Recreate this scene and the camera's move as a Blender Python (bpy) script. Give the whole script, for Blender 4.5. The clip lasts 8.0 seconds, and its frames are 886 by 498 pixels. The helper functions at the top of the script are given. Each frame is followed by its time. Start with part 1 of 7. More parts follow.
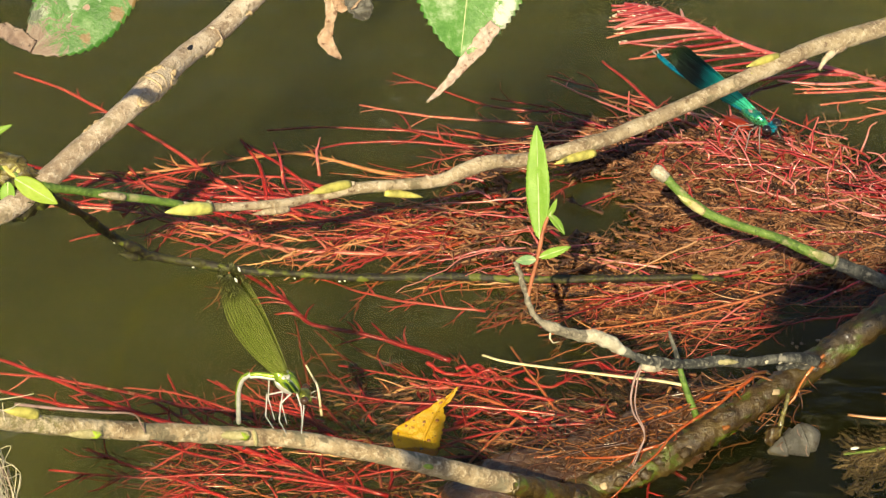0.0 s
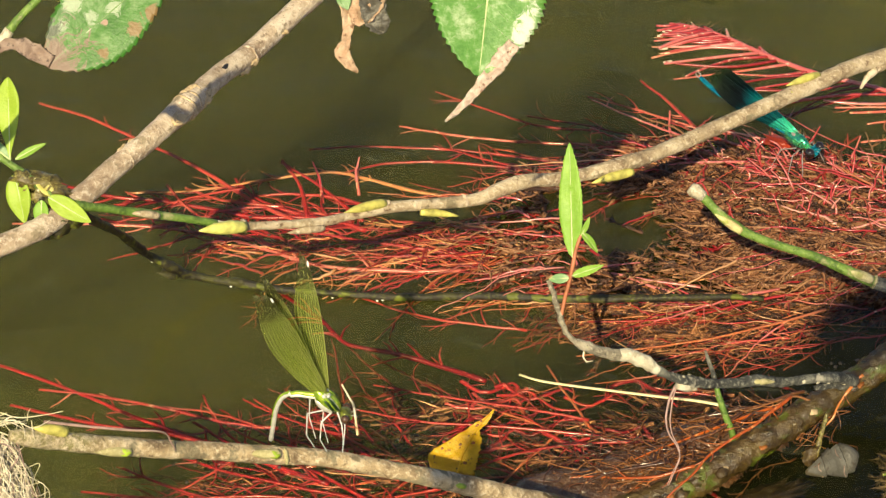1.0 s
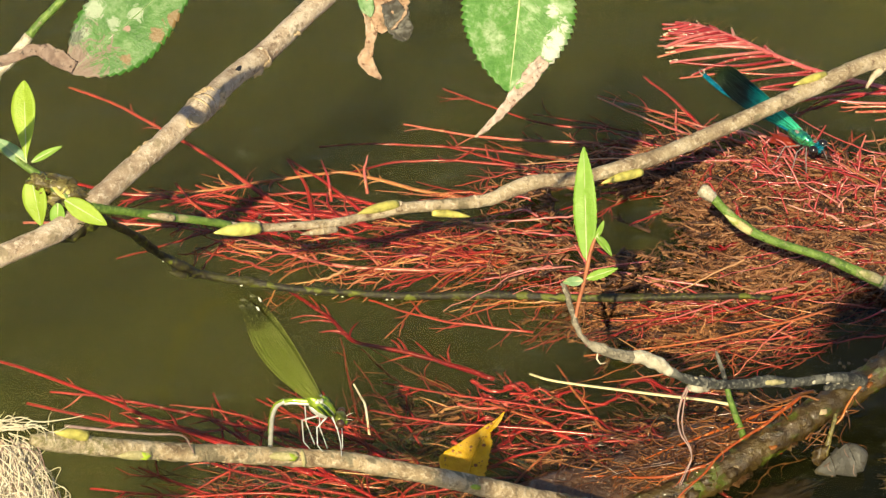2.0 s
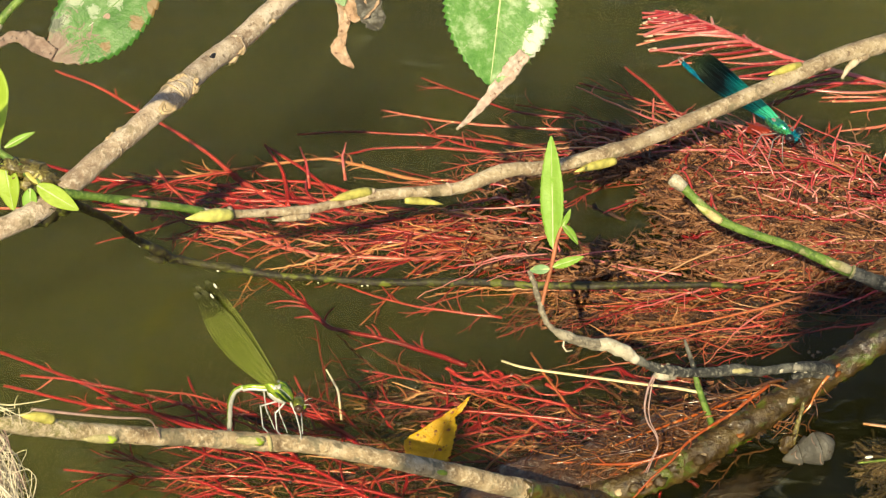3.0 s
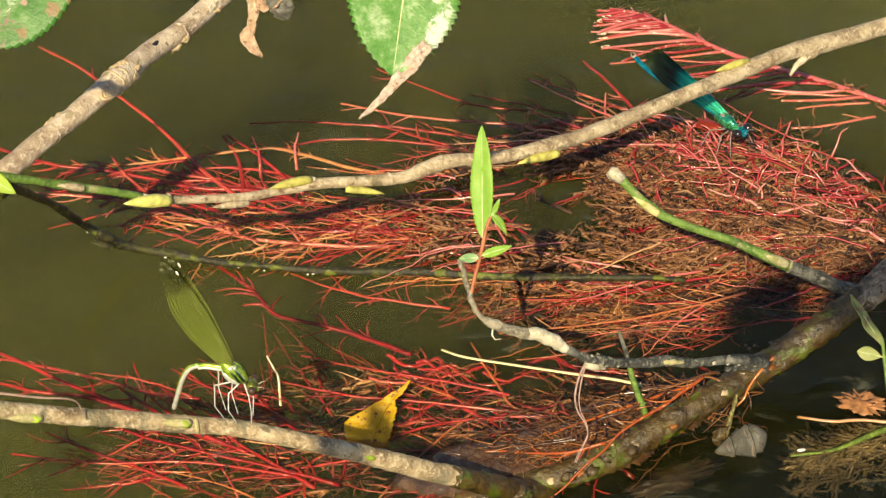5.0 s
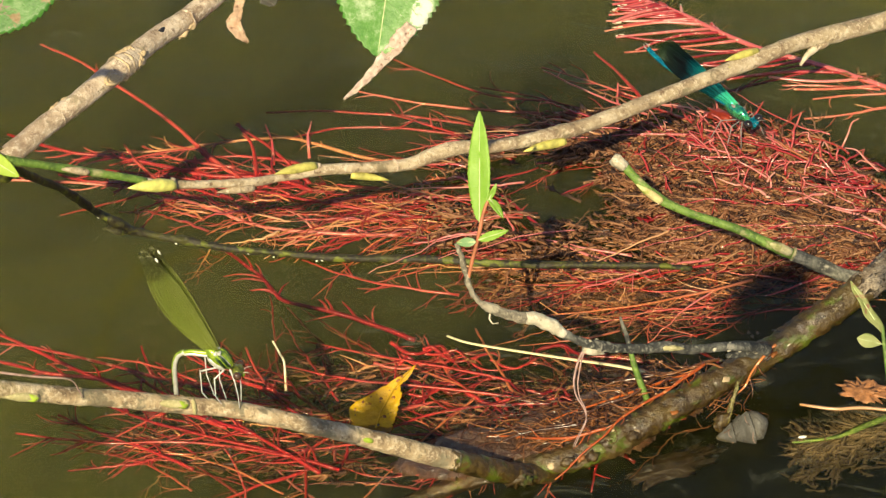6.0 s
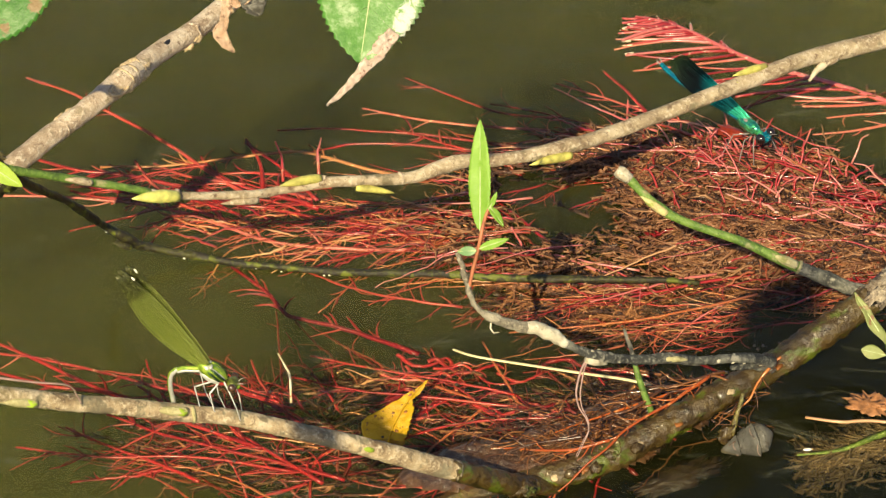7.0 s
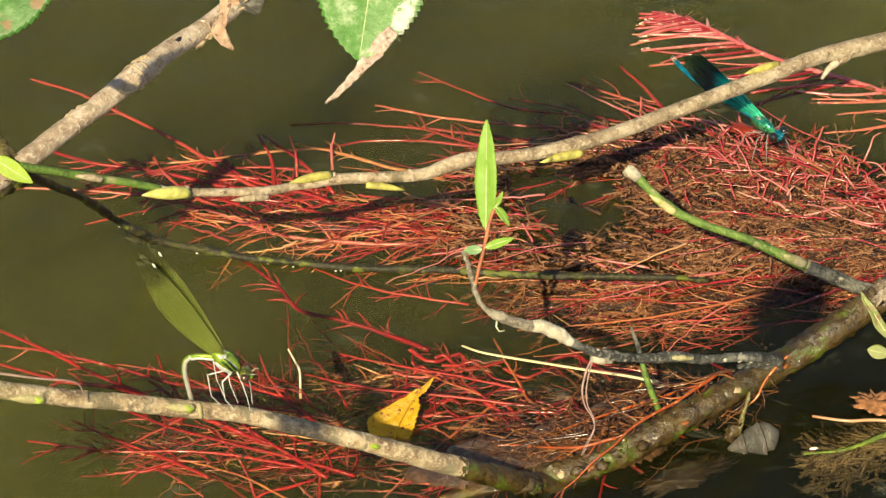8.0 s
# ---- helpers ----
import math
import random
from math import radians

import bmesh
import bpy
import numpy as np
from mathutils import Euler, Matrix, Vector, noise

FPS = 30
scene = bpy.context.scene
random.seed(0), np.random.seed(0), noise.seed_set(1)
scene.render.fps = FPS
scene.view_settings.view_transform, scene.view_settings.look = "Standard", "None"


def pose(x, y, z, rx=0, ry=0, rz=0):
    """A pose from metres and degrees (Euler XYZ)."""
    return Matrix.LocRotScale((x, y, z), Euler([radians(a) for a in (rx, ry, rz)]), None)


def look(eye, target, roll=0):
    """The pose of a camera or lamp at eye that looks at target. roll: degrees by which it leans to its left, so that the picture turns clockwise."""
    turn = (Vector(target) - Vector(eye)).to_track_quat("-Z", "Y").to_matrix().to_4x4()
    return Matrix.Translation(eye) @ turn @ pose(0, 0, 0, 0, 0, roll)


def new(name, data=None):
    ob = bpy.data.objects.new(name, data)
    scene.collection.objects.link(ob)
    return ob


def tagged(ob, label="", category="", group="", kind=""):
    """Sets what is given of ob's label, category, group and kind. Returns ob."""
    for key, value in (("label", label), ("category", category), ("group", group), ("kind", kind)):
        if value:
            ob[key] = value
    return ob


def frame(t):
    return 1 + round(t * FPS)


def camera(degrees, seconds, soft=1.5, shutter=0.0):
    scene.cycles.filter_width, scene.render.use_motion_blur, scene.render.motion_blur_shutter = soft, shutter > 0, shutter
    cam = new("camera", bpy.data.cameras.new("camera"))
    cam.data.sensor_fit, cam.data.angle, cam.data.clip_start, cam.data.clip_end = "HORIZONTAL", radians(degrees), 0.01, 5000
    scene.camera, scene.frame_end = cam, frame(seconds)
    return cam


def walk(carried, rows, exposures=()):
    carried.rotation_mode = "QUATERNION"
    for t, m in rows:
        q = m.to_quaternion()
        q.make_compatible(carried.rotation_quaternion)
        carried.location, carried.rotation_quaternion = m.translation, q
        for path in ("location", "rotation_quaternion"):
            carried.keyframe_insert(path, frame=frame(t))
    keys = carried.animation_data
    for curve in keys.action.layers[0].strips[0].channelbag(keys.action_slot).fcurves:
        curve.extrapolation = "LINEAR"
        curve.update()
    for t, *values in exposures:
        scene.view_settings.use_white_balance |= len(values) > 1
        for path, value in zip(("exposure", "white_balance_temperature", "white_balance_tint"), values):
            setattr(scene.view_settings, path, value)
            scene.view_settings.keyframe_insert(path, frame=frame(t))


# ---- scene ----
cam = camera(20.0, 8.0, soft=1.35)
PATH = [
    (0, (0.0579, -0.51101, 0.43561), (0.03557, 0.03098, -0.00682), -0.37),
    (0.5, (0.06258, -0.5143, 0.43404), (0.02699, 0.03271, -0.00129), -1.32),
    (1, (0.06543, -0.51017, 0.43331), (0.02461, 0.03525, -0.00355), -1.56),
    (1.5, (0.05719, -0.50839, 0.43577), (0.0233, 0.03518, -0.00398), -1.06),
    (2.8, (0.06504, -0.51302, 0.44356), (0.0255, 0.02681, -0.00032), -1.38),
    (3, (0.06838, -0.51278, 0.44319), (0.02945, 0.02648, -0.00142), -1.07),
    (3.5, (0.07052, -0.51286, 0.44322), (0.03689, 0.02664, -0.00154), -0.44),
    (4, (0.07507, -0.51723, 0.4423), (0.03342, 0.02399, 0.00033), -0.87),
    (4.5, (0.08492, -0.51849, 0.44425), (0.03738, 0.02121, 0.001), -1.16),
    (5, (0.09107, -0.51774, 0.44412), (0.04479, 0.02133, -2e-05), -0.78),
    (5.2, (0.09032, -0.51936, 0.44358), (0.04376, 0.01961, -0.00065), -0.81),
    (6.5, (0.11707, -0.52362, 0.44174), (0.04195, 0.01589, 0.0021), -2.33),
    (7, (0.11776, -0.52699, 0.43583), (0.04064, 0.01797, 0.00331), -2.46),
    (7.5, (0.12181, -0.529, 0.43283), (0.0383, 0.01706, 0.00289), -2.80),
    (8, (0.12532, -0.5262, 0.4402), (0.03797, 0.01462, 0.00445), -2.85),
]
walk(cam, [(t, look(eye, target, roll)) for t, eye, target, roll in PATH])

# ---- light ----
SUN_EL, SUN_AZ = radians(41.5), radians(-7.0)
to_sun = Vector((math.sin(SUN_AZ) * math.cos(SUN_EL), -math.cos(SUN_AZ) * math.cos(SUN_EL), math.sin(SUN_EL)))
world = bpy.data.worlds.new("daylight")
scene.world = world
world.use_nodes = True
sky = world.node_tree.nodes.new("ShaderNodeTexSky")
sky.sky_type, sky.sun_disc, sky.sun_elevation, sky.sun_rotation = "NISHITA", False, SUN_EL, math.pi - SUN_AZ
world.node_tree.links.new(sky.outputs[0], world.node_tree.nodes["Background"].inputs[0])
world.node_tree.nodes["Background"].inputs[1].default_value = 0.066
sun = new("sun", bpy.data.lights.new("sun", "SUN"))
sun.data.energy, sun.data.angle, sun.data.color = 5.0, radians(0.53), (1.0, 0.86, 0.53)
sun.matrix_world = look(to_sun * 3, (0, 0, 0))
scene.view_settings.exposure = 0.54


# ---- materials ----
class Nodes:
    """A small writer of node materials."""

    def __init__(self, name):
        self.mat = bpy.data.materials.new(name)
        self.mat.use_nodes = True
        self.tree = self.mat.node_tree
        self.bsdf = self.tree.nodes["Principled BSDF"]
        self.out = self.tree.nodes["Material Output"]
        self.coord = self.tree.nodes.new("ShaderNodeTexCoord").outputs["Object"]

    def add(self, kind, **values):
        node = self.tree.nodes.new(kind)
        for key, value in values.items():
            self.put(node.inputs[key.replace("_", " ")], value)
        return node

    def put(self, socket, value):
        if isinstance(value, bpy.types.NodeSocket):
            self.tree.links.new(value, socket)
        elif isinstance(value, tuple) and len(value) == 3 and socket.type == "RGBA":
            socket.default_value = (*value, 1)
        else:
            socket.default_value = value

    def noise(self, scale, detail=4.0, rough=0.6, stretch=(1, 1, 1), distortion=0.0):
        mapping = self.add("ShaderNodeMapping", Vector=self.coord, Scale=stretch)
        return self.add("ShaderNodeTexNoise", Vector=mapping.outputs[0], Scale=scale, Detail=detail, Roughness=rough, Distortion=distortion).outputs[0]

    def ramp(self, fac, *stops, step=False):
        node = self.add("ShaderNodeValToRGB", Fac=fac)
        line = node.color_ramp
        line.interpolation = "CONSTANT" if step else "LINEAR"
        while len(line.elements) < len(stops):
            line.elements.new(0.5)
        for element, (at, colour) in zip(line.elements, stops):
            element.position, element.color = at, (*colour, 1)
        return node.outputs[0]

    def mask(self, fac, low, high):
        return self.ramp(fac, (low, (0, 0, 0)), (high, (1, 1, 1)))

    def mix(self, fac, a, b):
        node = self.tree.nodes.new("ShaderNodeMix")
        node.data_type = "RGBA"
        for n, value in ((0, fac), (6, a), (7, b)):
            self.put(node.inputs[n], value)
        return node.outputs[2]

    def bump(self, height, distance, strength=0.6):
        return self.add("ShaderNodeBump", Height=height, Distance=distance, Strength=strength).outputs[0]

    def done(self, colour, rough=0.6, normal=None, **more):
        self.put(self.bsdf.inputs["Base Color"], colour)
        self.put(self.bsdf.inputs["Roughness"], rough)
        if normal is not None:
            self.put(self.bsdf.inputs["Normal"], normal)
        for key, value in more.items():
            self.put(self.bsdf.inputs[key.replace("_", " ")], value)
        return self.mat

    def thin(self, share, colour):
        """Lets light through a thin sheet: translucent besides the main surface."""
        glow = self.add("ShaderNodeBsdfTranslucent", Color=colour)
        both = self.add("ShaderNodeMixShader", Fac=share)
        self.tree.links.new(self.bsdf.outputs[0], both.inputs[1])
        self.tree.links.new(glow.outputs[0], both.inputs[2])
        self.tree.links.new(both.outputs[0], self.out.inputs[0])
        return self.mat


def bark(name, dark, mid, light, patch, patch_low=0.62, rough=0.75, wet=0.0, fine=900, deep=0.0006, zones=None):
    """Bark with patches, dirt and specks; zones: other colours along x, as (from x in metres, colour)."""
    n = Nodes(name)
    large, small, speck = n.noise(130, 5), n.noise(fine, 4, 0.7), n.noise(2600, 2)
    colour = n.ramp(large, (0.3, dark), (0.5, mid), (0.7, light))
    colour = n.mix(n.mask(small, 0.50, 0.66), colour, light)
    colour = n.mix(n.mask(n.noise(420, 4, 0.7), 0.56, 0.66), colour, dark)
    colour = n.mix(n.mask(n.noise(210, 3), patch_low, patch_low + 0.08), colour, patch)
    if zones:
        split = n.add("ShaderNodeSeparateXYZ", Vector=n.coord)
        shift = n.add("ShaderNodeMath")
        shift.operation = "MULTIPLY_ADD"
        n.put(shift.inputs[0], n.noise(160, 5, 0.7))
        n.put(shift.inputs[1], 0.014)
        n.put(shift.inputs[2], split.outputs[0])
        place = n.add("ShaderNodeMapRange", Value=shift.outputs[0])
        n.put(place.inputs["From Min"], -0.14)
        n.put(place.inputs["From Max"], 0.02)
        share = n.ramp(place.outputs[0], *[((x + 0.147) / 0.16, (w,) * 3) for x, w, c in zones])
        tint = n.ramp(place.outputs[0], *[((x + 0.147) / 0.16, c) for x, w, c in zones])
        colour = n.mix(share, colour, n.mix(n.mask(small, 0.4, 0.62), tint, light))
    colour = n.mix(n.mix(n.mask(n.noise(75, 7, 0.78), 0.48, 0.66), (0.0, 0.0, 0.0), (0.55, 0.55, 0.55)), colour, dark)
    colour = n.mix(n.mask(speck, 0.66, 0.74), colour, tuple(0.35 * c for c in dark))
    shine = n.ramp(large, (0.35, (rough - 0.25 * wet,) * 3), (0.65, (rough,) * 3))
    relief = n.bump(n.mix(0.30, small, n.noise(380, 4)), deep, 0.8)
    film = n.bump(n.noise(230, 3, 0.5), 0.003, 0.9) if wet > 0.5 else relief
    return n.done(colour, shine, relief, Coat_Weight=0.8 * wet, Coat_Roughness=0.09, Coat_Normal=film)


BARK = bark("tan_bark", (0.21, 0.14, 0.092), (0.51, 0.395, 0.285), (0.71, 0.61, 0.49), (0.30, 0.24, 0.155), 0.58, deep=0.0011)
OLIVE = (0.20, 0.19, 0.06)
BARK_PERCH = bark("perch_bark", (0.12, 0.075, 0.04), (0.42, 0.31, 0.18), (0.64, 0.53, 0.37), (0.22, 0.185, 0.115), 0.53, deep=0.0011, zones=((-0.125, 0.8, OLIVE), (-0.112, 0.75, OLIVE), (-0.104, 0.0, OLIVE)))
BARK_PALE = bark("pale_tan_bark", (0.16, 0.10, 0.058), (0.42, 0.325, 0.205), (0.64, 0.54, 0.40), (0.21, 0.17, 0.10), 0.58, deep=0.0012)
BARK_GREY = bark("grey_brown_bark", (0.06, 0.052, 0.04), (0.17, 0.145, 0.105), (0.40, 0.35, 0.26), (0.05, 0.045, 0.035), 0.58, deep=0.0014)
BARK_OLIVE = bark("olive_bark", (0.22, 0.20, 0.08), (0.40, 0.35, 0.17), (0.56, 0.49, 0.28), (0.27, 0.28, 0.09), 0.58)
BARK_GREEN = bark("green_bark", (0.045, 0.085, 0.013), (0.10, 0.18, 0.025), (0.20, 0.29, 0.06), (0.32, 0.30, 0.14), 0.62, rough=0.5)
BARK_DEAD = bark("dead_grey_bark", (0.014, 0.014, 0.015), (0.052, 0.052, 0.046), (0.26, 0.25, 0.20), (0.36, 0.33, 0.26), 0.60, deep=0.0012)
BARK_CREAM = bark("cream_dead_bark", (0.34, 0.29, 0.20), (0.52, 0.46, 0.34), (0.68, 0.62, 0.50), (0.24, 0.21, 0.15), 0.66)
BARK_WET = bark("wet_olive_bark", (0.014, 0.007, 0.002), (0.056, 0.032, 0.006), (0.104, 0.068, 0.011), (0.075, 0.095, 0.005), 0.55, rough=0.42, wet=0.6, fine=600, deep=0.0014)
BARK_LOG = bark("log_dry_bark", (0.055, 0.036, 0.024), (0.19, 0.14, 0.095), (0.44, 0.36, 0.26), (0.30, 0.25, 0.19), 0.60, fine=500, deep=0.0022)
BARK_BLACK = bark("wet_black_bark", (0.005, 0.0035, 0.002), (0.018, 0.013, 0.003), (0.060, 0.058, 0.005), (0.115, 0.130, 0.008), 0.55, rough=0.65, wet=0.08)


def plain(name, colour, rough=0.5, vary=0.25, scale=400, thin=0.0, coat=0.0, metal=0.0):
    n = Nodes(name)
    low = tuple(c * (1 - vary) for c in colour)
    high = tuple(min(1, c * (1 + vary)) for c in colour)
    shade = n.ramp(n.noise(scale, 4), (0.3, low), (0.7, high))
    mat = n.done(shade, rough, n.bump(n.noise(scale * 2.5, 3), 0.0002, 0.4), Coat_Weight=coat, Coat_Roughness=0.1, Metallic=metal)
    return n.thin(thin, shade) if thin else mat


def leaf_paint(name, green, pale, spot, amount=0.62, thin=0.3, rough=0.42, scale=170):
    n = Nodes(name)
    colour = n.ramp(n.noise(scale, 5, 0.65), (0.32, green), (0.55, tuple(0.6 * a + 0.4 * b for a, b in zip(green, pale))), (0.75, pale))
    colour = n.mix(n.mask(n.noise(scale * 1.7, 3), amount, amount + 0.06), colour, spot)
    n.done(colour, rough, n.bump(n.noise(700, 4, 0.7), 0.0006, 0.8), Coat_Weight=0.1, Coat_Roughness=0.35)
    return n.thin(thin, colour)


LEAF_OLD = leaf_paint("old_leaf", (0.11, 0.27, 0.045), (0.40, 0.54, 0.26), (0.66, 0.68, 0.52), 0.60)


def mildew_leaf(spots, greens=((0.065, 0.25, 0.025), (0.16, 0.38, 0.075), (0.56, 0.68, 0.42))):
    """The old leaf with white mildew grown on it in the given places (metres, in the blade's space)."""
    n = Nodes("mildewed_old_leaf")
    colour = n.ramp(n.noise(190, 6, 0.72), *zip((0.34, 0.52, 0.68), greens))
    rough_edge = n.add("ShaderNodeMath")
    rough_edge.operation = "MULTIPLY_ADD"
    n.put(rough_edge.inputs[0], n.noise(330, 6, 0.8, distortion=1.0))
    n.put(rough_edge.inputs[1], 2.2)
    n.put(rough_edge.inputs[2], -0.6)
    edge = rough_edge.outputs[0]
    for place, size, *other in spots:
        far = n.add("ShaderNodeVectorMath")
        far.operation = "DISTANCE"
        n.put(far.inputs[0], n.coord)
        n.put(far.inputs[1], place)
        ring = n.add("ShaderNodeMath")
        ring.operation = "MULTIPLY_ADD"
        n.put(ring.inputs[0], far.outputs["Value"])
        n.put(ring.inputs[1], 0.5 / size)
        n.put(ring.inputs[2], edge)
        colour = n.mix(n.ramp(ring.outputs[0], (0.82, (1, 1, 1)), (0.98, (0, 0, 0))), colour, other[0] if other else (0.80, 0.80, 0.70))
    n.done(colour, 0.45, n.bump(n.noise(900, 3), 0.0003, 0.5), Coat_Weight=0.15, Coat_Roughness=0.3)
    return n.thin(0.45, colour)


LEAF_DEEP = leaf_paint("deep_leaf", (0.06, 0.24, 0.025), (0.50, 0.62, 0.40), (0.50, 0.40, 0.14), 0.66, scale=125)
LEAF_YOUNG = leaf_paint("young_leaf", (0.23, 0.44, 0.04), (0.38, 0.58, 0.10), (0.48, 0.60, 0.17), 0.7, 0.35, 0.38)
LEAF_RIB = plain("leaf_rib", (0.50, 0.58, 0.28), 0.5, thin=0.15)
LEAF_DEAD = leaf_paint("dead_leaf", (0.38, 0.22, 0.13), (0.70, 0.56, 0.42), (0.20, 0.11, 0.065), 0.60, 0.15, 0.8, 420)
LEAF_CREAM = leaf_paint("bleached_leaf", (0.42, 0.29, 0.23), (0.76, 0.66, 0.57), (0.26, 0.15, 0.11), 0.60, 0.15, 0.8, 420)
LEAF_DUSK = leaf_paint("dusky_dead_leaf", (0.20, 0.13, 0.10), (0.42, 0.32, 0.26), (0.08, 0.055, 0.045), 0.60, 0.15, 0.8, 420)
LEAF_LIME = leaf_paint("lime_leaf", (0.34, 0.50, 0.035), (0.50, 0.64, 0.09), (0.58, 0.66, 0.16), 0.7, 0.35, 0.38)
LEAF_YELLOW = leaf_paint("yellow_leaf", (0.60, 0.34, 0.005), (0.82, 0.55, 0.010), (0.36, 0.140, 0.006), 0.66, 0.4, 0.3, 220)
LEAF_GREY = leaf_paint("grey_leaf", (0.065, 0.060, 0.050), (0.15, 0.14, 0.115), (0.05, 0.04, 0.028), 0.62, 0.05, 0.5, 300)
BUD = plain("bud_scale", (0.55, 0.53, 0.14), 0.4, 0.4, 300, coat=0.3)
BUD_GREEN = plain("green_bud", (0.27, 0.36, 0.03), 0.4, 0.5, 300, coat=0.3)
BUD_RUST = plain("rust_spot", (0.20, 0.065, 0.010), 0.5, 0.5, 600)
BUD_BROWN = plain("brown_bud", (0.41, 0.37, 0.09), 0.5, 0.6, 300)
STALK_RED = plain("red_stalk", (0.38, 0.13, 0.06), 0.45, 0.4)
STRAW = plain("straw", (0.72, 0.62, 0.33), 0.45, 0.25)
FIBRE = plain("pale_fibre", (0.66, 0.58, 0.44), 0.7, 0.3)
PURPLE = plain("purple_fibre", (0.30, 0.19, 0.17), 0.6, 0.45)
SCAR = plain("lenticel", (0.46, 0.34, 0.20), 0.7, 0.3)
SPOT = plain("black_spot", (0.012, 0.012, 0.016), 0.5)
DROP = plain("chip", (0.8, 0.78, 0.7), 0.4, 0.1)


def root_paint(name, *stops, rough=0.32):
    """Living root skin: its colour runs from root to root and changes along each one."""
    n = Nodes(name)
    island = n.tree.nodes.new("ShaderNodeNewGeometry").outputs["Random Per Island"]
    mixed = n.add("ShaderNodeMath", **{"Value": 0.5})
    mixed.operation = "MULTIPLY_ADD"
    whose = n.tree.nodes.new("ShaderNodeObjectInfo").outputs["Random"]
    both = n.add("ShaderNodeMath")
    both.operation = "ADD"
    n.put(both.inputs[0], island)
    n.put(both.inputs[1], whose)
    turn = n.add("ShaderNodeMath")
    turn.operation = "FRACT"
    n.put(turn.inputs[0], both.outputs[0])
    n.put(mixed.inputs[0], turn.outputs[0])
    n.put(mixed.inputs[1], 0.75)
    n.put(mixed.inputs[2], n.mix(0.72, n.noise(120, 3), (0.0, 0.0, 0.0)))
    colour = n.ramp(mixed.outputs[0], *stops)
    colour = n.mix(n.mask(n.noise(700, 3), 0.58, 0.72), colour, tuple(min(1, 1.1 * c + 0.015) for c in stops[-1][1]))
    return n.done(colour, rough, n.bump(n.noise(1500, 2), 0.0002, 0.4), Coat_Weight=0.5 if rough < 0.4 else 0.15, Coat_Roughness=0.14)


ROOT_RED = root_paint("red_root", (0.0, (0.11, 0.003, 0.006)), (0.4, (0.24, 0.008, 0.013)), (0.75, (0.32, 0.022, 0.024)), (0.97, (0.42, 0.085, 0.07)))
ROOT_PINK = root_paint("pink_root", (0.0, (0.22, 0.009, 0.016)), (0.4, (0.38, 0.035, 0.040)), (0.8, (0.54, 0.17, 0.155)), (1.0, (0.64, 0.40, 0.30)))
ROOT_MIXED = root_paint("russet_root", (0.0, (0.12, 0.012, 0.009)), (0.3, (0.26, 0.020, 0.016)), (0.55, (0.32, 0.050, 0.026)), (0.8, (0.36, 0.10, 0.045)), (1.0, (0.44, 0.22, 0.10)))
ROOT_BROWN = root_paint("brown_root", (0.0, (0.055, 0.018, 0.009)), (0.4, (0.15, 0.054, 0.021)), (0.75, (0.25, 0.110, 0.045)), (1.0, (0.38, 0.22, 0.10)), rough=0.5)
ROOT_TAN = root_paint("tan_root", (0.0, (0.32, 0.075, 0.032)), (0.5, (0.44, 0.17, 0.075)), (1.0, (0.54, 0.33, 0.17)))
ROOT_ORANGE = root_paint("orange_root", (0.0, (0.20, 0.030, 0.006)), (0.6, (0.38, 0.080, 0.012)), (1.0, (0.50, 0.20, 0.06)), rough=0.22)
ROOT_WET = root_paint("wet_dark_root", (0.0, (0.03, 0.011, 0.005)), (0.5, (0.085, 0.032, 0.012)), (0.85, (0.20, 0.075, 0.020)), (1.0, (0.34, 0.15, 0.05)), rough=0.2)
FUZZ = root_paint("silty_root", (0.0, (0.080, 0.024, 0.010)), (0.4, (0.165, 0.064, 0.026)), (0.75, (0.25, 0.110, 0.047)), (1.0, (0.36, 0.19, 0.088)), rough=0.6)


def silt_paint():
    n = Nodes("silt")
    colour = n.ramp(n.noise(190, 6, 0.7), (0.3, (0.022, 0.007, 0.003)), (0.5, (0.060, 0.021, 0.009)), (0.72, (0.15, 0.058, 0.025)))
    return n.done(colour, 0.6, n.bump(n.noise(700, 5, 0.7), 0.0012, 0.9), Coat_Weight=0.3, Coat_Roughness=0.25)


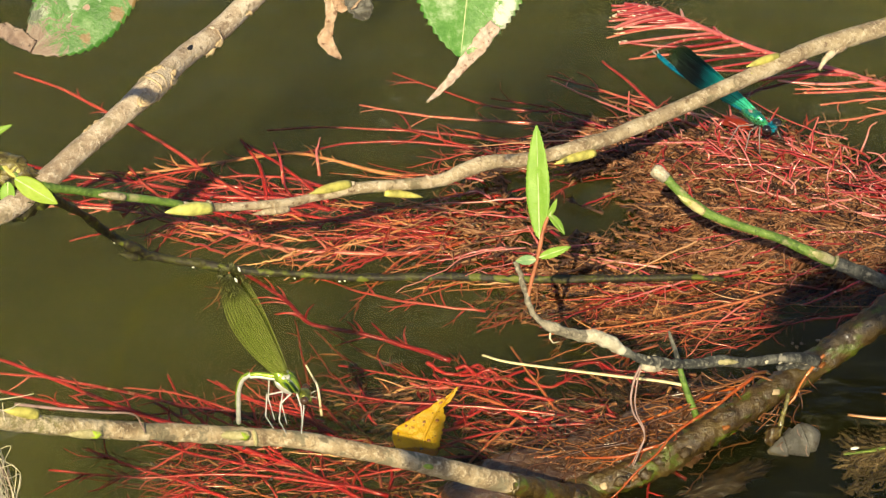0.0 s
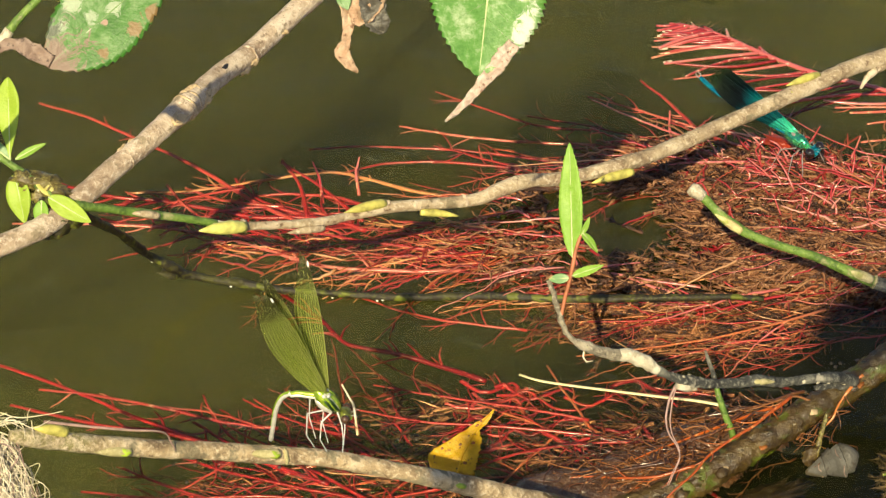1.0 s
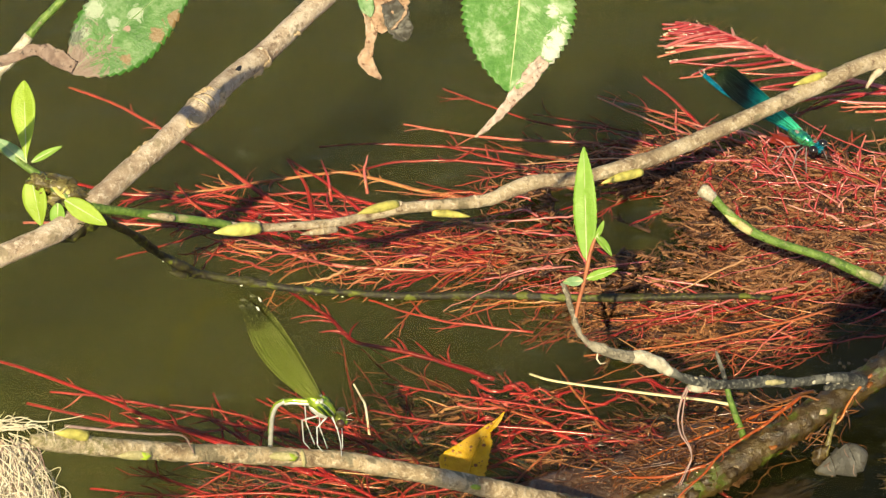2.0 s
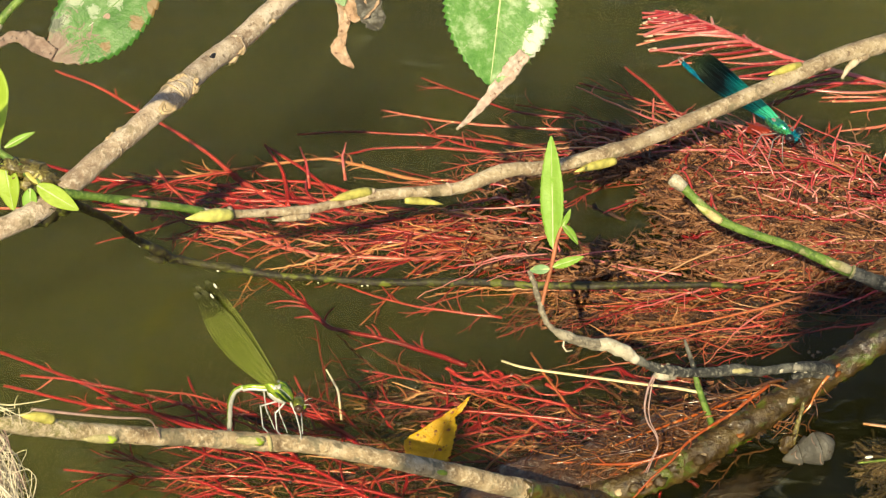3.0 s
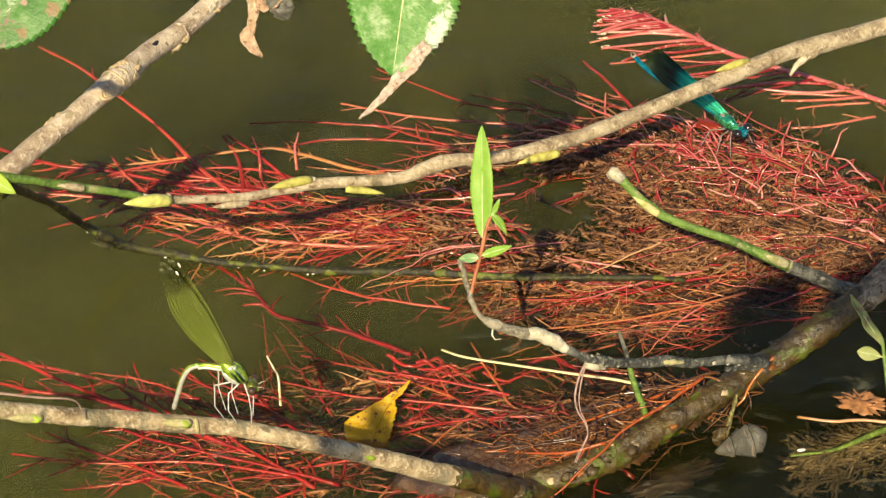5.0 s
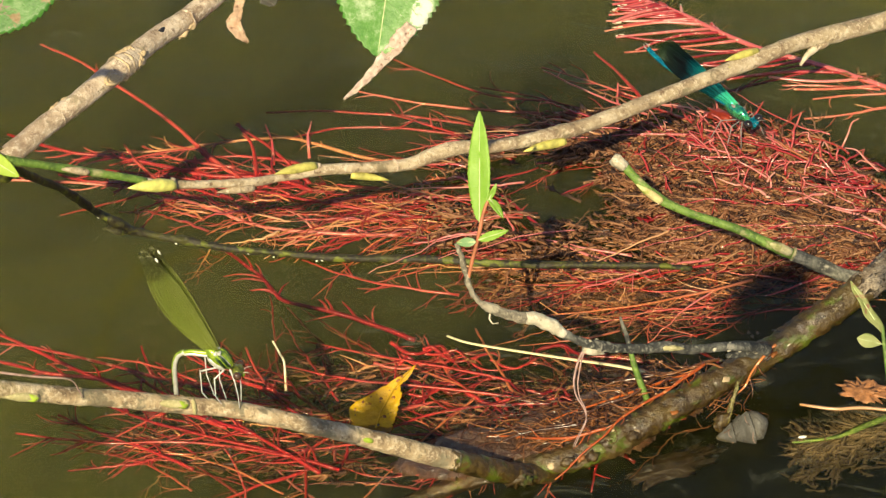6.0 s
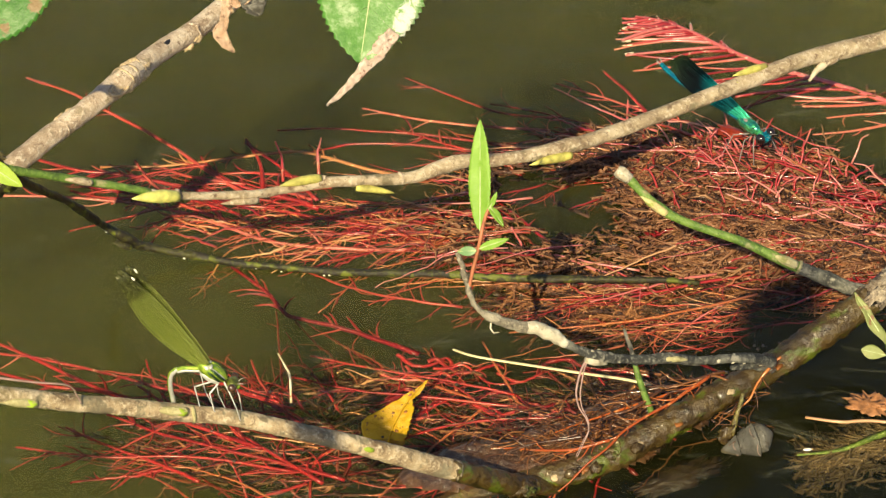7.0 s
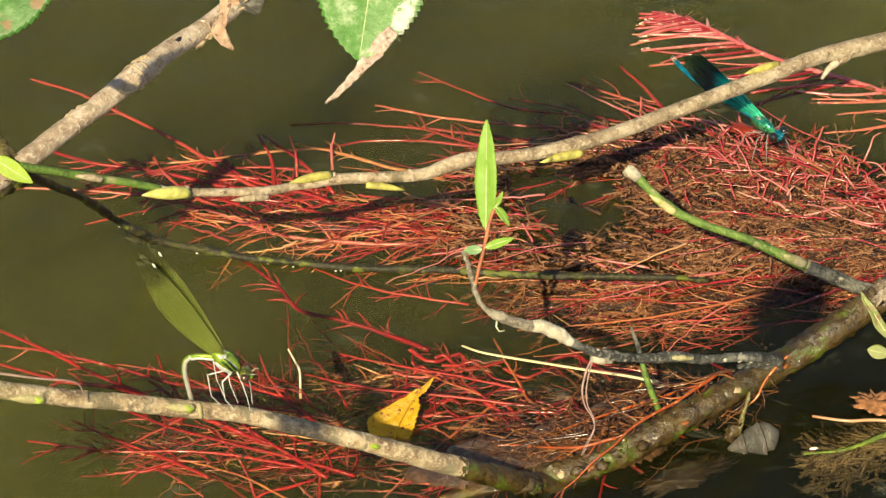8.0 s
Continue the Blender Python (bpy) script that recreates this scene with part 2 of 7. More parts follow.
def water_paint():
    """Murky olive water: it scatters a little, lets the rest through bent, and mirrors the sky."""
    n = Nodes("water")
    swell = n.noise(34, 3, 0.5, (0.7, 1.3, 1), 0.6)
    chop = n.noise(120, 2, 0.5, (0.8, 1.2, 1), 0.8)
    normal = n.bump(n.mix(0.28, swell, chop), 0.0045, 0.42)
    # Pale wisps in the colour stand for sky reflections on the ripples.
    wisp = n.mask(n.noise(38, 7, 0.78, (0.6, 1.5, 1), 2.6), 0.55, 0.74)
    murk = n.add("ShaderNodeBsdfDiffuse", Color=n.mix(wisp, (0.048, 0.052, 0.018), (0.24, 0.24, 0.19)))
    clear = n.add("ShaderNodeBsdfRefraction", Color=(0.93, 0.86, 0.74), IOR=1.33, Roughness=0.0, Normal=normal)
    body = n.add("ShaderNodeMixShader", Fac=n.mix(wisp, (0.05, 0.05, 0.05), (0.42, 0.42, 0.42)))
    gloss = n.add("ShaderNodeBsdfGlossy", Color=(1.0, 1.0, 1.0), Roughness=0.03, Normal=normal)
    fresnel = n.add("ShaderNodeFresnel", IOR=1.33, Normal=normal)
    whole = n.add("ShaderNodeMixShader", Fac=fresnel.outputs[0])
    n.tree.links.new(clear.outputs[0], body.inputs[1])
    n.tree.links.new(murk.outputs[0], body.inputs[2])
    n.tree.links.new(body.outputs[0], whole.inputs[1])
    n.tree.links.new(gloss.outputs[0], whole.inputs[2])
    n.tree.links.new(whole.outputs[0], n.out.inputs[0])
    return n.mat


def shell_paint(name, colour, other, rough=0.22, metal=0.75, scale=500):
    n = Nodes(name)
    shade = n.ramp(n.noise(scale, 3), (0.35, colour), (0.65, other))
    return n.done(shade, rough, n.bump(n.noise(2500, 2), 0.0001, 0.4), Metallic=metal, Coat_Weight=0.5, Coat_Roughness=0.08)


def wing_paint(name, base, tip, edge, clear, rough=0.3, metal=0.3):
    """A thin wing: its colour changes along the span (local x, 0 at the root, 1 at the tip)."""
    n = Nodes(name)
    split = n.add("ShaderNodeSeparateXYZ", Vector=n.tree.nodes["Texture Coordinate"].outputs["Generated"])
    along = n.add("ShaderNodeMath", **{"Value": 0.0})
    along.operation = "MULTIPLY_ADD"
    n.put(along.inputs[0], n.noise(260, 2))
    n.put(along.inputs[1], 0.10)
    n.put(along.inputs[2], split.outputs[0])
    colour = n.ramp(along.outputs[0], *base)
    # Lighter specks, used on the olive wings, paint in their glitter.
    colour = n.mix(n.mask(n.noise(2400, 2), 0.56, 0.64), colour, tip) if tip else colour
    n.done(colour, rough, n.bump(n.noise(900, 3, 0.6, (0.3, 1, 1)), 0.0004, 0.7), Metallic=metal, Coat_Weight=0.12, Coat_Roughness=0.2)
    see = n.add("ShaderNodeBsdfTransparent", Color=edge)
    both = n.add("ShaderNodeMixShader", Fac=n.ramp(along.outputs[0], *[(p, (c,) * 3) for p, c in clear]))
    n.tree.links.new(n.bsdf.outputs[0], both.inputs[1])
    n.tree.links.new(see.outputs[0], both.inputs[2])
    n.tree.links.new(both.outputs[0], n.out.inputs[0])
    return n.mat


def wet_silt_paint():
    n = Nodes("wet_silt")
    colour = n.ramp(n.noise(260, 6, 0.7), (0.3, (0.024, 0.010, 0.004)), (0.5, (0.075, 0.034, 0.013)), (0.72, (0.16, 0.080, 0.034)))
    relief = n.bump(n.noise(600, 5, 0.7), 0.0016, 1.0)
    film = n.bump(n.noise(330, 3, 0.6), 0.003, 1.0)
    return n.done(colour, 0.3, relief, Coat_Weight=1.0, Coat_Roughness=0.1, Coat_Normal=film)


WET_SILT = wet_silt_paint()
SILT, WATER = silt_paint(), water_paint()


def water_tone(n, low, high):
    """Water colour: darkest in a band below the log, palest beside it, middling beyond."""
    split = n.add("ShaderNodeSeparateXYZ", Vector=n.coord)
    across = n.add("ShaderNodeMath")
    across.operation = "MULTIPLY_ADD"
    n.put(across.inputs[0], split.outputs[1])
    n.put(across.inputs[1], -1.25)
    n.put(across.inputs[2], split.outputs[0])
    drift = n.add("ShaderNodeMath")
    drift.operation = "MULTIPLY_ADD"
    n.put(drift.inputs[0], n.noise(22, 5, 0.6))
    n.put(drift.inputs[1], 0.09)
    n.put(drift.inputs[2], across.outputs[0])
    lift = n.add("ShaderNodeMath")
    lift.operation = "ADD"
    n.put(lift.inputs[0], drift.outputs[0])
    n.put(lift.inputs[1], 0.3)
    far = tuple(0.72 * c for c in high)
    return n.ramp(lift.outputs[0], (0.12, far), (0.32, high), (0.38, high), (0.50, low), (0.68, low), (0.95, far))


def bed_paint():
    """Turbid depth: light scatters so far in it that shadows dissolve."""
    n = Nodes("river_bed")
    shade = water_tone(n, (0.006, 0.007, 0.0025), (0.051, 0.058, 0.019))
    n.bsdf.subsurface_method = "BURLEY"
    return n.done(shade, 0.9, Subsurface_Weight=1.0, Subsurface_Radius=(1.0, 1.0, 1.0), Subsurface_Scale=0.2, Specular_IOR_Level=0.0)


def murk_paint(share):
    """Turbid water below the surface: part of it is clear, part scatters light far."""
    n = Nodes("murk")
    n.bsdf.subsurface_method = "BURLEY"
    n.done(water_tone(n, (0.008, 0.009, 0.003), (0.072, 0.078, 0.022)), 0.9, Subsurface_Weight=1.0, Subsurface_Radius=(1.0, 1.0, 1.0), Subsurface_Scale=0.2, Specular_IOR_Level=0.0)
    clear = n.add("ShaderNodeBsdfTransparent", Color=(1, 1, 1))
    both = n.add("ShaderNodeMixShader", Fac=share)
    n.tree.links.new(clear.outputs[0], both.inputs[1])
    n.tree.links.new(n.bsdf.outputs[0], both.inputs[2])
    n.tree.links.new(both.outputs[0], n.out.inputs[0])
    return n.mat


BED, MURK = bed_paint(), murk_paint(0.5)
TEAL = shell_paint("teal_shell", (0.0, 0.24, 0.24), (0.16, 0.80, 0.30), 0.22, 0.8, 700)
TEAL_BLUE = shell_paint("blue_shell", (0.0, 0.20, 0.34), (0.02, 0.60, 0.62), 0.2, 0.8, 1100)
LIME = shell_paint("lime_shell", (0.13, 0.26, 0.010), (0.40, 0.50, 0.05), 0.26, 0.45, 1300)
SILVER = shell_paint("silver_shell", (0.46, 0.45, 0.40), (0.62, 0.61, 0.55), 0.3, 0.3, 900)
EYE_DARK = plain("dark_eye", (0.012, 0.008, 0.008), 0.12, coat=0.8)
EYE_BROWN = plain("brown_eye", (0.055, 0.026, 0.012), 0.15, coat=0.8)
LEG = plain("grey_leg", (0.24, 0.20, 0.20), 0.4, 0.3)
LEG_PALE = plain("pale_leg", (0.56, 0.55, 0.55), 0.4, 0.3)
BAND = ((0.0, (0.03, 0.42, 0.17)), (0.28, (0.01, 0.28, 0.20)), (0.48, (0.0, 0.13, 0.15)), (0.63, (0.003, 0.006, 0.012)), (0.93, (0.005, 0.010, 0.010)), (1.0, (0.05, 0.085, 0.035)))
WING_MALE = wing_paint("dark_teal_wing", BAND, None, (0.30, 0.45, 0.35), ((0.0, 0.20), (0.45, 0.10), (0.6, 0.0), (0.92, 0.0), (1.0, 0.5)), 0.34, 0.5)
VEIN_MALE = wing_paint("teal_vein", ((0.0, (0.10, 0.80, 0.45)), (0.40, (0.04, 0.70, 0.58)), (0.60, (0.0, 0.26, 0.32)), (0.72, (0.002, 0.02, 0.03)), (1.0, (0.03, 0.06, 0.03))), None, (1, 1, 1), ((0.0, 0.0), (1.0, 0.0)), 0.3, 0.6)
# The dark outer end of blade and veins is a shadow painted on.
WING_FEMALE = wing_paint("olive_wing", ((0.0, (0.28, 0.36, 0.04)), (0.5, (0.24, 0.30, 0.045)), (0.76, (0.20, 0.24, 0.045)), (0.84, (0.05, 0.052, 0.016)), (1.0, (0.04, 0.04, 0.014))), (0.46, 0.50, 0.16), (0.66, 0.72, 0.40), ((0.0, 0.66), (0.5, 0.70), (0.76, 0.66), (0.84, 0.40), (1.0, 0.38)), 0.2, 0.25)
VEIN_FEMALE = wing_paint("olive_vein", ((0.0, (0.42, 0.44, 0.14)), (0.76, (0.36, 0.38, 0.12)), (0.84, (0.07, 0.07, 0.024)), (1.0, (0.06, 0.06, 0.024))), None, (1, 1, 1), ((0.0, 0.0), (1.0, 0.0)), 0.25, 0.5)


# ---- shapes (lengths in millimetres, turned into metres in the mesh) ----
class Shape:
    def __init__(self):
        self.points, self.faces = [], []

    def add(self, points, faces):
        start = len(self.points)
        self.points += [tuple(p) for p in points]
        self.faces += [tuple(start + i for i in f) for f in faces]
        return self

    def moved(self, matrix):
        self.points = [tuple(matrix @ Vector(p)) for p in self.points]
        return self


def smooth_path(points, per=5):
    """A curve through the points (each a tuple of any length), by Catmull-Rom."""
    a = np.array(points, float)
    a = np.vstack([2 * a[0] - a[1], a, 2 * a[-1] - a[-2]])
    out = []
    for i in range(1, len(a) - 2):
        p0, p1, p2, p3 = a[i - 1], a[i], a[i + 1], a[i + 2]
        for t in np.arange(per) / per:
            out.append(0.5 * (2 * p1 + (p2 - p0) * t + (2 * p0 - 5 * p1 + 4 * p2 - p3) * t * t + (3 * p1 - p0 - 3 * p2 + p3) * t ** 3))
    return np.array([*out, a[-2]])


def tube(path, radii, sides=8, shape=None, rough=0.0, seed=0, flat=1.0):
    """A capped tube along a path; rough: share of the radius by which its skin is uneven."""
    shape = shape or Shape()
    path = np.asarray(path, float)
    radii = np.broadcast_to(np.asarray(radii, float), len(path))
    heading = np.gradient(path, axis=0)
    heading /= np.linalg.norm(heading, axis=1)[:, None] + 1e-9
    side = np.cross(heading[0], (0.13, 0.21, 0.97))
    side /= np.linalg.norm(side) + 1e-9
    angles = np.arange(sides) * 2 * np.pi / sides
    points = []
    for i, (p, h, r) in enumerate(zip(path, heading, radii)):
        side = side - h * side.dot(h)
        side /= np.linalg.norm(side) + 1e-9
        other = np.cross(h, side)
        ring = np.outer(np.cos(angles), side) + flat * np.outer(np.sin(angles), other)
        if rough:
            ring = ring * np.array([1 + rough * noise.noise(Vector(p * 0.55 + q * r * 0.9) + Vector((seed, 0, 0))) for q in ring])[:, None]
        points.append(p + ring * r)
    n = len(path)
    faces = [(i * sides + j, i * sides + (j + 1) % sides, (i + 1) * sides + (j + 1) % sides, (i + 1) * sides + j) for i in range(n - 1) for j in range(sides)]
    faces += [tuple(range(sides))[::-1], tuple((n - 1) * sides + j for j in range(sides))]
    return shape.add(np.vstack(points), faces)


def ball(centre, axes, shape=None, rings=7, sides=10, lump=0.0, seed=0):
    """An ellipsoid with three half-axis vectors, lumpy if wanted."""
    shape = shape or Shape()
    a, b, c = (np.array(v, float) for v in axes)
    points = [np.array(centre) - a]
    for i in range(1, rings):
        u = np.pi * i / rings
        for j in range(sides):
            v = 2 * np.pi * j / sides
            d = -math.cos(u) * a + math.sin(u) * (math.cos(v) * b + math.sin(v) * c)
            if lump:
                d = d * (1 + lump * noise.noise(Vector(d * 1.3) + Vector((seed, seed * 0.7, 0))))
            points.append(np.array(centre) + d)
    points.append(np.array(centre) + a)
    last = len(points) - 1
    faces = [(0, 1 + (j + 1) % sides, 1 + j) for j in range(sides)]
    for i in range(rings - 2):
        for j in range(sides):
            p, q = 1 + i * sides, 1 + (j + 1) % sides + i * sides
            faces.append((p + j, q, q + sides, p + j + sides))
    faces += [(last, last - sides + j, last - sides + (j + 1) % sides) for j in range(sides)]
    return shape.add(points, faces)


def frame_of(base, along, up):
    """A matrix in millimetres: x along, z near up, at base."""
    x = Vector(along).normalized()
    z = Vector(up)
    z = (z - x * z.dot(x)).normalized()
    y = z.cross(x)
    return Matrix.Translation(base) @ Matrix((x, y, z)).transposed().to_4x4()


def thing(name, base, label, category, group="", kind=""):
    ob = new(name)
    ob.empty_display_size = 0.005
    ob.location = [0.001 * v for v in base]
    return tagged(ob, label, category, group, kind)


def part(name, shape, material, parent=None, label="", smooth=True, thick=0.0):
    """Links a shape as one mesh object; under a parent its points are taken from the parent's place."""
    base, up = Vector((0, 0, 0)), parent
    while up is not None:
        base += up.location
        up = up.parent
    mesh = bpy.data.meshes.new(name)
    points = np.array(shape.points, float) * 0.001 - np.array(base)
    mesh.from_pydata(points.tolist(), [], shape.faces)
    if smooth:
        mesh.shade_smooth()
    mesh.materials.append(material)
    ob = new(name, mesh)
    ob.parent = parent
    if thick:
        solid = ob.modifiers.new("thickness", "SOLIDIFY")
        solid.thickness, solid.offset = thick * 0.001, 0
    return tagged(ob, label)


def local_part(name, shape, material, parent, matrix=None, label="", thick=0.0):
    """A part whose shape is drawn in its own space, and set into its parent's space by a matrix."""
    mesh = bpy.data.meshes.new(name)
    mesh.from_pydata([tuple(0.001 * v for v in p) for p in shape.points], [], shape.faces)
    mesh.shade_smooth()
    mesh.materials.append(material)
    ob = new(name, mesh)
    ob.parent = parent
    if matrix is not None:
        ob.matrix_basis = matrix
    if thick:
        solid = ob.modifiers.new("thickness", "SOLIDIFY")
        solid.thickness, solid.offset = thick * 0.001, 0
    return tagged(ob, label)


# ---- water and river bed ----
def sheet(name, z, reach, material, label, cells=90, wave=0.0):
    """One wide sheet, with fine cells near the middle and coarse ones out to the horizon."""
    near = np.linspace(-1, 1, cells)
    line = np.sign(near) * (0.32 * np.abs(near) + (reach - 0.32) * np.abs(near) ** 14)
    shape = Shape()
    points = [(1000 * x, 1000 * y, z + (wave * (noise.noise(Vector((x * 22, y * 30, 3))) + 0.5 * noise.noise(Vector((x * 60, y * 75, 9)))) if abs(x) < 0.4 and abs(y) < 0.4 else 0)) for y in line for x in line]
    faces = [(j * cells + i, j * cells + i + 1, (j + 1) * cells + i + 1, (j + 1) * cells + i) for j in range(cells - 1) for i in range(cells - 1)]
    ob = part(name, shape.add(points, faces), material)
    return tagged(ob, label, "water" if name.startswith("water") else "river bed", kind="structure")


water = sheet("water", 0.0, 60, WATER, "murky olive-green slow river water with faint ripples", 140, 0.35)
water.visible_shadow = False
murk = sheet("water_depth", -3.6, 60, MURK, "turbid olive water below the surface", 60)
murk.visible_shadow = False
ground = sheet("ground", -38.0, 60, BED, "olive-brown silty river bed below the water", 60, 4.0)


# ---- twigs and branches ----
BARK_OLIVE_WET = bark("wet_olive_scale", (0.045, 0.032, 0.010), (0.15, 0.115, 0.03), (0.30, 0.27, 0.07), (0.20, 0.22, 0.05), 0.58, rough=0.35, wet=0.9)
def stem(name, rows, material, parent, label="", sides=14, per=6, rough=0.14, seed=0):
    path = smooth_path(rows, per)
    return part(name, tube(path[:, :3], path[:, 3], sides, rough=rough, seed=seed), material, parent, label)


def bud(parent, base, tip, width, material=BUD, label="", name="bud", lift=0.25):
    """A pointed bud that leaves its twig at base and bends a little away at the tip."""
    a, b = np.array(base, float), np.array(tip, float)
    steps = np.linspace(0, 1, 12)
    path = [a + (b - a) * s + np.array((0, -0.3, 0.5)) * lift * math.sin(s * math.pi) for s in steps]
    radii = [max(0.06, 0.5 * width * (math.sin(math.pi * min(1, 0.28 + 0.72 * s)) ** 0.8)) for s in steps]
    return part(name, tube(path, radii, 10, rough=0.1, seed=width), material, parent, label)


def bumps(parent, rows, count, seed, material=SCAR, size=0.35, name="lenticel", lo=0.05, hi=0.95):
    """Small raised marks on the side of a stem that faces up and outwards."""
    rnd = random.Random(seed)
    path = smooth_path(rows, 6)
    for _ in range(count):
        i = int((lo + (hi - lo) * rnd.random()) * (len(path) - 2))
        x, y, z, r = path[i]
        angle = rnd.uniform(-0.6, 2.4)
        out = Vector((0.1 * rnd.uniform(-1, 1), -math.cos(angle), math.sin(angle))).normalized()
        s = size * rnd.uniform(0.6, 1.5)
        along = Vector(path[i + 1][:3] - path[i][:3]).normalized()
        part(name, ball(Vector((x, y, z)) + out * r * 0.96, (along * s * 1.3, out * s * 0.55, along.cross(out) * s), rings=5, sides=7, lump=0.4, seed=_), material, parent)


def blade(length, width, serrate=0.0, teeth=22, curl=0.15, fold=0.25, droop=0.0, belly=0.42, cols=9, rows=70, seed=0, wave=0.0, cut=(0.0, 1.0)):
    """A leaf blade along +x, its face towards +z: pointed, keeled and toothed."""
    shape = Shape()
    points = []
    for i in range(rows + 1):
        s = cut[0] + (cut[1] - cut[0]) * i / rows
        half = 0.5 * width * (math.sin(math.pi * s ** (math.log(0.5) / math.log(belly)))) ** 0.75 if 0 < s < 1 else 0.01
        for j in range(cols):
            v = 2 * j / (cols - 1) - 1
            tooth = serrate * ((s * teeth) % 1.0 - 0.5) * abs(v) ** 3
            y = v * (half + tooth)
            x = s * length
            z = fold * abs(y) - curl * y * y / max(width, 0.1) - droop * length * s * s
            z += wave * noise.noise(Vector((x * 0.22 + seed, y * 0.3, seed)))
            points.append((x, y, z))
    faces = [(i * cols + j, i * cols + j + 1, (i + 1) * cols + j + 1, (i + 1) * cols + j) for i in range(rows) for j in range(cols - 1)]
    return shape.add(points, faces)


def rib(length, droop=0.0, width=0.35, lift=0.12, cut=(0.0, 0.97)):
    steps = np.linspace(*cut, 16)
    return tube([(s * length, 0, lift - droop * length * s * s) for s in steps], [max(0.05, width * (1 - 0.85 * s)) for s in steps], 6)


def leaf(parent, base, tip, width, up, material, label="", serrate=0.0, droop=0.0, name="leaf", fold=0.25, teeth=22, wave=0.3, seed=0, belly=0.42, ribbed=True):
    length = (Vector(tip) - Vector(base)).length
    place = frame_of(base, Vector(tip) - Vector(base), up)
    ob = part(name, blade(length, width, serrate, teeth, fold=fold, droop=droop, seed=seed, wave=wave, belly=belly).moved(place), material, parent, label, thick=0.18)
    if ribbed:
        part("midrib", rib(length, droop, 0.22).moved(place), LEAF_RIB, ob)
    return ob


BRANCH = [(4.8, 51.3, 84.0, 2.86), (-2.9, 38.2, 82.4, 2.83), (-11.1, 24.6, 81.3, 2.79), (-19.9, 7.5, 80.7, 2.73), (-25.6, -3.0, 81.6, 2.70), (-29.6, -13.4, 83.0, 2.80), (-32.0, -20.1, 83.6, 3.30), (-34.7, -24.3, 83.2, 2.90),
          (-40.5, -33.3, 81.9, 2.60), (-47.1, -43.2, 80.9, 2.64), (-53.0, -52.5, 79.7, 2.75), (-58.9, -61.1, 79.1, 2.65), (-63.1, -66.2, 79.6, 2.50), (-72.1, -73.9, 79.8, 2.48), (-85.2, -85.0, 80.7, 2.44), (-130, -120, 84, 2.6), (-190, -166, 88, 2.8)]
TWIG_GREEN = [(-53.1, -57.9, 81.7, 1.33), (-48.3, -54.6, 78.7, 1.00), (-44.0, -51.9, 75.9, 1.01), (-39.7, -49.2, 73.1, 1.15), (-35.3, -46.5, 70.3, 1.02), (-30.1, -43.4, 67.1, 0.96), (-24.2, -40.0, 63.2, 1.0)]
TWIG_TAN = [(-25.2, -40.6, 63.8, 0.98), (-20.2, -37.7, 60.7, 1.04), (-10.8, -31.9, 56.7, 1.05), (-0.4, -25.0, 52.6, 1.21), (5.0, -21.0, 51.2, 1.14), (11.1, -16.5, 49.5, 1.29), (15.7, -13.3, 48.5, 1.44), (24.0, -9.2, 46.4, 1.45), (35.7, -2.8, 43.2, 1.61),
            (42.2, 2.2, 42.8, 1.99), (46.2, 5.2, 42.5, 2.07), (50.8, 8.2, 41.5, 1.78), (55.9, 10.9, 39.8, 1.79), (64.8, 16.5, 37.8, 1.80), (74.8, 23.5, 36.3, 2.12), (80.4, 28.0, 35.1, 1.98), (95.4, 41.0, 33.5, 2.09),
            (116.8, 59.5, 31.9, 2.21), (127.7, 68.9, 31.2, 2.39), (138.9, 78.9, 30.3, 2.26), (148.1, 86.1, 28.4, 2.68), (158.1, 93.8, 26.6, 2.63), (170.7, 103.2, 25.0, 2.65), (192.3, 119.5, 23.2, 2.87), (240, 155, 20, 3.0)]
PERCH = [(-52.4, -137.9, 83.9, 1.10), (-49.6, -136.3, 82.0, 1.91), (-44.6, -133.4, 78.6, 2.04), (-38.3, -129.8, 74.5, 2.06), (-27.6, -123.5, 67.7, 2.03), (-22.4, -120.4, 64.5, 1.98), (-16.6, -116.9, 61.2, 2.00), (-5.2, -110.4, 54.3, 2.09),
         (6.7, -104.9, 48.5, 1.99), (14.9, -101.9, 44.0, 2.07), (23.3, -99.1, 39.3, 2.02), (31.8, -96.3, 34.6, 2.17), (41.6, -92.4, 28.0, 2.40), (50.3, -88.3, 21.3, 2.49), (56.5, -85.3, 16.8, 2.58), (64.9, -79.8, 9.0, 2.74), (72.0, -74.2, 2.3, 2.75)]
LOG = [(30, -88, -12, 2.28), (48.3, -77.1, -6, 2.75), (64.6, -70, -2.7, 3.22), (75.8, -67.7, -1, 3.62), (85.5, -65.2, 1, 4.16), (95.3, -59.4, 3, 4.45), (105.2, -53.2, 5.5, 4.2), (115.1, -46.5, 8, 4.08), (123.8, -40, 9.5, 3.97),
       (132.6, -33.5, 11, 4.13), (141.1, -28.8, 15.2, 4.27), (150.9, -22.9, 20, 4.14), (156.5, -19.4, 23.0, 4.30)]
LOG_TOP = [(155.4, -20.1, 22.4, 4.25), (161.1, -16.4, 25.6, 4.43), (178.5, -3.9, 35, 4.58), (199.1, 10.6, 45, 4.75), (240, 37.6, 62, 4.94)]
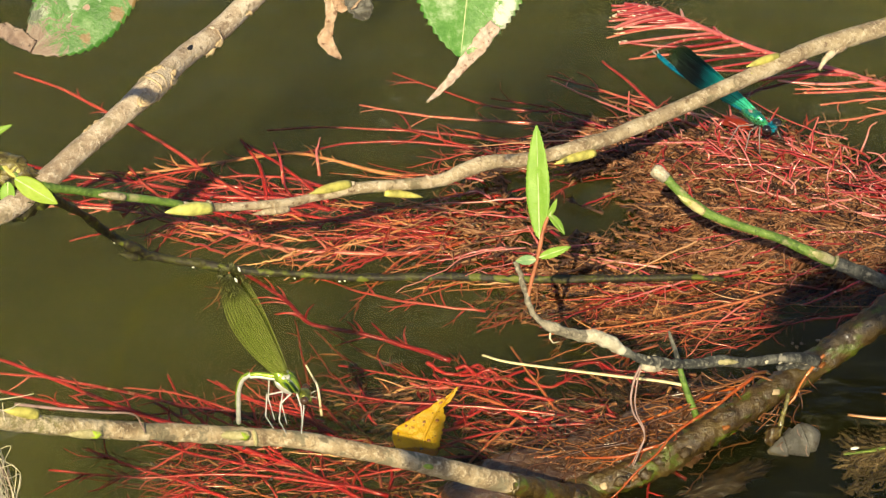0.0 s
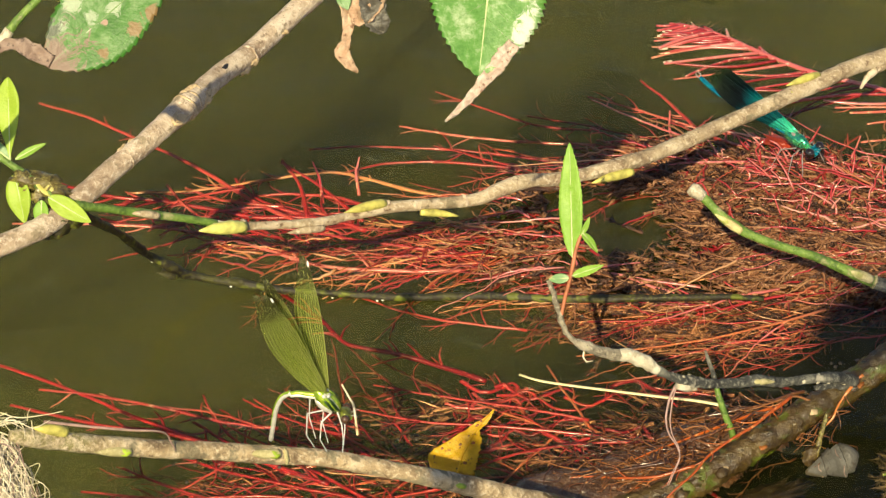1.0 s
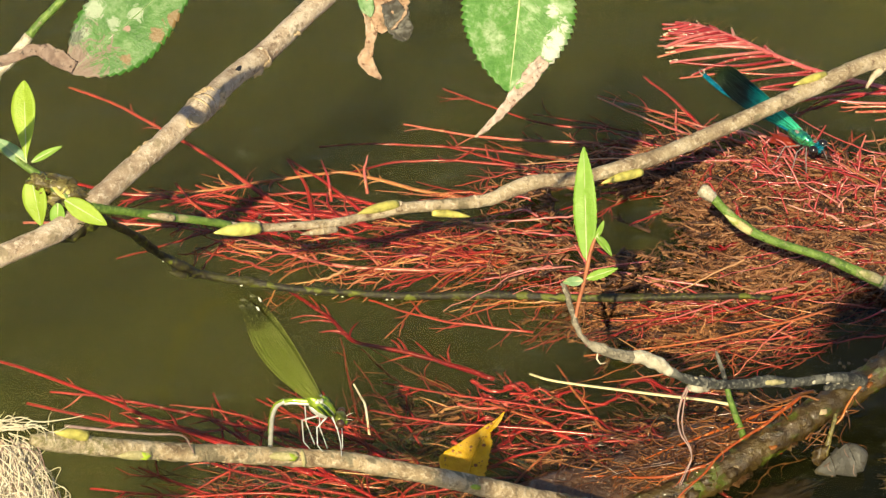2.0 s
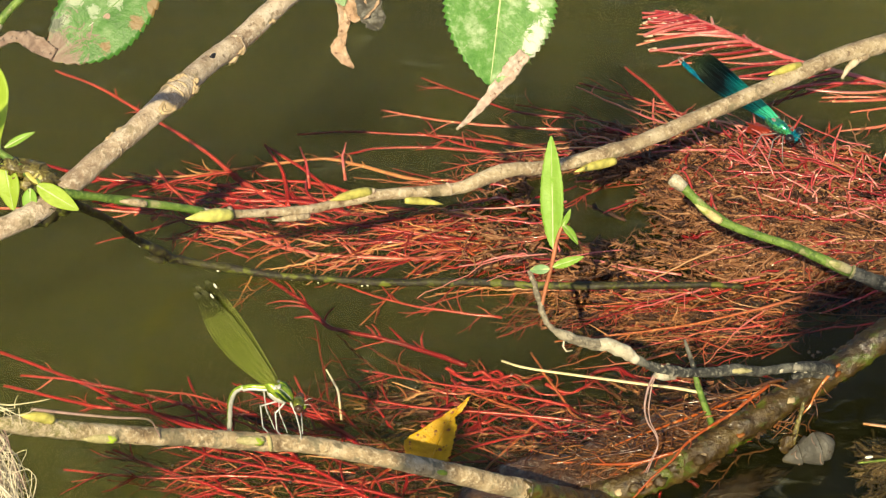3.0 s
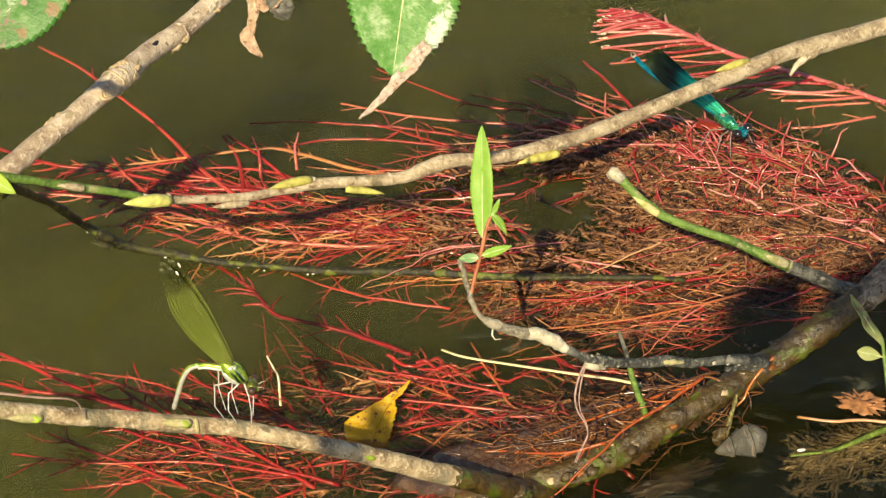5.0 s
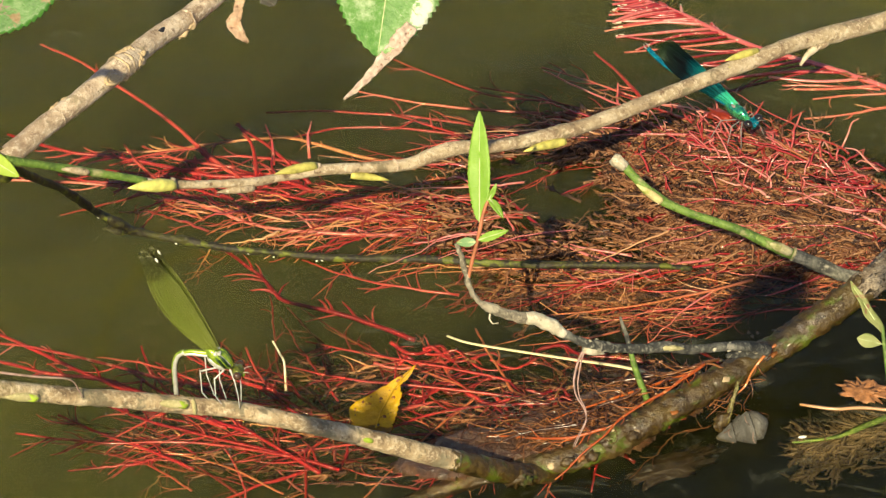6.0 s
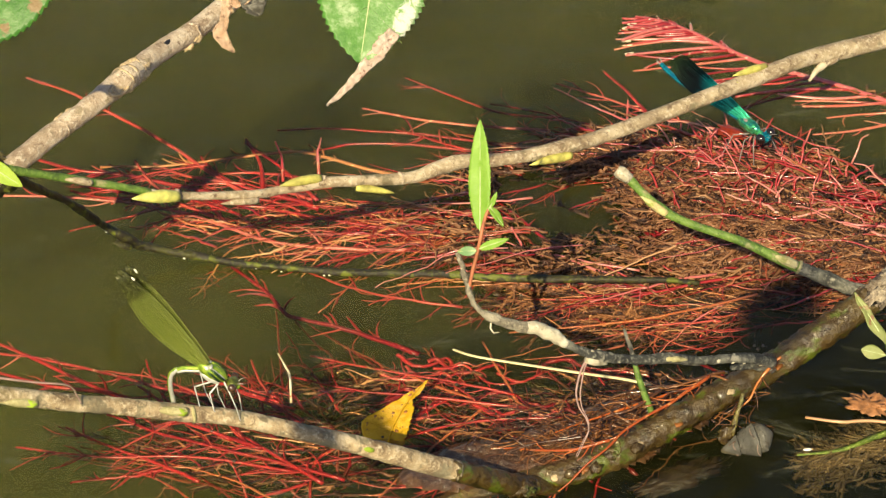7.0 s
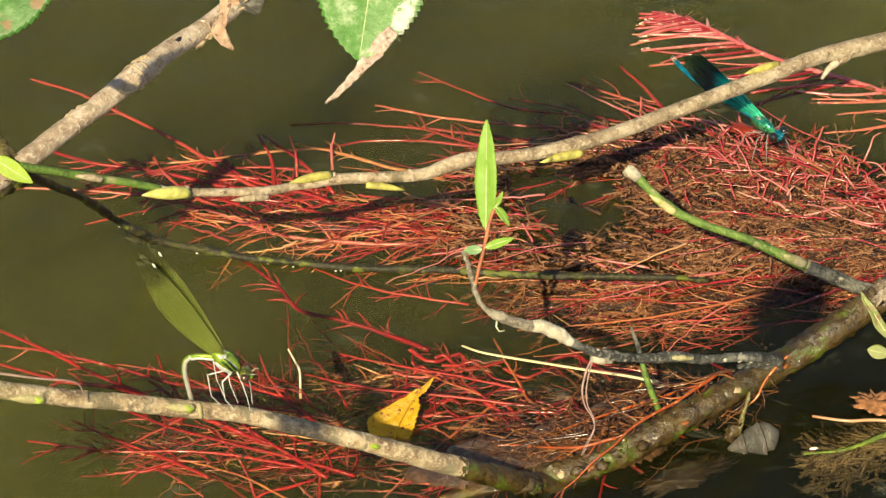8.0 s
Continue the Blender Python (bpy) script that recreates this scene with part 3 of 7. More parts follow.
DEAD = [(131.7, -37.4, 15.0, 1.71), (125.7, -42.1, 20.2, 1.56), (118.3, -46.6, 23.3, 1.27), (112.4, -50.9, 26.1, 1.26), (106.6, -54.6, 29.7, 1.66), (100.9, -58.8, 32.6, 1.38), (95.2, -62.9, 35.8, 1.23), (89.6, -66.5, 39.5, 1.62), (85.5, -68.4, 42.4, 1.14), (81.0, -69.9, 46.3, 1.25)]
DEAD_PALE = [(81.8, -69.7, 45.7, 1.15), (80.2, -70.2, 47.2, 1.55), (78.4, -70.6, 49.0, 1.74), (75.3, -71.5, 51.5, 1.80), (71.9, -72.7, 52.8, 1.33), (68.0, -73.9, 54.7, 1.12), (64.8, -74.5, 56.7, 1.32), (62.7, -74.8, 58.0, 0.92)]
DEAD_TIP = [(63.2, -74.8, 57.6, 0.95), (60.5, -74.1, 60.4, 0.66), (59.2, -72.5, 63.2, 0.72), (58.1, -70.9, 66.0, 0.66), (57.1, -69.3, 68.6, 0.66), (56.1, -68.1, 70.8, 0.46)]
GREEN = [(91.1, -7.6, 51.3, 1.73), (92.6, -7.8, 50.3, 1.58), (96.3, -9.2, 46.9, 1.30), (98.9, -10.2, 44.5, 1.60), (101.6, -10.8, 42.6, 1.70), (104.5, -11.2, 40.8, 1.45), (109.7, -11.3, 38.3, 1.30), (114.6, -11.0, 36.2, 1.31), (122.7, -10.6, 32.9, 1.38),
         (129.8, -10.6, 29.2, 1.61), (135.3, -10.4, 26.2, 1.85), (138.5, -10.2, 24.5, 1.61)]
GREEN_FOOT = [(137.6, -10.3, 25.0, 1.58), (141.5, -10.0, 23.0, 1.75), (145.2, -9.8, 21.2, 1.91), (151.8, -10.1, 18.4, 1.77), (158, -13.0, 20.0, 1.9)]
SUNK = [(-55.0, -52.8, 76.0, 1.22), (-54.3, -38.9, 62.0, 1.19), (-54.2, -14.8, 39.0, 1.11), (-52.9, -2.3, 24.9, 1.36), (-51.5, 4.8, 16.0, 1.07), (-46.9, 6.7, 11.1, 1.39), (-42.5, 9.3, 6.0, 1.32), (-35.3, 10.7, 3.2, 1.17), (-29.4, 11.0, 2.0, 1.40), (-25.0, 11.0, 1.2, 1.09),
        (-14.3, 9.5, 0.7, 1.01), (-3.7, 9.4, 0.4, 1.01), (6.8, 8.7, 0.2, 1.01), (17.2, 8.8, 0.0, 1.09), (34.3, 9.9, 0.0, 1.16), (44.7, 9.0, 0.9, 1.09), (55.3, 7.9, 1.4, 1.12), (70.9, 6.6, 2.8, 1.2), (86.6, 7.2, 3.0, 1.1), (102.2, 8.6, 2.6, 0.9), (112, 10, 1.0, 0.7)]


def ridge(centre, along, radius, width, seed, sweep=(0.0, 6.283)):
    """A raised uneven ring of bark round a stem."""
    a = Vector(along).normalized()
    u = a.cross(Vector((0, 0, 1))).normalized()
    v = u.cross(a)
    path = []
    for k, turn in enumerate(np.linspace(*sweep, 30)):
        shift = a * 0.7 * noise.noise(Vector((math.cos(turn) * 1.4, math.sin(turn) * 1.4, seed)))
        path.append(Vector(centre) + shift + (u * math.cos(turn) + v * math.sin(turn)) * radius)
    radii = [width * max(0.25, 0.9 + 1.2 * noise.noise(Vector((k * 0.35, seed, 2)))) for k in range(30)]
    return tube(path, radii, 7, rough=0.5, seed=seed)


def eye_scar(ob, centre, along, out, size, name="scar"):
    """A torn lens-shaped scar: a raised rim round a rough hollow."""
    a, o = Vector(along).normalized(), Vector(out).normalized()
    w = o.cross(a).normalized()
    c = Vector(centre)
    for share, lift, thick in ((1.0, 0.0, 0.34), (0.62, 0.12, 0.2)):
        rim = [c + o * (lift - 0.45 * math.sin(t) ** 2) + a * size * 2.5 * share * math.cos(t) + w * size * 1.05 * share * math.sin(t) * abs(math.sin(t)) ** 0.3 for t in np.linspace(0, 6.283, 34)]
        part(name, tube(rim, [size * thick * (1 + 0.6 * noise.noise(Vector((k * 0.5, share, 3)))) for k in range(34)], 7, rough=0.5, seed=share), SCAR, ob, "torn bark scar")
    part("hollow", ball(c - o * 0.35, (a * size * 2.2, w * size * 0.85, o * size * 0.5), lump=0.5, seed=2, rings=12, sides=14), SCAR, ob)


def on_skin(rows, point, r_share=0.95):
    """Moves a point onto the skin of a stem, towards the open side."""
    path = smooth_path(rows, 12)
    p = Vector(point)
    for _ in range(90):
        row = min(path, key=lambda q: (Vector(q[:3]) - p).length)
        away = p - Vector(row[:3])
        if away.length > row[3] * 1.05:
            return Vector(row[:3]) + away * (row[3] * r_share / away.length)
        if away.length >= row[3] * r_share:
            return p
        p = p + Vector((0.059, -0.773, 0.631)) * 0.08
    return p


def crossing_branch():
    ob = thing("branch", BRANCH[-1][:3], "tan-grey willow branch with knots and scars, hanging over the water", "branch")
    stem("bark", BRANCH, BARK, ob, sides=22, per=9, seed=1, rough=0.10)
    along = (-0.41, -0.9, 0.05)
    eye_scar(ob, on_skin(BRANCH, (-32.6, -24.2, 83.2), 1.0), along, (0.12, -0.78, 0.6), 1.4)
    for k, (x, y, z, r, w) in enumerate(((-31.6, -18.6, 83.5, 3.15, 0.42), (-30.4, -15.8, 83.2, 2.95, 0.36), (-32.6, -21.0, 83.6, 3.2, 0.3), (-20.6, 5.4, 80.8, 2.75, 0.36), (-44.6, -39.4, 81.2, 2.58, 0.22))):
        part("knot", ridge((x, y, z), along, r, w, k), SCAR if k < 3 else BARK, ob, "ringed bark swelling")
    for x, y, z, s in ((-28.0, -16.9, 82.7, 1.0), (-27.6, -15.6, 84.6, 0.7), (-31.3, -16.3, 86.0, 0.9), (-19.7, 1.2, 78.0, 1.1), (-17.9, 3.5, 79.6, 0.9), (-12.7, 18.0, 79.2, 0.7), (-45.6, -37.0, 83.2, 0.8), (-44.0, -34.4, 83.9, 0.6)):
        part("knot", ball(on_skin(BRANCH, (x, y, z)), ((s * 0.9, s * 1.3, 0), (-s * 0.7, s * 0.5, 0), (0, 0, s * 0.9)), lump=1.0, seed=x, rings=12, sides=16), SCAR, ob, "swollen bark scar")
    part("dark_spot", ball(on_skin(BRANCH, (-24.9, -4.1, 83.9)), ((0.55, 1.0, 0), (-0.4, 0.3, 0.35), (0.1, -0.3, 0.3)), lump=0.5), SPOT, ob, "small black spot")
    part("node", ball((-56.4, -58.0, 77.6), ((4.2, 3.6, 0.3), (-1.9, 2.4, 0), (0, 0, 3.4)), lump=0.7, seed=4, rings=14, sides=20), BARK_BLACK, ob, "dark rough node where twigs part")
    for k in range(4):
        part("bark_scale", ball((-59.5 + 2.1 * k, -57.5 + 0.8 * k, 82.4 - 0.6 * k), ((1.9, 0.9, -0.4), (-0.5, 1.3, 0.5), (0.2, -0.5, 1.1)), lump=0.7, seed=k * 3, rings=9, sides=12), BARK_OLIVE if k % 2 else BARK_BLACK, ob, "wet olive bark scale")
    for k, (x, y, z, s) in enumerate(((-61.5, -52.6, 84.0, 3.4), (-64.5, -53.0, 85.5, 2.6), (-58.6, -53.8, 82.6, 2.8), (-61.0, -55.0, 81.6, 2.4))):
        part("bark_scale", ball((x, y, z), ((s * 1.2, s * 0.35, -s * 0.3), (-s * 0.3, s * 0.8, 0.2), (0.2, -0.4, s * 0.75)), lump=0.8, seed=20 + k * 3, rings=14, sides=18), BARK_OLIVE_WET, ob, "wet olive-brown swollen bud base")
    bumps(ob, BRANCH, 22, 3, size=0.22, lo=0.1, hi=0.8)


def long_twig():
    ob = thing("twig", TWIG_GREEN[0][:3], "slender tan willow twig with pale buds, arching over the roots", "twig")
    stem("green_bark", TWIG_GREEN, BARK_GREEN, ob, "smooth green young bark", seed=2, rough=0.08)
    stem("tan_bark", TWIG_TAN, BARK_PALE, ob, seed=3, sides=16, rough=0.12)
    for base, tip, width, mat in (((-17.8, -37.4, 60.3), (-27.6, -44.8, 64.6), 3.1, BUD), ((14.0, -14.2, 50.4), (4.5, -21.3, 52.6), 2.4, BUD_BROWN), ((22.6, -11.0, 45.3), (32.2, -7.4, 41.4), 1.9, BUD_BROWN),
                                  ((76.2, 21.6, 34.7), (65.5, 14.6, 36.0), 2.4, BUD_BROWN), ((128.0, 70.0, 33.2), (118.6, 62.8, 34.4), 2.2, BUD_BROWN), ((-36.2, -47.9, 71.3), (-42.0, -51.6, 74.9), 1.7, BARK_PALE)):
        bud(ob, base, tip, width * 1.1, mat, "yellow-green pointed bud" if mat == BUD else "", lift=0.9)
    for base, tip, width in (((-0.1, -26.2, 51.6), (-8.5, -32.1, 54.4), 2.0), ((46.4, 5.7, 43.9), (41.2, 1.0, 43.1), 2.2)):
        bud(ob, base, tip, width, BARK_PALE, "grey leaf scar", "scar")
    part("spur", tube(smooth_path([(148.0, 84.4, 27.6), (144.5, 80.5, 27.4), (142.0, 77.6, 26.6), (140.6, 75.4, 25.0)]), np.linspace(1.5, 0.4, 16), 9, rough=0.3), BARK_PALE, ob, "short dead grey spur")
    part("spur", tube([(120.2, 61.0, 33.6), (118.4, 59.6, 32.0), (117.8, 58.9, 30.9)], (0.4, 0.3, 0.12), 6), BUD_BROWN, ob)
    for i, (x, y, z) in enumerate(((-18.0, -36.6, 60.1), (14.8, -13.4, 48.9), (33.4, -4.2, 43.9), (75.6, 24.2, 36.0), (128.4, 69.6, 31.2))):
        part("ring", ball((x, y, z), ((0.7, 0.5, -0.2), (-0.9, 1.3, 0), (0, 0.2, 1.75)), lump=0.3, seed=i), BARK, ob)
    bumps(ob, TWIG_TAN, 26, 8, size=0.26, hi=0.85)


def left_shoot():
    ob = thing("shoot", (-56.3, -56.1, 80.4), "fresh light-green willow shoot with small leaves at a branch node", "shoot")
    stem("stalk", [(-56.3, -56.6, 81.4, 0.9), (-60.5, -55.0, 83.8, 1.0), (-65.0, -52.6, 86.4, 1.0), (-69.0, -50.8, 88.2, 0.8), (-78.0, -46.0, 92.0, 0.9), (-95, -38, 99, 1.0)], BARK_GREEN, ob, rough=0.08)
    for n, (base, tip, width, up, mat) in enumerate((((-68.8, -50.2, 88.5), (-69.7, -38.3, 103.8), 6.4, (-0.3, -0.75, 0.6), LEAF_LIME), ((-67.6, -50.0, 88.8), (-60.9, -47.3, 92.0), 1.9, (0, -0.5, 0.8), LEAF_YOUNG), ((-67.5, -52.6, 86.6), (-65.0, -59.4, 77.4), 6.0, (-0.25, -0.75, 0.65), LEAF_LIME),
                                                ((-59.0, -58.0, 84.2), (-49.2, -61.4, 79.8), 4.6, (-0.2, -0.65, 0.75), LEAF_LIME), ((-60.5, -58.6, 83.7), (-60.4, -62.6, 78.6), 3.8, (-0.2, -0.8, 0.6), LEAF_YOUNG), ((-68.7, -50.2, 88.6), (-76.0, -47.2, 93.5), 3.4, (0, -0.6, 0.8), LEAF_DEEP), ((-58.0, -56.0, 83.0), (-63.0, -53.8, 86.5), 2.8, (0.3, -0.7, 0.7), BUD_BROWN))):
        leaf(ob, base, tip, width, up, mat, fold=0.3, droop=0.12 if n in (1, 3) else 0.0, seed=n, belly=0.66 if n == 0 else 0.42)


def perch_twig():
    ob = thing("twig", PERCH[-1][:3], "pale grey-brown willow twig with green buds, rising out of the water", "twig")
    path = PERCH
    stem("bark", path[:15], BARK_PERCH, ob, seed=6, sides=18, per=9, rough=0.10)
    stem("wet_foot", [(55.4, -85.8, 17.6, 2.56)] + path[14:] + [(79.0, -68.5, -4.0, 2.9)], BARK_WET, ob, "dark wet olive bark", seed=6, sides=16, rough=0.3)
    part("wet_knob", ball((70.6, -76.2, 3.4), ((3.4, 1.6, -1.0), (-1.2, 2.8, 0), (0.4, -0.6, 2.8)), lump=0.7, rings=14, sides=18, seed=3), BARK_WET, ob, "wet swollen joint")
    for base, tip in (((-1.8, -110.4, 54.5), (-8.4, -113.6, 57.4)), ((-30.6, -127.4, 70.2), (-38.0, -131.4, 74.0))):
        one = bud(ob, base, tip, 2.4, BARK_OLIVE, "olive bud with a green end")
        part("green_scale", ball(Vector(base) * 0.85 + Vector(tip) * 0.15 + Vector((0.05, -0.35, 0.3)), ((1.5, 0.6, -0.5), (-0.4, 0.9, 0.3), (0.1, -0.3, 1.0)), lump=0.4, rings=9, sides=12), BUD_GREEN, one, "fresh green bud scale")
    bud(ob, (-42.3, -132.0, 79.8), (-48.4, -135.3, 83.9), 2.6, BUD_BROWN)
    bud(ob, (38.0, -95.7, 31.8), (35.0, -96.8, 33.6), 1.5, BUD_GREEN, "small green bud")
    for i, (x, y, z) in enumerate(((-0.6, -109.0, 52.6), (-29.6, -125.0, 68.8), (-41.0, -131.2, 76.2))):
        part("ring", ball((x, y, z), ((0.6, 0.4, -0.3), (-0.7, 1.9, 0), (0, 0.2, 2.15)), lump=0.3, seed=i), BARK_OLIVE, ob)
    bumps(ob, PERCH, 30, 12, size=0.3, lo=0.1, hi=0.85)


def sunken_log():
    ob = thing("log", LOG[0][:3], "wet olive-brown mossy willow branch lying half in the water", "log")
    stem("wet_bark", [(x, y, z, 0.88 * r) for x, y, z, r in LOG], BARK_WET, ob, "wet mossy bark", sides=26, per=12, seed=7, rough=0.28)
    stem("dry_bark", [(x, y, z, 0.88 * r) for x, y, z, r in LOG_TOP], BARK_LOG, ob, "dark grey-brown bark", sides=20, seed=8, rough=0.35)
    rnd = random.Random(4)
    for row in (LOG[4], LOG[5]):
        x, y, z, r = row
        for k in range(3):
            part("knob", ball((x + rnd.uniform(-4, 4), y - r * 0.75 + rnd.uniform(-1.5, 1), z + r * rnd.uniform(0.3, 0.75)), ((1.6, 0.6, 0), (-0.4, 1.2, 0.3), (0, 0, 1.1)), lump=0.6, seed=x + k), BARK_WET, ob)
    bumps(ob, [(x, y, z, 0.88 * r) for x, y, z, r in LOG], 16, 21, SCAR, 0.30, lo=0.3, hi=0.98)
    for k, (x, y, z, size) in enumerate(((161.5, -18.4, 27.6, 1.5), (157.5, -21.6, 26.0, 1.8), (168.5, -13.4, 33.4, 1.3), (160.6, -15.8, 29.2, 1.1))):
        part("torn_bark", ball(on_skin([(*q[:3], 0.88 * q[3]) for q in LOG_TOP], (x, y, z)), ((1.7 * size, 1.0 * size, 0.9 * size), (-0.7 * size, 0.9 * size, 0.2), (0.2, -0.4, 0.55 * size)), lump=1.1, seed=3 + k, rings=12, sides=16), BARK_LOG, ob, "torn scaly bark")
    for k, u in enumerate((0.30, 0.37, 0.49, 0.57, 0.70, 0.82)):
        x, y, z, r = smooth_path(LOG, 10)[int(u * 110)]
        part("branch_scar", ball(on_skin([(*q[:3], 0.88 * q[3]) for q in LOG], (x + 0.6 * k % 2, y - 0.7 * r, z + 0.5 * r), 1.0), ((0.9, 0.6, 0.1), (-0.4, 0.7, 0.3), (0.1, -0.35, 0.4)), lump=0.8, seed=k, rings=8, sides=12), BUD_RUST if k % 2 else SCAR, ob, "pale round scar")


def dead_twig():
    ob = thing("dead_twig", DEAD[0][:3], "dead grey-black twig with a pale swollen part, forking from the log", "twig")
    stem("grey_bark", [(x, y, z, 0.88 * r) for x, y, z, r in DEAD], BARK_DEAD, ob, seed=9, sides=16, per=7, rough=0.3)
    stem("pale_bark", [(x, y, z, 0.9 * r) for x, y, z, r in DEAD_PALE[:5]], BARK_CREAM, ob, "cream swollen bark", seed=10, sides=14, rough=0.3)
    stem("neck", [(73.0, -72.3, 52.4, 1.2)] + DEAD_PALE[4:], BARK_GREY, ob, "weathered grey bark", seed=10, sides=14, rough=0.35)
    stem("thin_end", DEAD_TIP, BARK_GREY, ob, seed=11, sides=10, rough=0.6)
    bud(ob, (105.0, -56.4, 31.0), (110.8, -53.4, 28.4), 1.7, BARK_OLIVE)
    bud(ob, (86.6, -68.6, 40.2), (91.5, -66.0, 36.6), 2.4, BARK_CREAM, "pale torn bark")
    stem("stub", [(121.5, -44.4, 18.6, 0.6), (125, -41.5, 17.0, 0.85), (129, -38.5, 14.5, 1.05), (132, -37, 12.5, 1.2)], BARK_DEAD, ob, seed=3, rough=0.5)
    stem("shoot", [(59.2, -72.5, 63.5, 0.39), (60.0, -70.6, 67.6, 0.46), (61.0, -69.1, 71.5, 0.46), (61.7, -67.6, 74.8, 0.50), (62.2, -66.2, 77.6, 0.45), (62.9, -65.2, 80.0, 0.40), (63.6, -64.4, 81.6, 0.25)], STALK_RED, ob, "reddish young shoot", sides=8, rough=0.1)
    leaf(ob, (61.6, -66.8, 76.4), (60.4, -50.4, 96.6), 5.6, (-0.25, -0.78, 0.52), LEAF_YOUNG, "upright light-green willow leaf", serrate=0.22, teeth=20, fold=0.22, belly=0.45)
    leaf(ob, (63.4, -64.7, 81.2), (65.3, -62.7, 85.0), 1.4, (0.4, -0.8, 0.4), LEAF_YOUNG)
    leaf(ob, (63.6, -64.3, 81.6), (67.4, -68.2, 79.6), 2.2, (0.5, -0.4, 0.8), LEAF_YOUNG, droop=0.1)
    leaf(ob, (61.6, -69.4, 73.2), (68.6, -70.5, 77.4), 2.2, (0, -0.7, 0.7), LEAF_YOUNG, serrate=0.2, teeth=9)
    leaf(ob, (60.9, -69.4, 72.6), (56.2, -68.6, 71.4), 2.3, (-0.2, -0.7, 0.6), LEAF_DEEP)
    path = smooth_path([(86.4, -64.9, 37.0), (85.1, -66.0, 34.1), (84.4, -68.0, 31.8), (84.2, -69.7, 29.7), (85.0, -71.6, 27.3), (87.0, -73.4, 24.9), (87.6, -75.1, 22.8), (86.4, -77.2, 20.4), (85.1, -79.3, 17.8)])
    part("rootlet", tube(path, np.linspace(0.34, 0.1, len(path)), 6), PURPLE, ob, "dangling purple-grey rootlet")
    part("rootlet", tube(path * (1, 1, 1) + np.column_stack([np.sin(np.linspace(0, 5, len(path))) * 0.7 + 0.3, np.zeros(len(path)), np.zeros(len(path))]), np.linspace(0.22, 0.08, len(path)), 5), PURPLE, ob)
    part("rootlet", tube([(64.6, -75.0, 56.4), (64.4, -75.9, 54.6), (65.2, -76.4, 53.6), (66.6, -76.2, 53.8)], (0.22, 0.2, 0.16, 0.08), 5), FIBRE, ob)
    bumps(ob, DEAD, 12, 31, BARK_CREAM, 0.35)


BUD_TAN = bark("tan_bud", (0.30, 0.22, 0.10), (0.48, 0.40, 0.18), (0.58, 0.52, 0.22), (0.26, 0.30, 0.06), 0.55)


def green_stem():
    ob = thing("stem", GREEN_FOOT[-1][:3], "cut green willow stem with a dry pale tip over the roots", "stem")
    stem("green_bark", [(x, y, z, 0.84 * r) for x, y, z, r in GREEN], BARK_GREEN, ob, seed=12, sides=16, rough=0.08)
    stem("grey_foot", GREEN_FOOT, BARK_DEAD, ob, "dark grey weathered foot", seed=13, sides=16, rough=0.15)
    part("cut_end", tube([(90.2, -7.3, 51.9), (91.0, -7.6, 51.4), (93.4, -8.1, 49.4)], (1.35, 1.85, 1.5), 12, rough=0.3), BARK_CREAM, ob, "dry brown cut end")
    bud(ob, (103.2, -12.0, 41.8), (96.4, -10.6, 46.2), 2.3, BUD_TAN, "tan and yellow bud scale")
    bud(ob, (137.2, -10.8, 25.9), (130.4, -11.2, 29.4), 2.7, BARK_OLIVE, "olive bud")
    part("ring", ball((137.9, -10.3, 25.0), ((0.5, 0, -0.25), (0, 2.0, 0), (0.8, 0, 1.75)), lump=0.2), BARK_OLIVE, ob)


def sunk_stem():
    ob = thing("rotting_twig", SUNK[0][:3], "black and olive rotting twig drooping from the node into the water", "twig")
    stem("bark", [(x, y, z + 0.7, 0.92 * r) for x, y, z, r in SUNK], BARK_BLACK, ob, seed=14, sides=16, per=9, rough=0.45)
    bumps(ob, SUNK, 16, 41, DROP, 0.2, "pale_fleck", 0.2, 0.7)
    part("knob", ball((-47.0, 5.6, 9.6), ((2.6, 0.6, -1.2), (0, 1.2, 0), (0, 0, 1.1)), lump=0.6), BARK_BLACK, ob)


def small_stub():
    ob = thing("stub", (102.0, -48.7, 2.0), "thin green twig stub with a black tip, standing by the log", "stub")
    stem("green_bark", [(102.6, -49.0, 1.0, 0.9), (101.8, -48.7, 6.3, 0.86), (100.0, -47.5, 10.9, 0.86), (98.3, -46.2, 15.4, 0.80), (97.2, -44.9, 19.0, 0.65)], BARK_GREEN, ob, sides=10, rough=0.06)
    stem("black_tip", [(97.4, -45.1, 18.6, 0.66), (96.2, -43.5, 22.5, 0.57), (94.9, -42.6, 25.9, 0.49), (94.2, -41.9, 27.9, 0.3)], BARK_DEAD, ob, "dried black tip", sides=9)


def straw():
    ob = thing("straw", (54.8, -26.3, 3.0), "dry cream straw lying on the roots", "straw")
    path = smooth_path([(47.9, -22.4, 1.4), (54.8, -26.3, 2.6), (71.9, -29.6, 3.0), (83.6, -31.6, 3.2), (93.6, -33.2, 3.4), (101.1, -35.0, 3.4)])
    part("blade", tube(path, np.linspace(0.4, 0.62, len(path)), 6, flat=0.6), STRAW, ob)


LEAF_WILT = leaf_paint("wilted_leaf", (0.26, 0.30, 0.08), (0.50, 0.50, 0.24), (0.34, 0.18, 0.10), 0.60, 0.3, 0.5, 260)


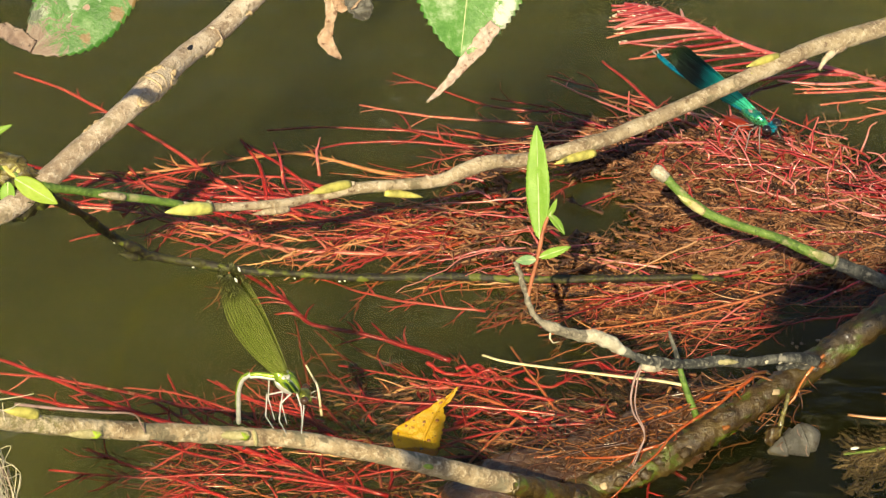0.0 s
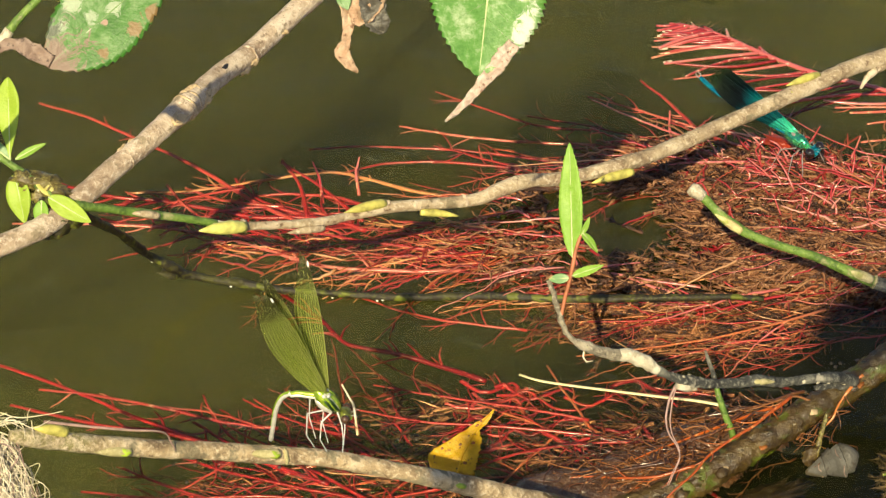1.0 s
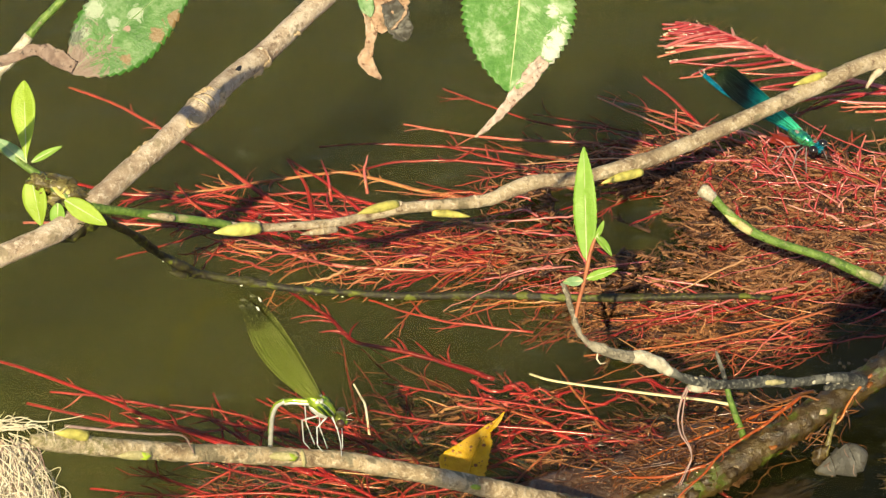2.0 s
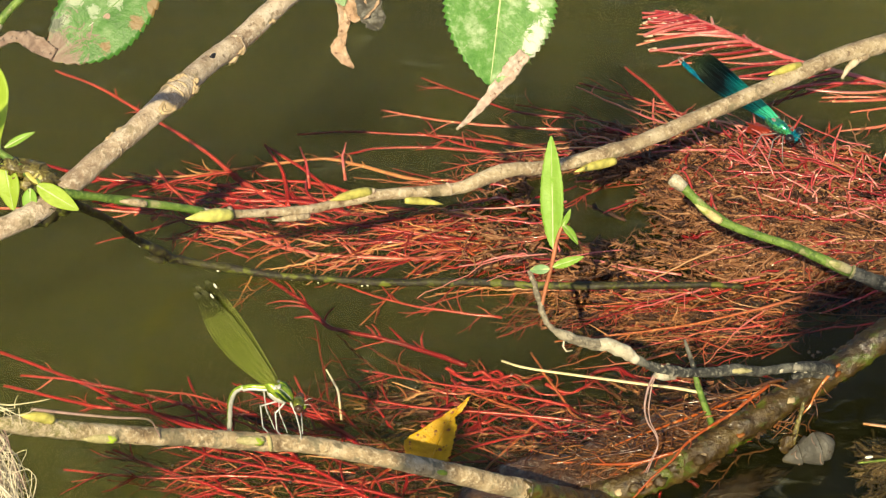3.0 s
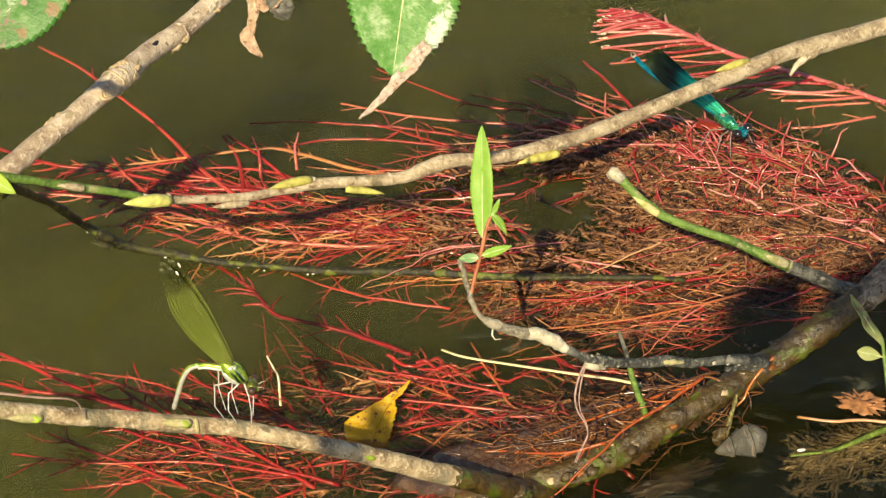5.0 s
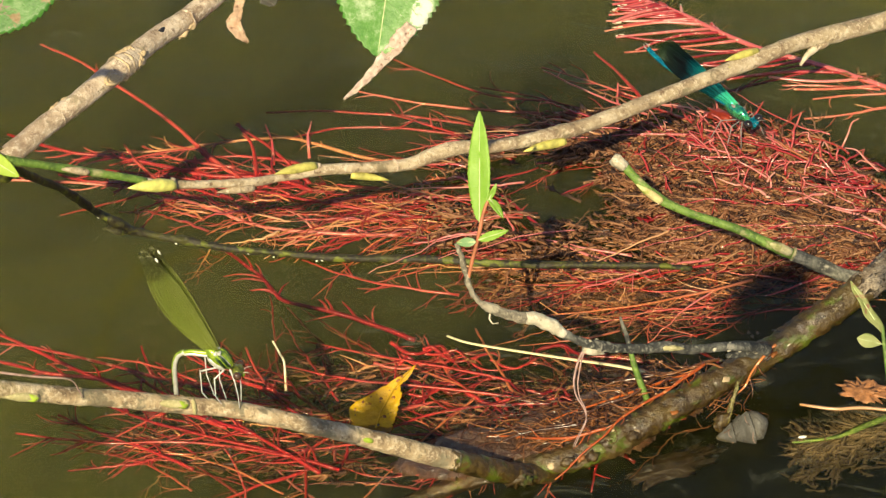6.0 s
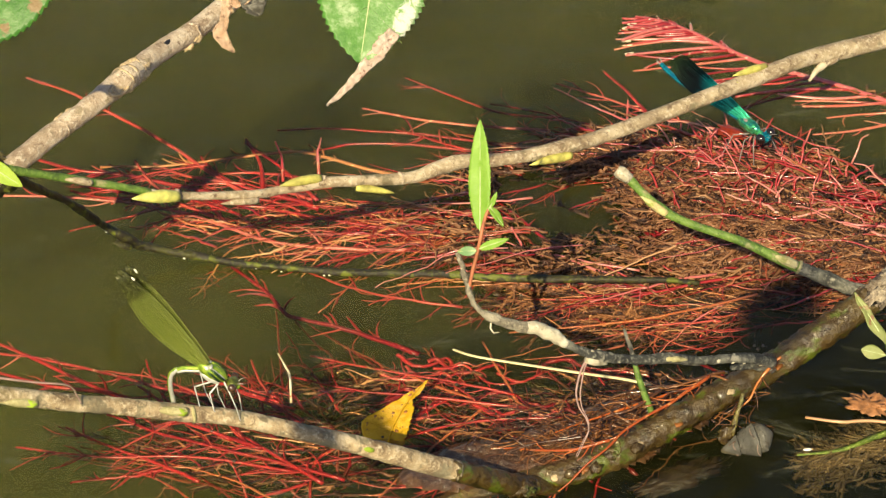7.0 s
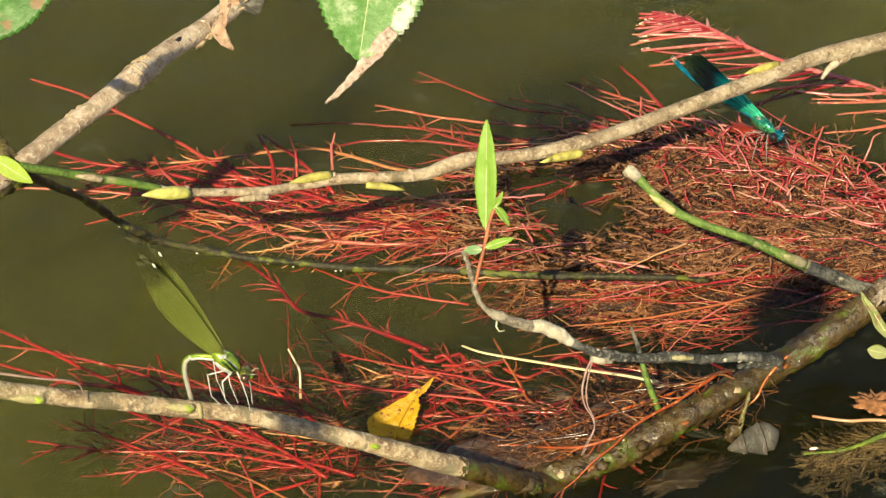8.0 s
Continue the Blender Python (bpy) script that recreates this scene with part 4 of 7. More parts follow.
def right_sprig():
    ob = thing("sprig", (161.2, -56.0, 18.0), "green sprig with a narrow leaf beside the log", "shoot")
    stem("stalk", [(163.5, -62.0, 6.0, 0.6), (161.2, -54.5, 21.6, 0.55), (159.6, -48.2, 29.6, 0.5), (159.1, -46.0, 32.5, 0.4)], BARK_GREEN, ob, sides=8)
    leaf(ob, (159.4, -47.2, 30.8), (150.8, -39.4, 41.2), 2.8, (0.5, -0.7, 0.5), LEAF_WILT, "narrow wilted leaf with a dull edge", wave=1.4, droop=0.06)
    leaf(ob, (159.3, -48.8, 29.0), (153.0, -48.4, 30.2), 3.6, (0, -0.7, 0.7), LEAF_WILT, "small round leaf", belly=0.6)


# ---- hanging leaves ----
HANG = Vector((50.3, -95.4, 150.3))
RIGHT, UP, BACK = Vector((0.998, 0.067, -0.012)), Vector((-0.033, 0.631, 0.775)), Vector((0.059, -0.773, 0.631))


def facing(base, dx, dy, lift=0.0):
    return Vector(base) + RIGHT * dx + UP * dy + BACK * lift


def crumple(points, widths, seed, amount=1.0, cols=13, per=12):
    """A crumpled dead strip along a line of points, as wide as given."""
    path = smooth_path([(*p, w) for p, w in zip(points, widths)], per)
    shape, grid = Shape(), []
    for i, row in enumerate(path):
        p, w = Vector(row[:3]), row[3]
        along = Vector(path[min(i + 1, len(path) - 1)][:3] - path[max(i - 1, 0)][:3]).normalized()
        side = along.cross(BACK).normalized()
        for j in range(cols):
            v = 2 * j / (cols - 1) - 1
            edge = 1 + 0.35 * noise.noise(Vector((i * 0.2, v * 2, seed))) + 0.2 * noise.noise(Vector((i * 0.7, v * 2, seed)))
            q = p + side * v * 0.5 * w * edge
            q += BACK * amount * (noise.noise(q * 0.45 + Vector((seed, 0, 0))) * 1.6 + noise.noise(q * 1.2 + Vector((seed, 3, 0))) * 0.5 + noise.noise(q * 2.6 + Vector((seed, 7, 0))) * 0.14 + 0.5 * w * 0.3 * v * v)
            grid.append(q)
    n = len(path)
    return shape.add(grid, [(i * cols + j, i * cols + j + 1, (i + 1) * cols + j + 1, (i + 1) * cols + j) for i in range(n - 1) for j in range(cols - 1)])


def hanging_leaf():
    ob = thing("hanging_leaf", facing(HANG, -4, 44), "hanging green willow leaf with pale mildew and a dead brown tip", "leaf")
    top, tip = facing(HANG, -1.0, 31, -2), facing(HANG, -5.6, -5.4, 0.6)
    place = frame_of(top, tip - top, BACK + RIGHT * 0.1)
    length = (tip - top).length
    spots = [(facing(HANG, x, y) * 0.001 - ob.location, r * 0.001) for x, y, r in ((4.4, 5.2, 2.6), (5.8, 8.0, 2.0), (2.8, 2.2, 2.2), (3.6, 11, 1.6))]
    part("blade", blade(length, 23, 0.9, 27, curl=0.10, fold=0.10, belly=0.54, cols=17, rows=170, seed=2).moved(place), mildew_leaf([(tuple(p), r) for p, r in spots]), ob, thick=0.25)
    part("midrib", rib(length, 0, 0.45, 0.1).moved(place), LEAF_RIB, ob)
    for k in range(6):
        for side in (-1, 1):
            s = 0.25 + 0.085 * k
            a = Vector((s * length, 0, 0.08))
            w = 9.5 * math.sin(math.pi * min(1, s ** 1.35))
            part("side_vein", tube([place @ (a + Vector((u * 6 + 2 * u * u, side * u * w, 0.10 * u * w - 0.10 * (u * w) ** 2 / 23.5))) for u in np.linspace(0, 0.86, 8)], np.linspace(0.11, 0.04, 8), 5), LEAF_OLD, ob)
    part("dead_tip", crumple([facing(HANG, 1.4, 1.2, 0.8), facing(HANG, -1.2, -2.2, 1.0), facing(HANG, -4.0, -5.6, 0.9), facing(HANG, -6.6, -8.6, 0.6), facing(HANG, -9.2, -11.4, 0.8), facing(HANG, -12.4, -14.2, 0.4)], (2.4, 3.3, 2.6, 1.9, 1.3, 0.4), 7, 0.9), LEAF_CREAM, ob, "shrivelled brown tip", thick=0.25)
    part("stalk", tube([top, facing(top, 0.6, 6, -0.5), facing(top, 2.0, 14, -1)], (0.7, 0.6, 0.6), 8), BARK_GREEN, ob)
    return ob


CURL = Vector((22.9, -123.3, 172.5))


def curled_leaf():
    ob = thing("curled_leaf", facing(CURL, -1, 22), "shrivelled brown and cream dead leaf with a hanging curl", "leaf")
    part("blade", crumple([facing(CURL, -1.0, 24), facing(CURL, 0.4, 17), facing(CURL, 0.8, 11), facing(CURL, 0.6, 7), facing(CURL, -1.0, 3.6)], (6, 11, 8.5, 7.0, 1.6), 11, 1.6, 11), LEAF_DEAD, ob, thick=0.25)
    part("hanging_curl", crumple([facing(CURL, -2.6, 9), facing(CURL, -2.2, 5), facing(CURL, -2.6, 1), facing(CURL, -3.4, -1.4), facing(CURL, -2.0, -3.8), facing(CURL, -0.6, -5.2)], (3.2, 2.4, 1.6, 2.8, 1.8, 0.5), 15, 0.8), LEAF_DEAD, ob, "twisted tip", thick=0.25)
    part("lobe", crumple([facing(CURL, 1.0, 9, 0.6), facing(CURL, 2.4, 6, 1.0), facing(CURL, 3.6, 3.4, 0.6), facing(CURL, 4.2, 2.0, 0)], (3.0, 4.4, 4.2, 1.4), 21, 1.4), LEAF_GREY, ob, "grey lobe", thick=0.25)
    part("green_rest", crumple([facing(CURL, -4.0, 12, 0.9), facing(CURL, -3.0, 8.4, 1.2), facing(CURL, -2.2, 6.4, 0.9)], (2.0, 2.8, 0.6), 25, 0.6), LEAF_DEEP, ob, "last green rest", thick=0.2)
    return ob


SHADE = Vector((-32.8, -108.8, 160.7))


def drooping_leaf():
    ob = thing("drooping_leaf", facing(SHADE, 22, 26), "drooping mottled green leaf with toothed edge and brown dead tip", "leaf")
    top, tip = facing(SHADE, 21.5, 21, -2), facing(SHADE, -7.0, -3.6, 0.5)
    place = frame_of(top, tip - top, BACK)
    length = (tip - top).length
    brown, rust, pale = (0.32, 0.22, 0.17), (0.30, 0.19, 0.07), (0.44, 0.54, 0.36)
    spots = [(tuple(facing(SHADE, x, y) * 0.001 - ob.location), r * 0.001, c) for x, y, r, c in ((-4.4, 4.0, 2.0, pale), (1.5, 6.2, 1.6, pale), (-2.2, 9.0, 2.2, pale), (6.0, 8.0, 1.8, pale), (-9.0, -3.6, 10.2, brown), (-6.2, 3.8, 2.6, (0.10, 0.13, 0.08)), (4.0, -1.4, 1.4, rust), (10.0, 3.4, 1.6, rust), (13.4, 6.8, 1.8, rust), (4.2, 5.0, 0.8, (0.50, 0.32, 0.25)))]
    part("blade", blade(length, 16.5, 0.6, 22, curl=0.14, fold=0.16, belly=0.64, cols=17, rows=170, seed=7).moved(place), mildew_leaf(spots, ((0.04, 0.17, 0.018), (0.085, 0.27, 0.035), (0.26, 0.42, 0.17))), ob, thick=0.25)
    part("midrib", rib(length, 0, 0.26, 0.08).moved(place), LEAF_OLD, ob)
    part("stalk", tube(smooth_path([top, facing(top, 3, 7, -1), facing(top, 4, 16, -2)]), 0.5, 7), BARK_GREEN, ob)
    part("dead_tip", crumple([facing(SHADE, -6.0, -2.6, 0.9), facing(SHADE, -10.4, -0.2, 0.9), facing(SHADE, -13.6, 1.0, 0.4), facing(SHADE, -18.5, -0.6, 0.2), facing(SHADE, -25.0, -2.6, 0)], (2.6, 3.4, 2.2, 1.9, 2.4), 35, 0.6), LEAF_DUSK, ob, "rolled dry brown tip", thick=0.25)
    return ob


def corner_twig():
    ob = thing("side_twig", (-130, -120, 86), "thin green-grey twig with a dry swollen base and a leaf", "twig")
    stem("green_bark", [(-58.5, -73, 139.3, 1), (-55.6, -70.6, 142, 0.9), (-52, -68, 144.9, 0.85), (-49.6, -66, 147.2, 0.8), (-44, -60, 158, 0.8), (-37, -56, 172, 0.8), (-5, -60, 198, 0.9), (25, -70, 206, 1), (52, -58, 205, 1.1), (90, -45, 200, 1.2)], BARK_GREEN, ob, sides=10)
    stem("dry_base", [(-131, -121, 85, 2), (-105, -103, 105, 1.7), (-69.6, -81.3, 129.9, 1.4), (-64.4, -77.7, 134, 1.25), (-61.4, -75.6, 136.3, 1.2), (-58, -72.6, 139.8, 1)], BARK_CREAM, ob, "dry swollen base", sides=12, rough=0.3)


BOUGH = [(-1500, -850, -45, 18.0), (-1380, -856, 330, 16.0), (-1160, -868, 590, 14.0), (-900, -880, 640, 12.0), (-520, -890, 620, 10.0), (-300, -896, 606, 9.0), (-120, -900, 600, 8.0), (60, -900, 596, 7.0)]


def shade_bough():
    """An added bough, out of view, that carries leaves shading perch, pool and log."""
    ob = thing("shade_bough", BOUGH[0][:3], "unseen willow bough added over the water to carry shading leaves", "branch")
    stem("bark", BOUGH, BARK, ob, sides=12)
    return ob


def shade_leaf(bough, shaded, length, width, heading, reach=640):
    """An added unseen leaf on the bough, between the sun and the shaded point."""
    centre = Vector(shaded) + to_sun * reach
    along = Vector((math.cos(radians(heading)), math.sin(radians(heading)), 0))
    along = (along - to_sun * along.dot(to_sun)).normalized()
    base, tip = centre - along * length / 2, centre + along * length / 2
    ob = new("leaf")
    ob.empty_display_size = 0.005
    ob.parent, ob.location = bough, base * 0.001 - bough.location
    leaf(ob, base, tip, width, to_sun, LEAF_OLD, serrate=0.5, teeth=26, name="blade", ribbed=False)
    hold = min((Vector(row[:3]) for row in smooth_path(BOUGH, 12)), key=lambda p: (p - base).length)
    part("stalk", tube(smooth_path([base, base * 0.66 + hold * 0.34 + Vector((0, 0, 8)), base * 0.3 + hold * 0.7 + Vector((0, 0, 6)), hold]), 0.5, 7), BARK_GREEN, ob)
    return ob


# ---- roots ----
def strand(shape, points, r0, r1, sides=5, per=4):
    path = smooth_path(points, per)
    return tube(path, np.linspace(r0, r1, len(path)), sides, shape)


def rootlets(shape, path, rnd, count, reach, radius, spread=(25, 60), lo=0.05, hi=0.95, rise=0.25, sides=4):
    """Side roots along a root, slanting towards its tip, curling a little: all in one shape, or in a list, a shape each."""
    path = np.asarray(path, float)
    for _ in range(count):
        i = int((lo + (hi - lo) * rnd.random()) * (len(path) - 2))
        p, h = path[i], path[i + 1] - path[i]
        h = h / (np.linalg.norm(h) + 1e-9)
        turn = radians(rnd.uniform(*spread)) * rnd.choice((-1, 1))
        d = np.array((h[0] * math.cos(turn) - h[1] * math.sin(turn), h[0] * math.sin(turn) + h[1] * math.cos(turn), h[2] + rnd.uniform(-rise, rise)))
        bend = np.array((-d[1], d[0], 0)) * rnd.uniform(-0.3, 0.3)
        size = reach * rnd.uniform(0.45, 1.3)
        r = radius * rnd.uniform(0.7, 1.2)
        one = Shape() if isinstance(shape, list) else shape
        strand(one, [p, p + d * size * 0.35, p + (d + bend * 0.5) * size * 0.7, p + (d + bend * 1.2) * size], r, r * 0.35, sides, 2)
        if isinstance(shape, list):
            shape.append(one)


def root(rows, width, material, label, count=8, reach=9.0, seed=0, spread=(25, 60), lo=0.05, hi=0.95, z=(-1.2, -1.6), rise=0.15, group="single roots", side_width=0.55):
    """One root through the given plan points, tip first, with its side roots."""
    rnd = random.Random(seed)
    n = len(rows)
    points = [(x, y, z[0] + (z[1] - z[0]) * i / (n - 1) + rnd.uniform(-0.5, 0.5)) for i, (x, y) in enumerate(rows)]
    ob = thing("root", points[-1], label, "root", group)
    path = smooth_path(points, 7)
    wobble = np.column_stack([[0.35 * noise.noise(Vector((seed, k * 0.3, a))) for k in range(len(path))] for a in (1, 5, 9)])
    path = path + wobble * (1, 1, 0.4)
    width *= 1.05
    part("main_root", tube(path, np.linspace(width * 0.3, width * 0.5, len(path)), 7, rough=0.15, seed=seed), material, ob)
    if count:
        side = []
        rootlets(side, path[::-1], rnd, count, reach, width * 0.5 * side_width, spread, 1 - hi, 1 - lo, rise, 5)
        for one in side:
            part("side_root", one, material, ob)
    return ob


SWAY, SWING = [], []


def single_roots():
    red, tan, pink = "long red willow root trailing under water", "tan willow root with short side roots", "pinkish red root with pale tips"
    rows = (
        ([(-106, 90), (-90, 84.5), (-76, 77.5), (-60, 69.5), (-47.6, 62), (-30, 50), (-17, 43)], 1.25, ROOT_RED, red, 3, 5),
        ([(-92, 61), (-73, 54), (-54, 52), (-30, 46), (-11, 45), (3, 40)], 1.5, ROOT_RED, red, 26, 9),
        ([(-66, 55), (-45, 57), (-28, 62), (-10, 66), (0, 64), (14, 59), (32, 54)], 1.15, ROOT_TAN, tan, 16, 6),
        ([(-17, 78), (-1, 80), (16, 79), (32, 78), (58, 73)], 0.9, ROOT_RED, red, 4, 6),
        ([(-25, 72), (-18, 58), (-15, 43)], 1.1, ROOT_RED, red, 2, 5),
        ([(-24, 71), (-11, 59), (2, 44)], 1.1, ROOT_RED, red, 3, 5),
        ([(-7, 66), (8, 72), (30, 72), (50, 69)], 1.0, ROOT_RED, red, 3, 6),
        ([(-98, 40), (-70, 40), (-47, 38), (-29, 32), (-10, 24), (11, 22), (30, 22)], 1.2, ROOT_PINK, pink, 26, 11),
        ([(-60, 46), (-38, 44), (-16, 40), (8, 34), (36, 30)], 1.0, ROOT_RED, red, 22, 10),
        ([(-112, -11), (-98, -17), (-85, -22), (-65, -31), (-49, -40), (-32, -48), (-18, -54), (-5, -59)], 1.15, ROOT_RED, red, 10, 8),
        ([(-83, -35), (-66, -40), (-55, -43), (-42, -44), (-20, -52)], 1.2, ROOT_RED, red, 8, 8),
        ([(-78, -30), (-62, -32), (-42, -37), (-28, -41), (-14, -43)], 1.0, ROOT_PINK, pink, 10, 7),
        ([(-18, 12), (-6, 1), (1, -8), (14, -12), (26, -16), (39, -22)], 1.7, ROOT_RED, "red root with a spray of short side roots", 13, 9),
        ([(138, 103), (150, 103), (167, 102)], 1.1, ROOT_PINK, pink, 4, 7),
        ([(146, 95), (156, 98), (168, 99)], 1.0, ROOT_PINK, pink, 3, 6),
        ([(143, 86), (154, 88), (168, 93)], 1.1, ROOT_PINK, pink, 3, 6),
        ([(80, 116), (89, 103), (97, 89)], 1.3, ROOT_PINK, pink, 2, 6),
        ([(65, 107), (80, 100), (96, 92), (109, 88)], 1.1, ROOT_PINK, pink, 6, 9),
        ([(18, 108), (33, 99), (49, 91), (65, 89)], 0.9, ROOT_RED, red, 4, 8),
        ([(8, 90), (24, 86), (44, 83), (66, 82)], 1.1, ROOT_PINK, pink, 5, 8),
        ([(47, 96), (62, 92), (80, 86), (100, 82)], 0.9, ROOT_RED, red, 6, 9),
        ([(-50, -58), (-37, -64), (-22, -70), (-11, -76)], 1.1, ROOT_RED, red, 7, 9),
        ([(-3, -58), (7, -65), (20, -74)], 1.3, ROOT_RED, red, 6, 9),
        ([(-60, -66), (-38, -68), (-12, -66), (14, -70)], 1.0, ROOT_RED, red, 14, 9),
        ([(-40, -52), (-20, -60), (4, -66), (26, -72)], 1.2, ROOT_RED, red, 14, 9),
        ([(-35, -40), (-24, -48), (-12, -56), (2, -62)], 1.3, ROOT_RED, red, 10, 9),
        ([(3, 10), (16, 4), (30, 0), (48, -2)], 0.9, ROOT_RED, red, 9, 9),
        ([(10, -24), (28, -28), (48, -32), (66, -36)], 0.9, ROOT_RED, red, 12, 10),
        ([(6, -34), (24, -38), (46, -40), (70, -42)], 1.0, ROOT_RED, red, 12, 10),
        ([(28, -62), (42, -52), (58, -46), (78, -44)], 1.0, ROOT_RED, red, 8, 9),
        ([(62, -12), (82, -8), (104, -2), (128, 8)], 0.9, ROOT_TAN, tan, 8, 9),
        ([(52, 12), (78, 16), (104, 22), (140, 30)], 0.9, ROOT_TAN, tan, 6, 8),
        ([(66, 2), (90, 4), (112, 12), (138, 20)], 0.9, ROOT_RED, red, 8, 9),
    )
    for n, (line, width, material, label, count, reach) in enumerate(rows):
        high = 1.5 if n in (30, 31, 32) else 0.0
        ob = root(line, width * (1.22 if n < 12 else 1.0), material, label, count, reach, seed=n + 1, z=(-2.4 + high, -1.7 + high))
        if n:
            SWAY.append((ob, 0.5 + 0.5 * (n % 3) * 0.6, n * 1.7))
        else:
            SWING.append(ob)
    rnd = random.Random(23)
    for n in range(62):
        if n < 30:
            x, y, turn, length = rnd.uniform(-34, 36), rnd.uniform(-78, -57), rnd.gauss(0.1, 0.38), rnd.uniform(16, 46)
        elif n >= 46:
            x, y, turn, length = rnd.uniform(-62, -8), rnd.uniform(38, 58), rnd.gauss(0.25, 0.4), rnd.uniform(18, 40)
        else:
            x, y, turn, length = rnd.uniform(-38, 12), rnd.uniform(-52, -34), rnd.gauss(0.55, 0.25), rnd.uniform(16, 34)
        d, side = np.array((-math.cos(turn), math.sin(turn))), np.array((math.sin(turn), math.cos(turn)))
        bow = rnd.uniform(-0.12, 0.12) * length
        line = [(x, y) + d * length * (0.5 - k / 3) + side * bow * (1 if k in (1, 2) else 0) for k in range(4)]
        deep = rnd.uniform(1.2, 4.2) if n < 30 else rnd.uniform(0, 2.0)
        ob = root(line, rnd.uniform(0.45, 0.85) if n < 30 else rnd.uniform(0.5, 1.05) if n < 46 else rnd.uniform(0.9, 1.5), rnd.choice((ROOT_RED, ROOT_PINK, ROOT_MIXED, ROOT_MIXED)) if n < 30 else ROOT_RED, rnd.choice((red, pink)), rnd.randint(2, 6), rnd.uniform(5, 9), seed=90 + n, z=(-1.6 - deep, -0.6 - deep))
        SWAY.append((ob, 0.4, n * 1.3))
    for n in range(16):
        x, y, length = rnd.uniform(34, 92), rnd.uniform(-50, -22), rnd.uniform(16, 34)
        phase, turn = rnd.uniform(0, 6), rnd.gauss(0.1, 0.35)
        line = [(x - length * (k / 6 - 0.5) * math.cos(turn) + 1.2 * math.sin(phase + k), y + length * (k / 6 - 0.5) * math.sin(turn) + 2.2 * math.sin(phase + 1.4 * k)) for k in range(7)][::-1]
        ob = root(line[::-1], rnd.uniform(0.9, 1.6), ROOT_RED, "wavy crimson root under the rippled water", rnd.randint(1, 4), 7, seed=200 + n, z=(-4.0, -3.2))
        SWAY.append((ob, 0.6, n * 0.9))
    for n, (x, y, h, lean) in enumerate(((6, -36, 7, -3), (118, 84, 9, -2), (128, 80, 7, 3), (140, 74, 8, 2), (148, 60, 8, -1), (-12, 60, 6, -2), (-2, 64, 5, 1), (88, 88, 6, 0), (62, 24, 6, -3))):
        ob = thing("rootlet", (x, y, -1), "thin pale root standing up out of the water", "root", "upright rootlets")
        part("main_root", tube(smooth_path([(x + 1.5, y - 8, -2), (x, y, 1), (x + lean * 0.4, y + 1, h * 0.5), (x + lean, y + 2, h)]), np.linspace(0.34 if n == 0 else 0.5, 0.2, 16), 6, rough=0.2), FIBRE if n == 0 else ROOT_PINK, ob)


def feather_root():
    """The broad feathery root tuft: a strong axis, pale blunt side roots close together."""
    rnd = random.Random(77)
    line = [(87, 141), (96, 139), (105, 134), (117, 125), (132, 116), (150, 109), (176, 95)]
    ob = thing("root_tuft", (150, 109, -1), "feathery tuft of pinkish red willow roots at the water surface", "root")
    points = [(x, y, 1.2 - 0.3 * i) for i, (x, y) in enumerate(line)]
    path = smooth_path(points, 10)
    part("main_root", tube(path, np.linspace(0.5, 1.1, len(path)), 8, rough=0.2), ROOT_PINK, ob)
    for i in range(2, len(path) - 3):
        for side in (-1, 1):
            if side == 1 and (i > 34 or rnd.random() < 0.72):
                continue
            if side == -1 and (i % 2 and i > 24 or rnd.random() < 0.18):
                continue
            p, h = path[i], path[i] - path[i + 1]
            h /= np.linalg.norm(h)
            turn = radians(rnd.uniform(30, 52) if i > 10 else rnd.uniform(16, 50)) * side * -1
            d = np.array((h[0] * math.cos(turn) - h[1] * math.sin(turn), h[0] * math.sin(turn) + h[1] * math.cos(turn), rnd.uniform(-0.07, 0.04)))
            size = (3.5 + 28 * min(1, i / 32)) * rnd.uniform(0.75, 1.15) * (1.0 if side == -1 else 0.2)
            bend = np.array((-d[1], d[0], 0)) * rnd.uniform(-0.2, 0.2)
            thick = rnd.uniform(0.42, 0.72)
            shape = strand(Shape(), [p, p + d * size * 0.4, p + (d + bend) * size * 0.75, p + (d + bend * 1.6) * size], thick, thick * 0.62, 6, 3)
            one = part("side_root", shape, rnd.choice((ROOT_PINK, ROOT_PINK, ROOT_RED)), ob)
            tip = p + (d + bend * 1.6) * size
            if i < 40 and rnd.random() < 0.5:
                part("root_tip", tube([tip - d * 2.0, tip - d * 0.8, tip + d * rnd.uniform(0.2, 1.0)], (thick * 0.66, thick * 0.64, 0.2), 6), FIBRE, one, "pale blunt tip")
    for k in range(2):
        spot = path[58 - 4 * k]
        clump = Shape()
        for _ in range(14):
            flake(clump, rnd, spot + (rnd.uniform(-4, 4), rnd.uniform(-2, 2), rnd.uniform(0, 1.2)), rnd.uniform(0, 6.28), rnd.uniform(2, 4), 4)
        part("silt_clump", clump, ROOT_BROWN, ob, "dark brown silt clump")
    fuzz = Shape()
    rootlets(fuzz, path, rnd, 90, 5, 0.13, (20, 110), 0.03, 0.75)
    part("dead_fibre", fuzz, ROOT_BROWN, ob, "fine brown fibres")
    return ob


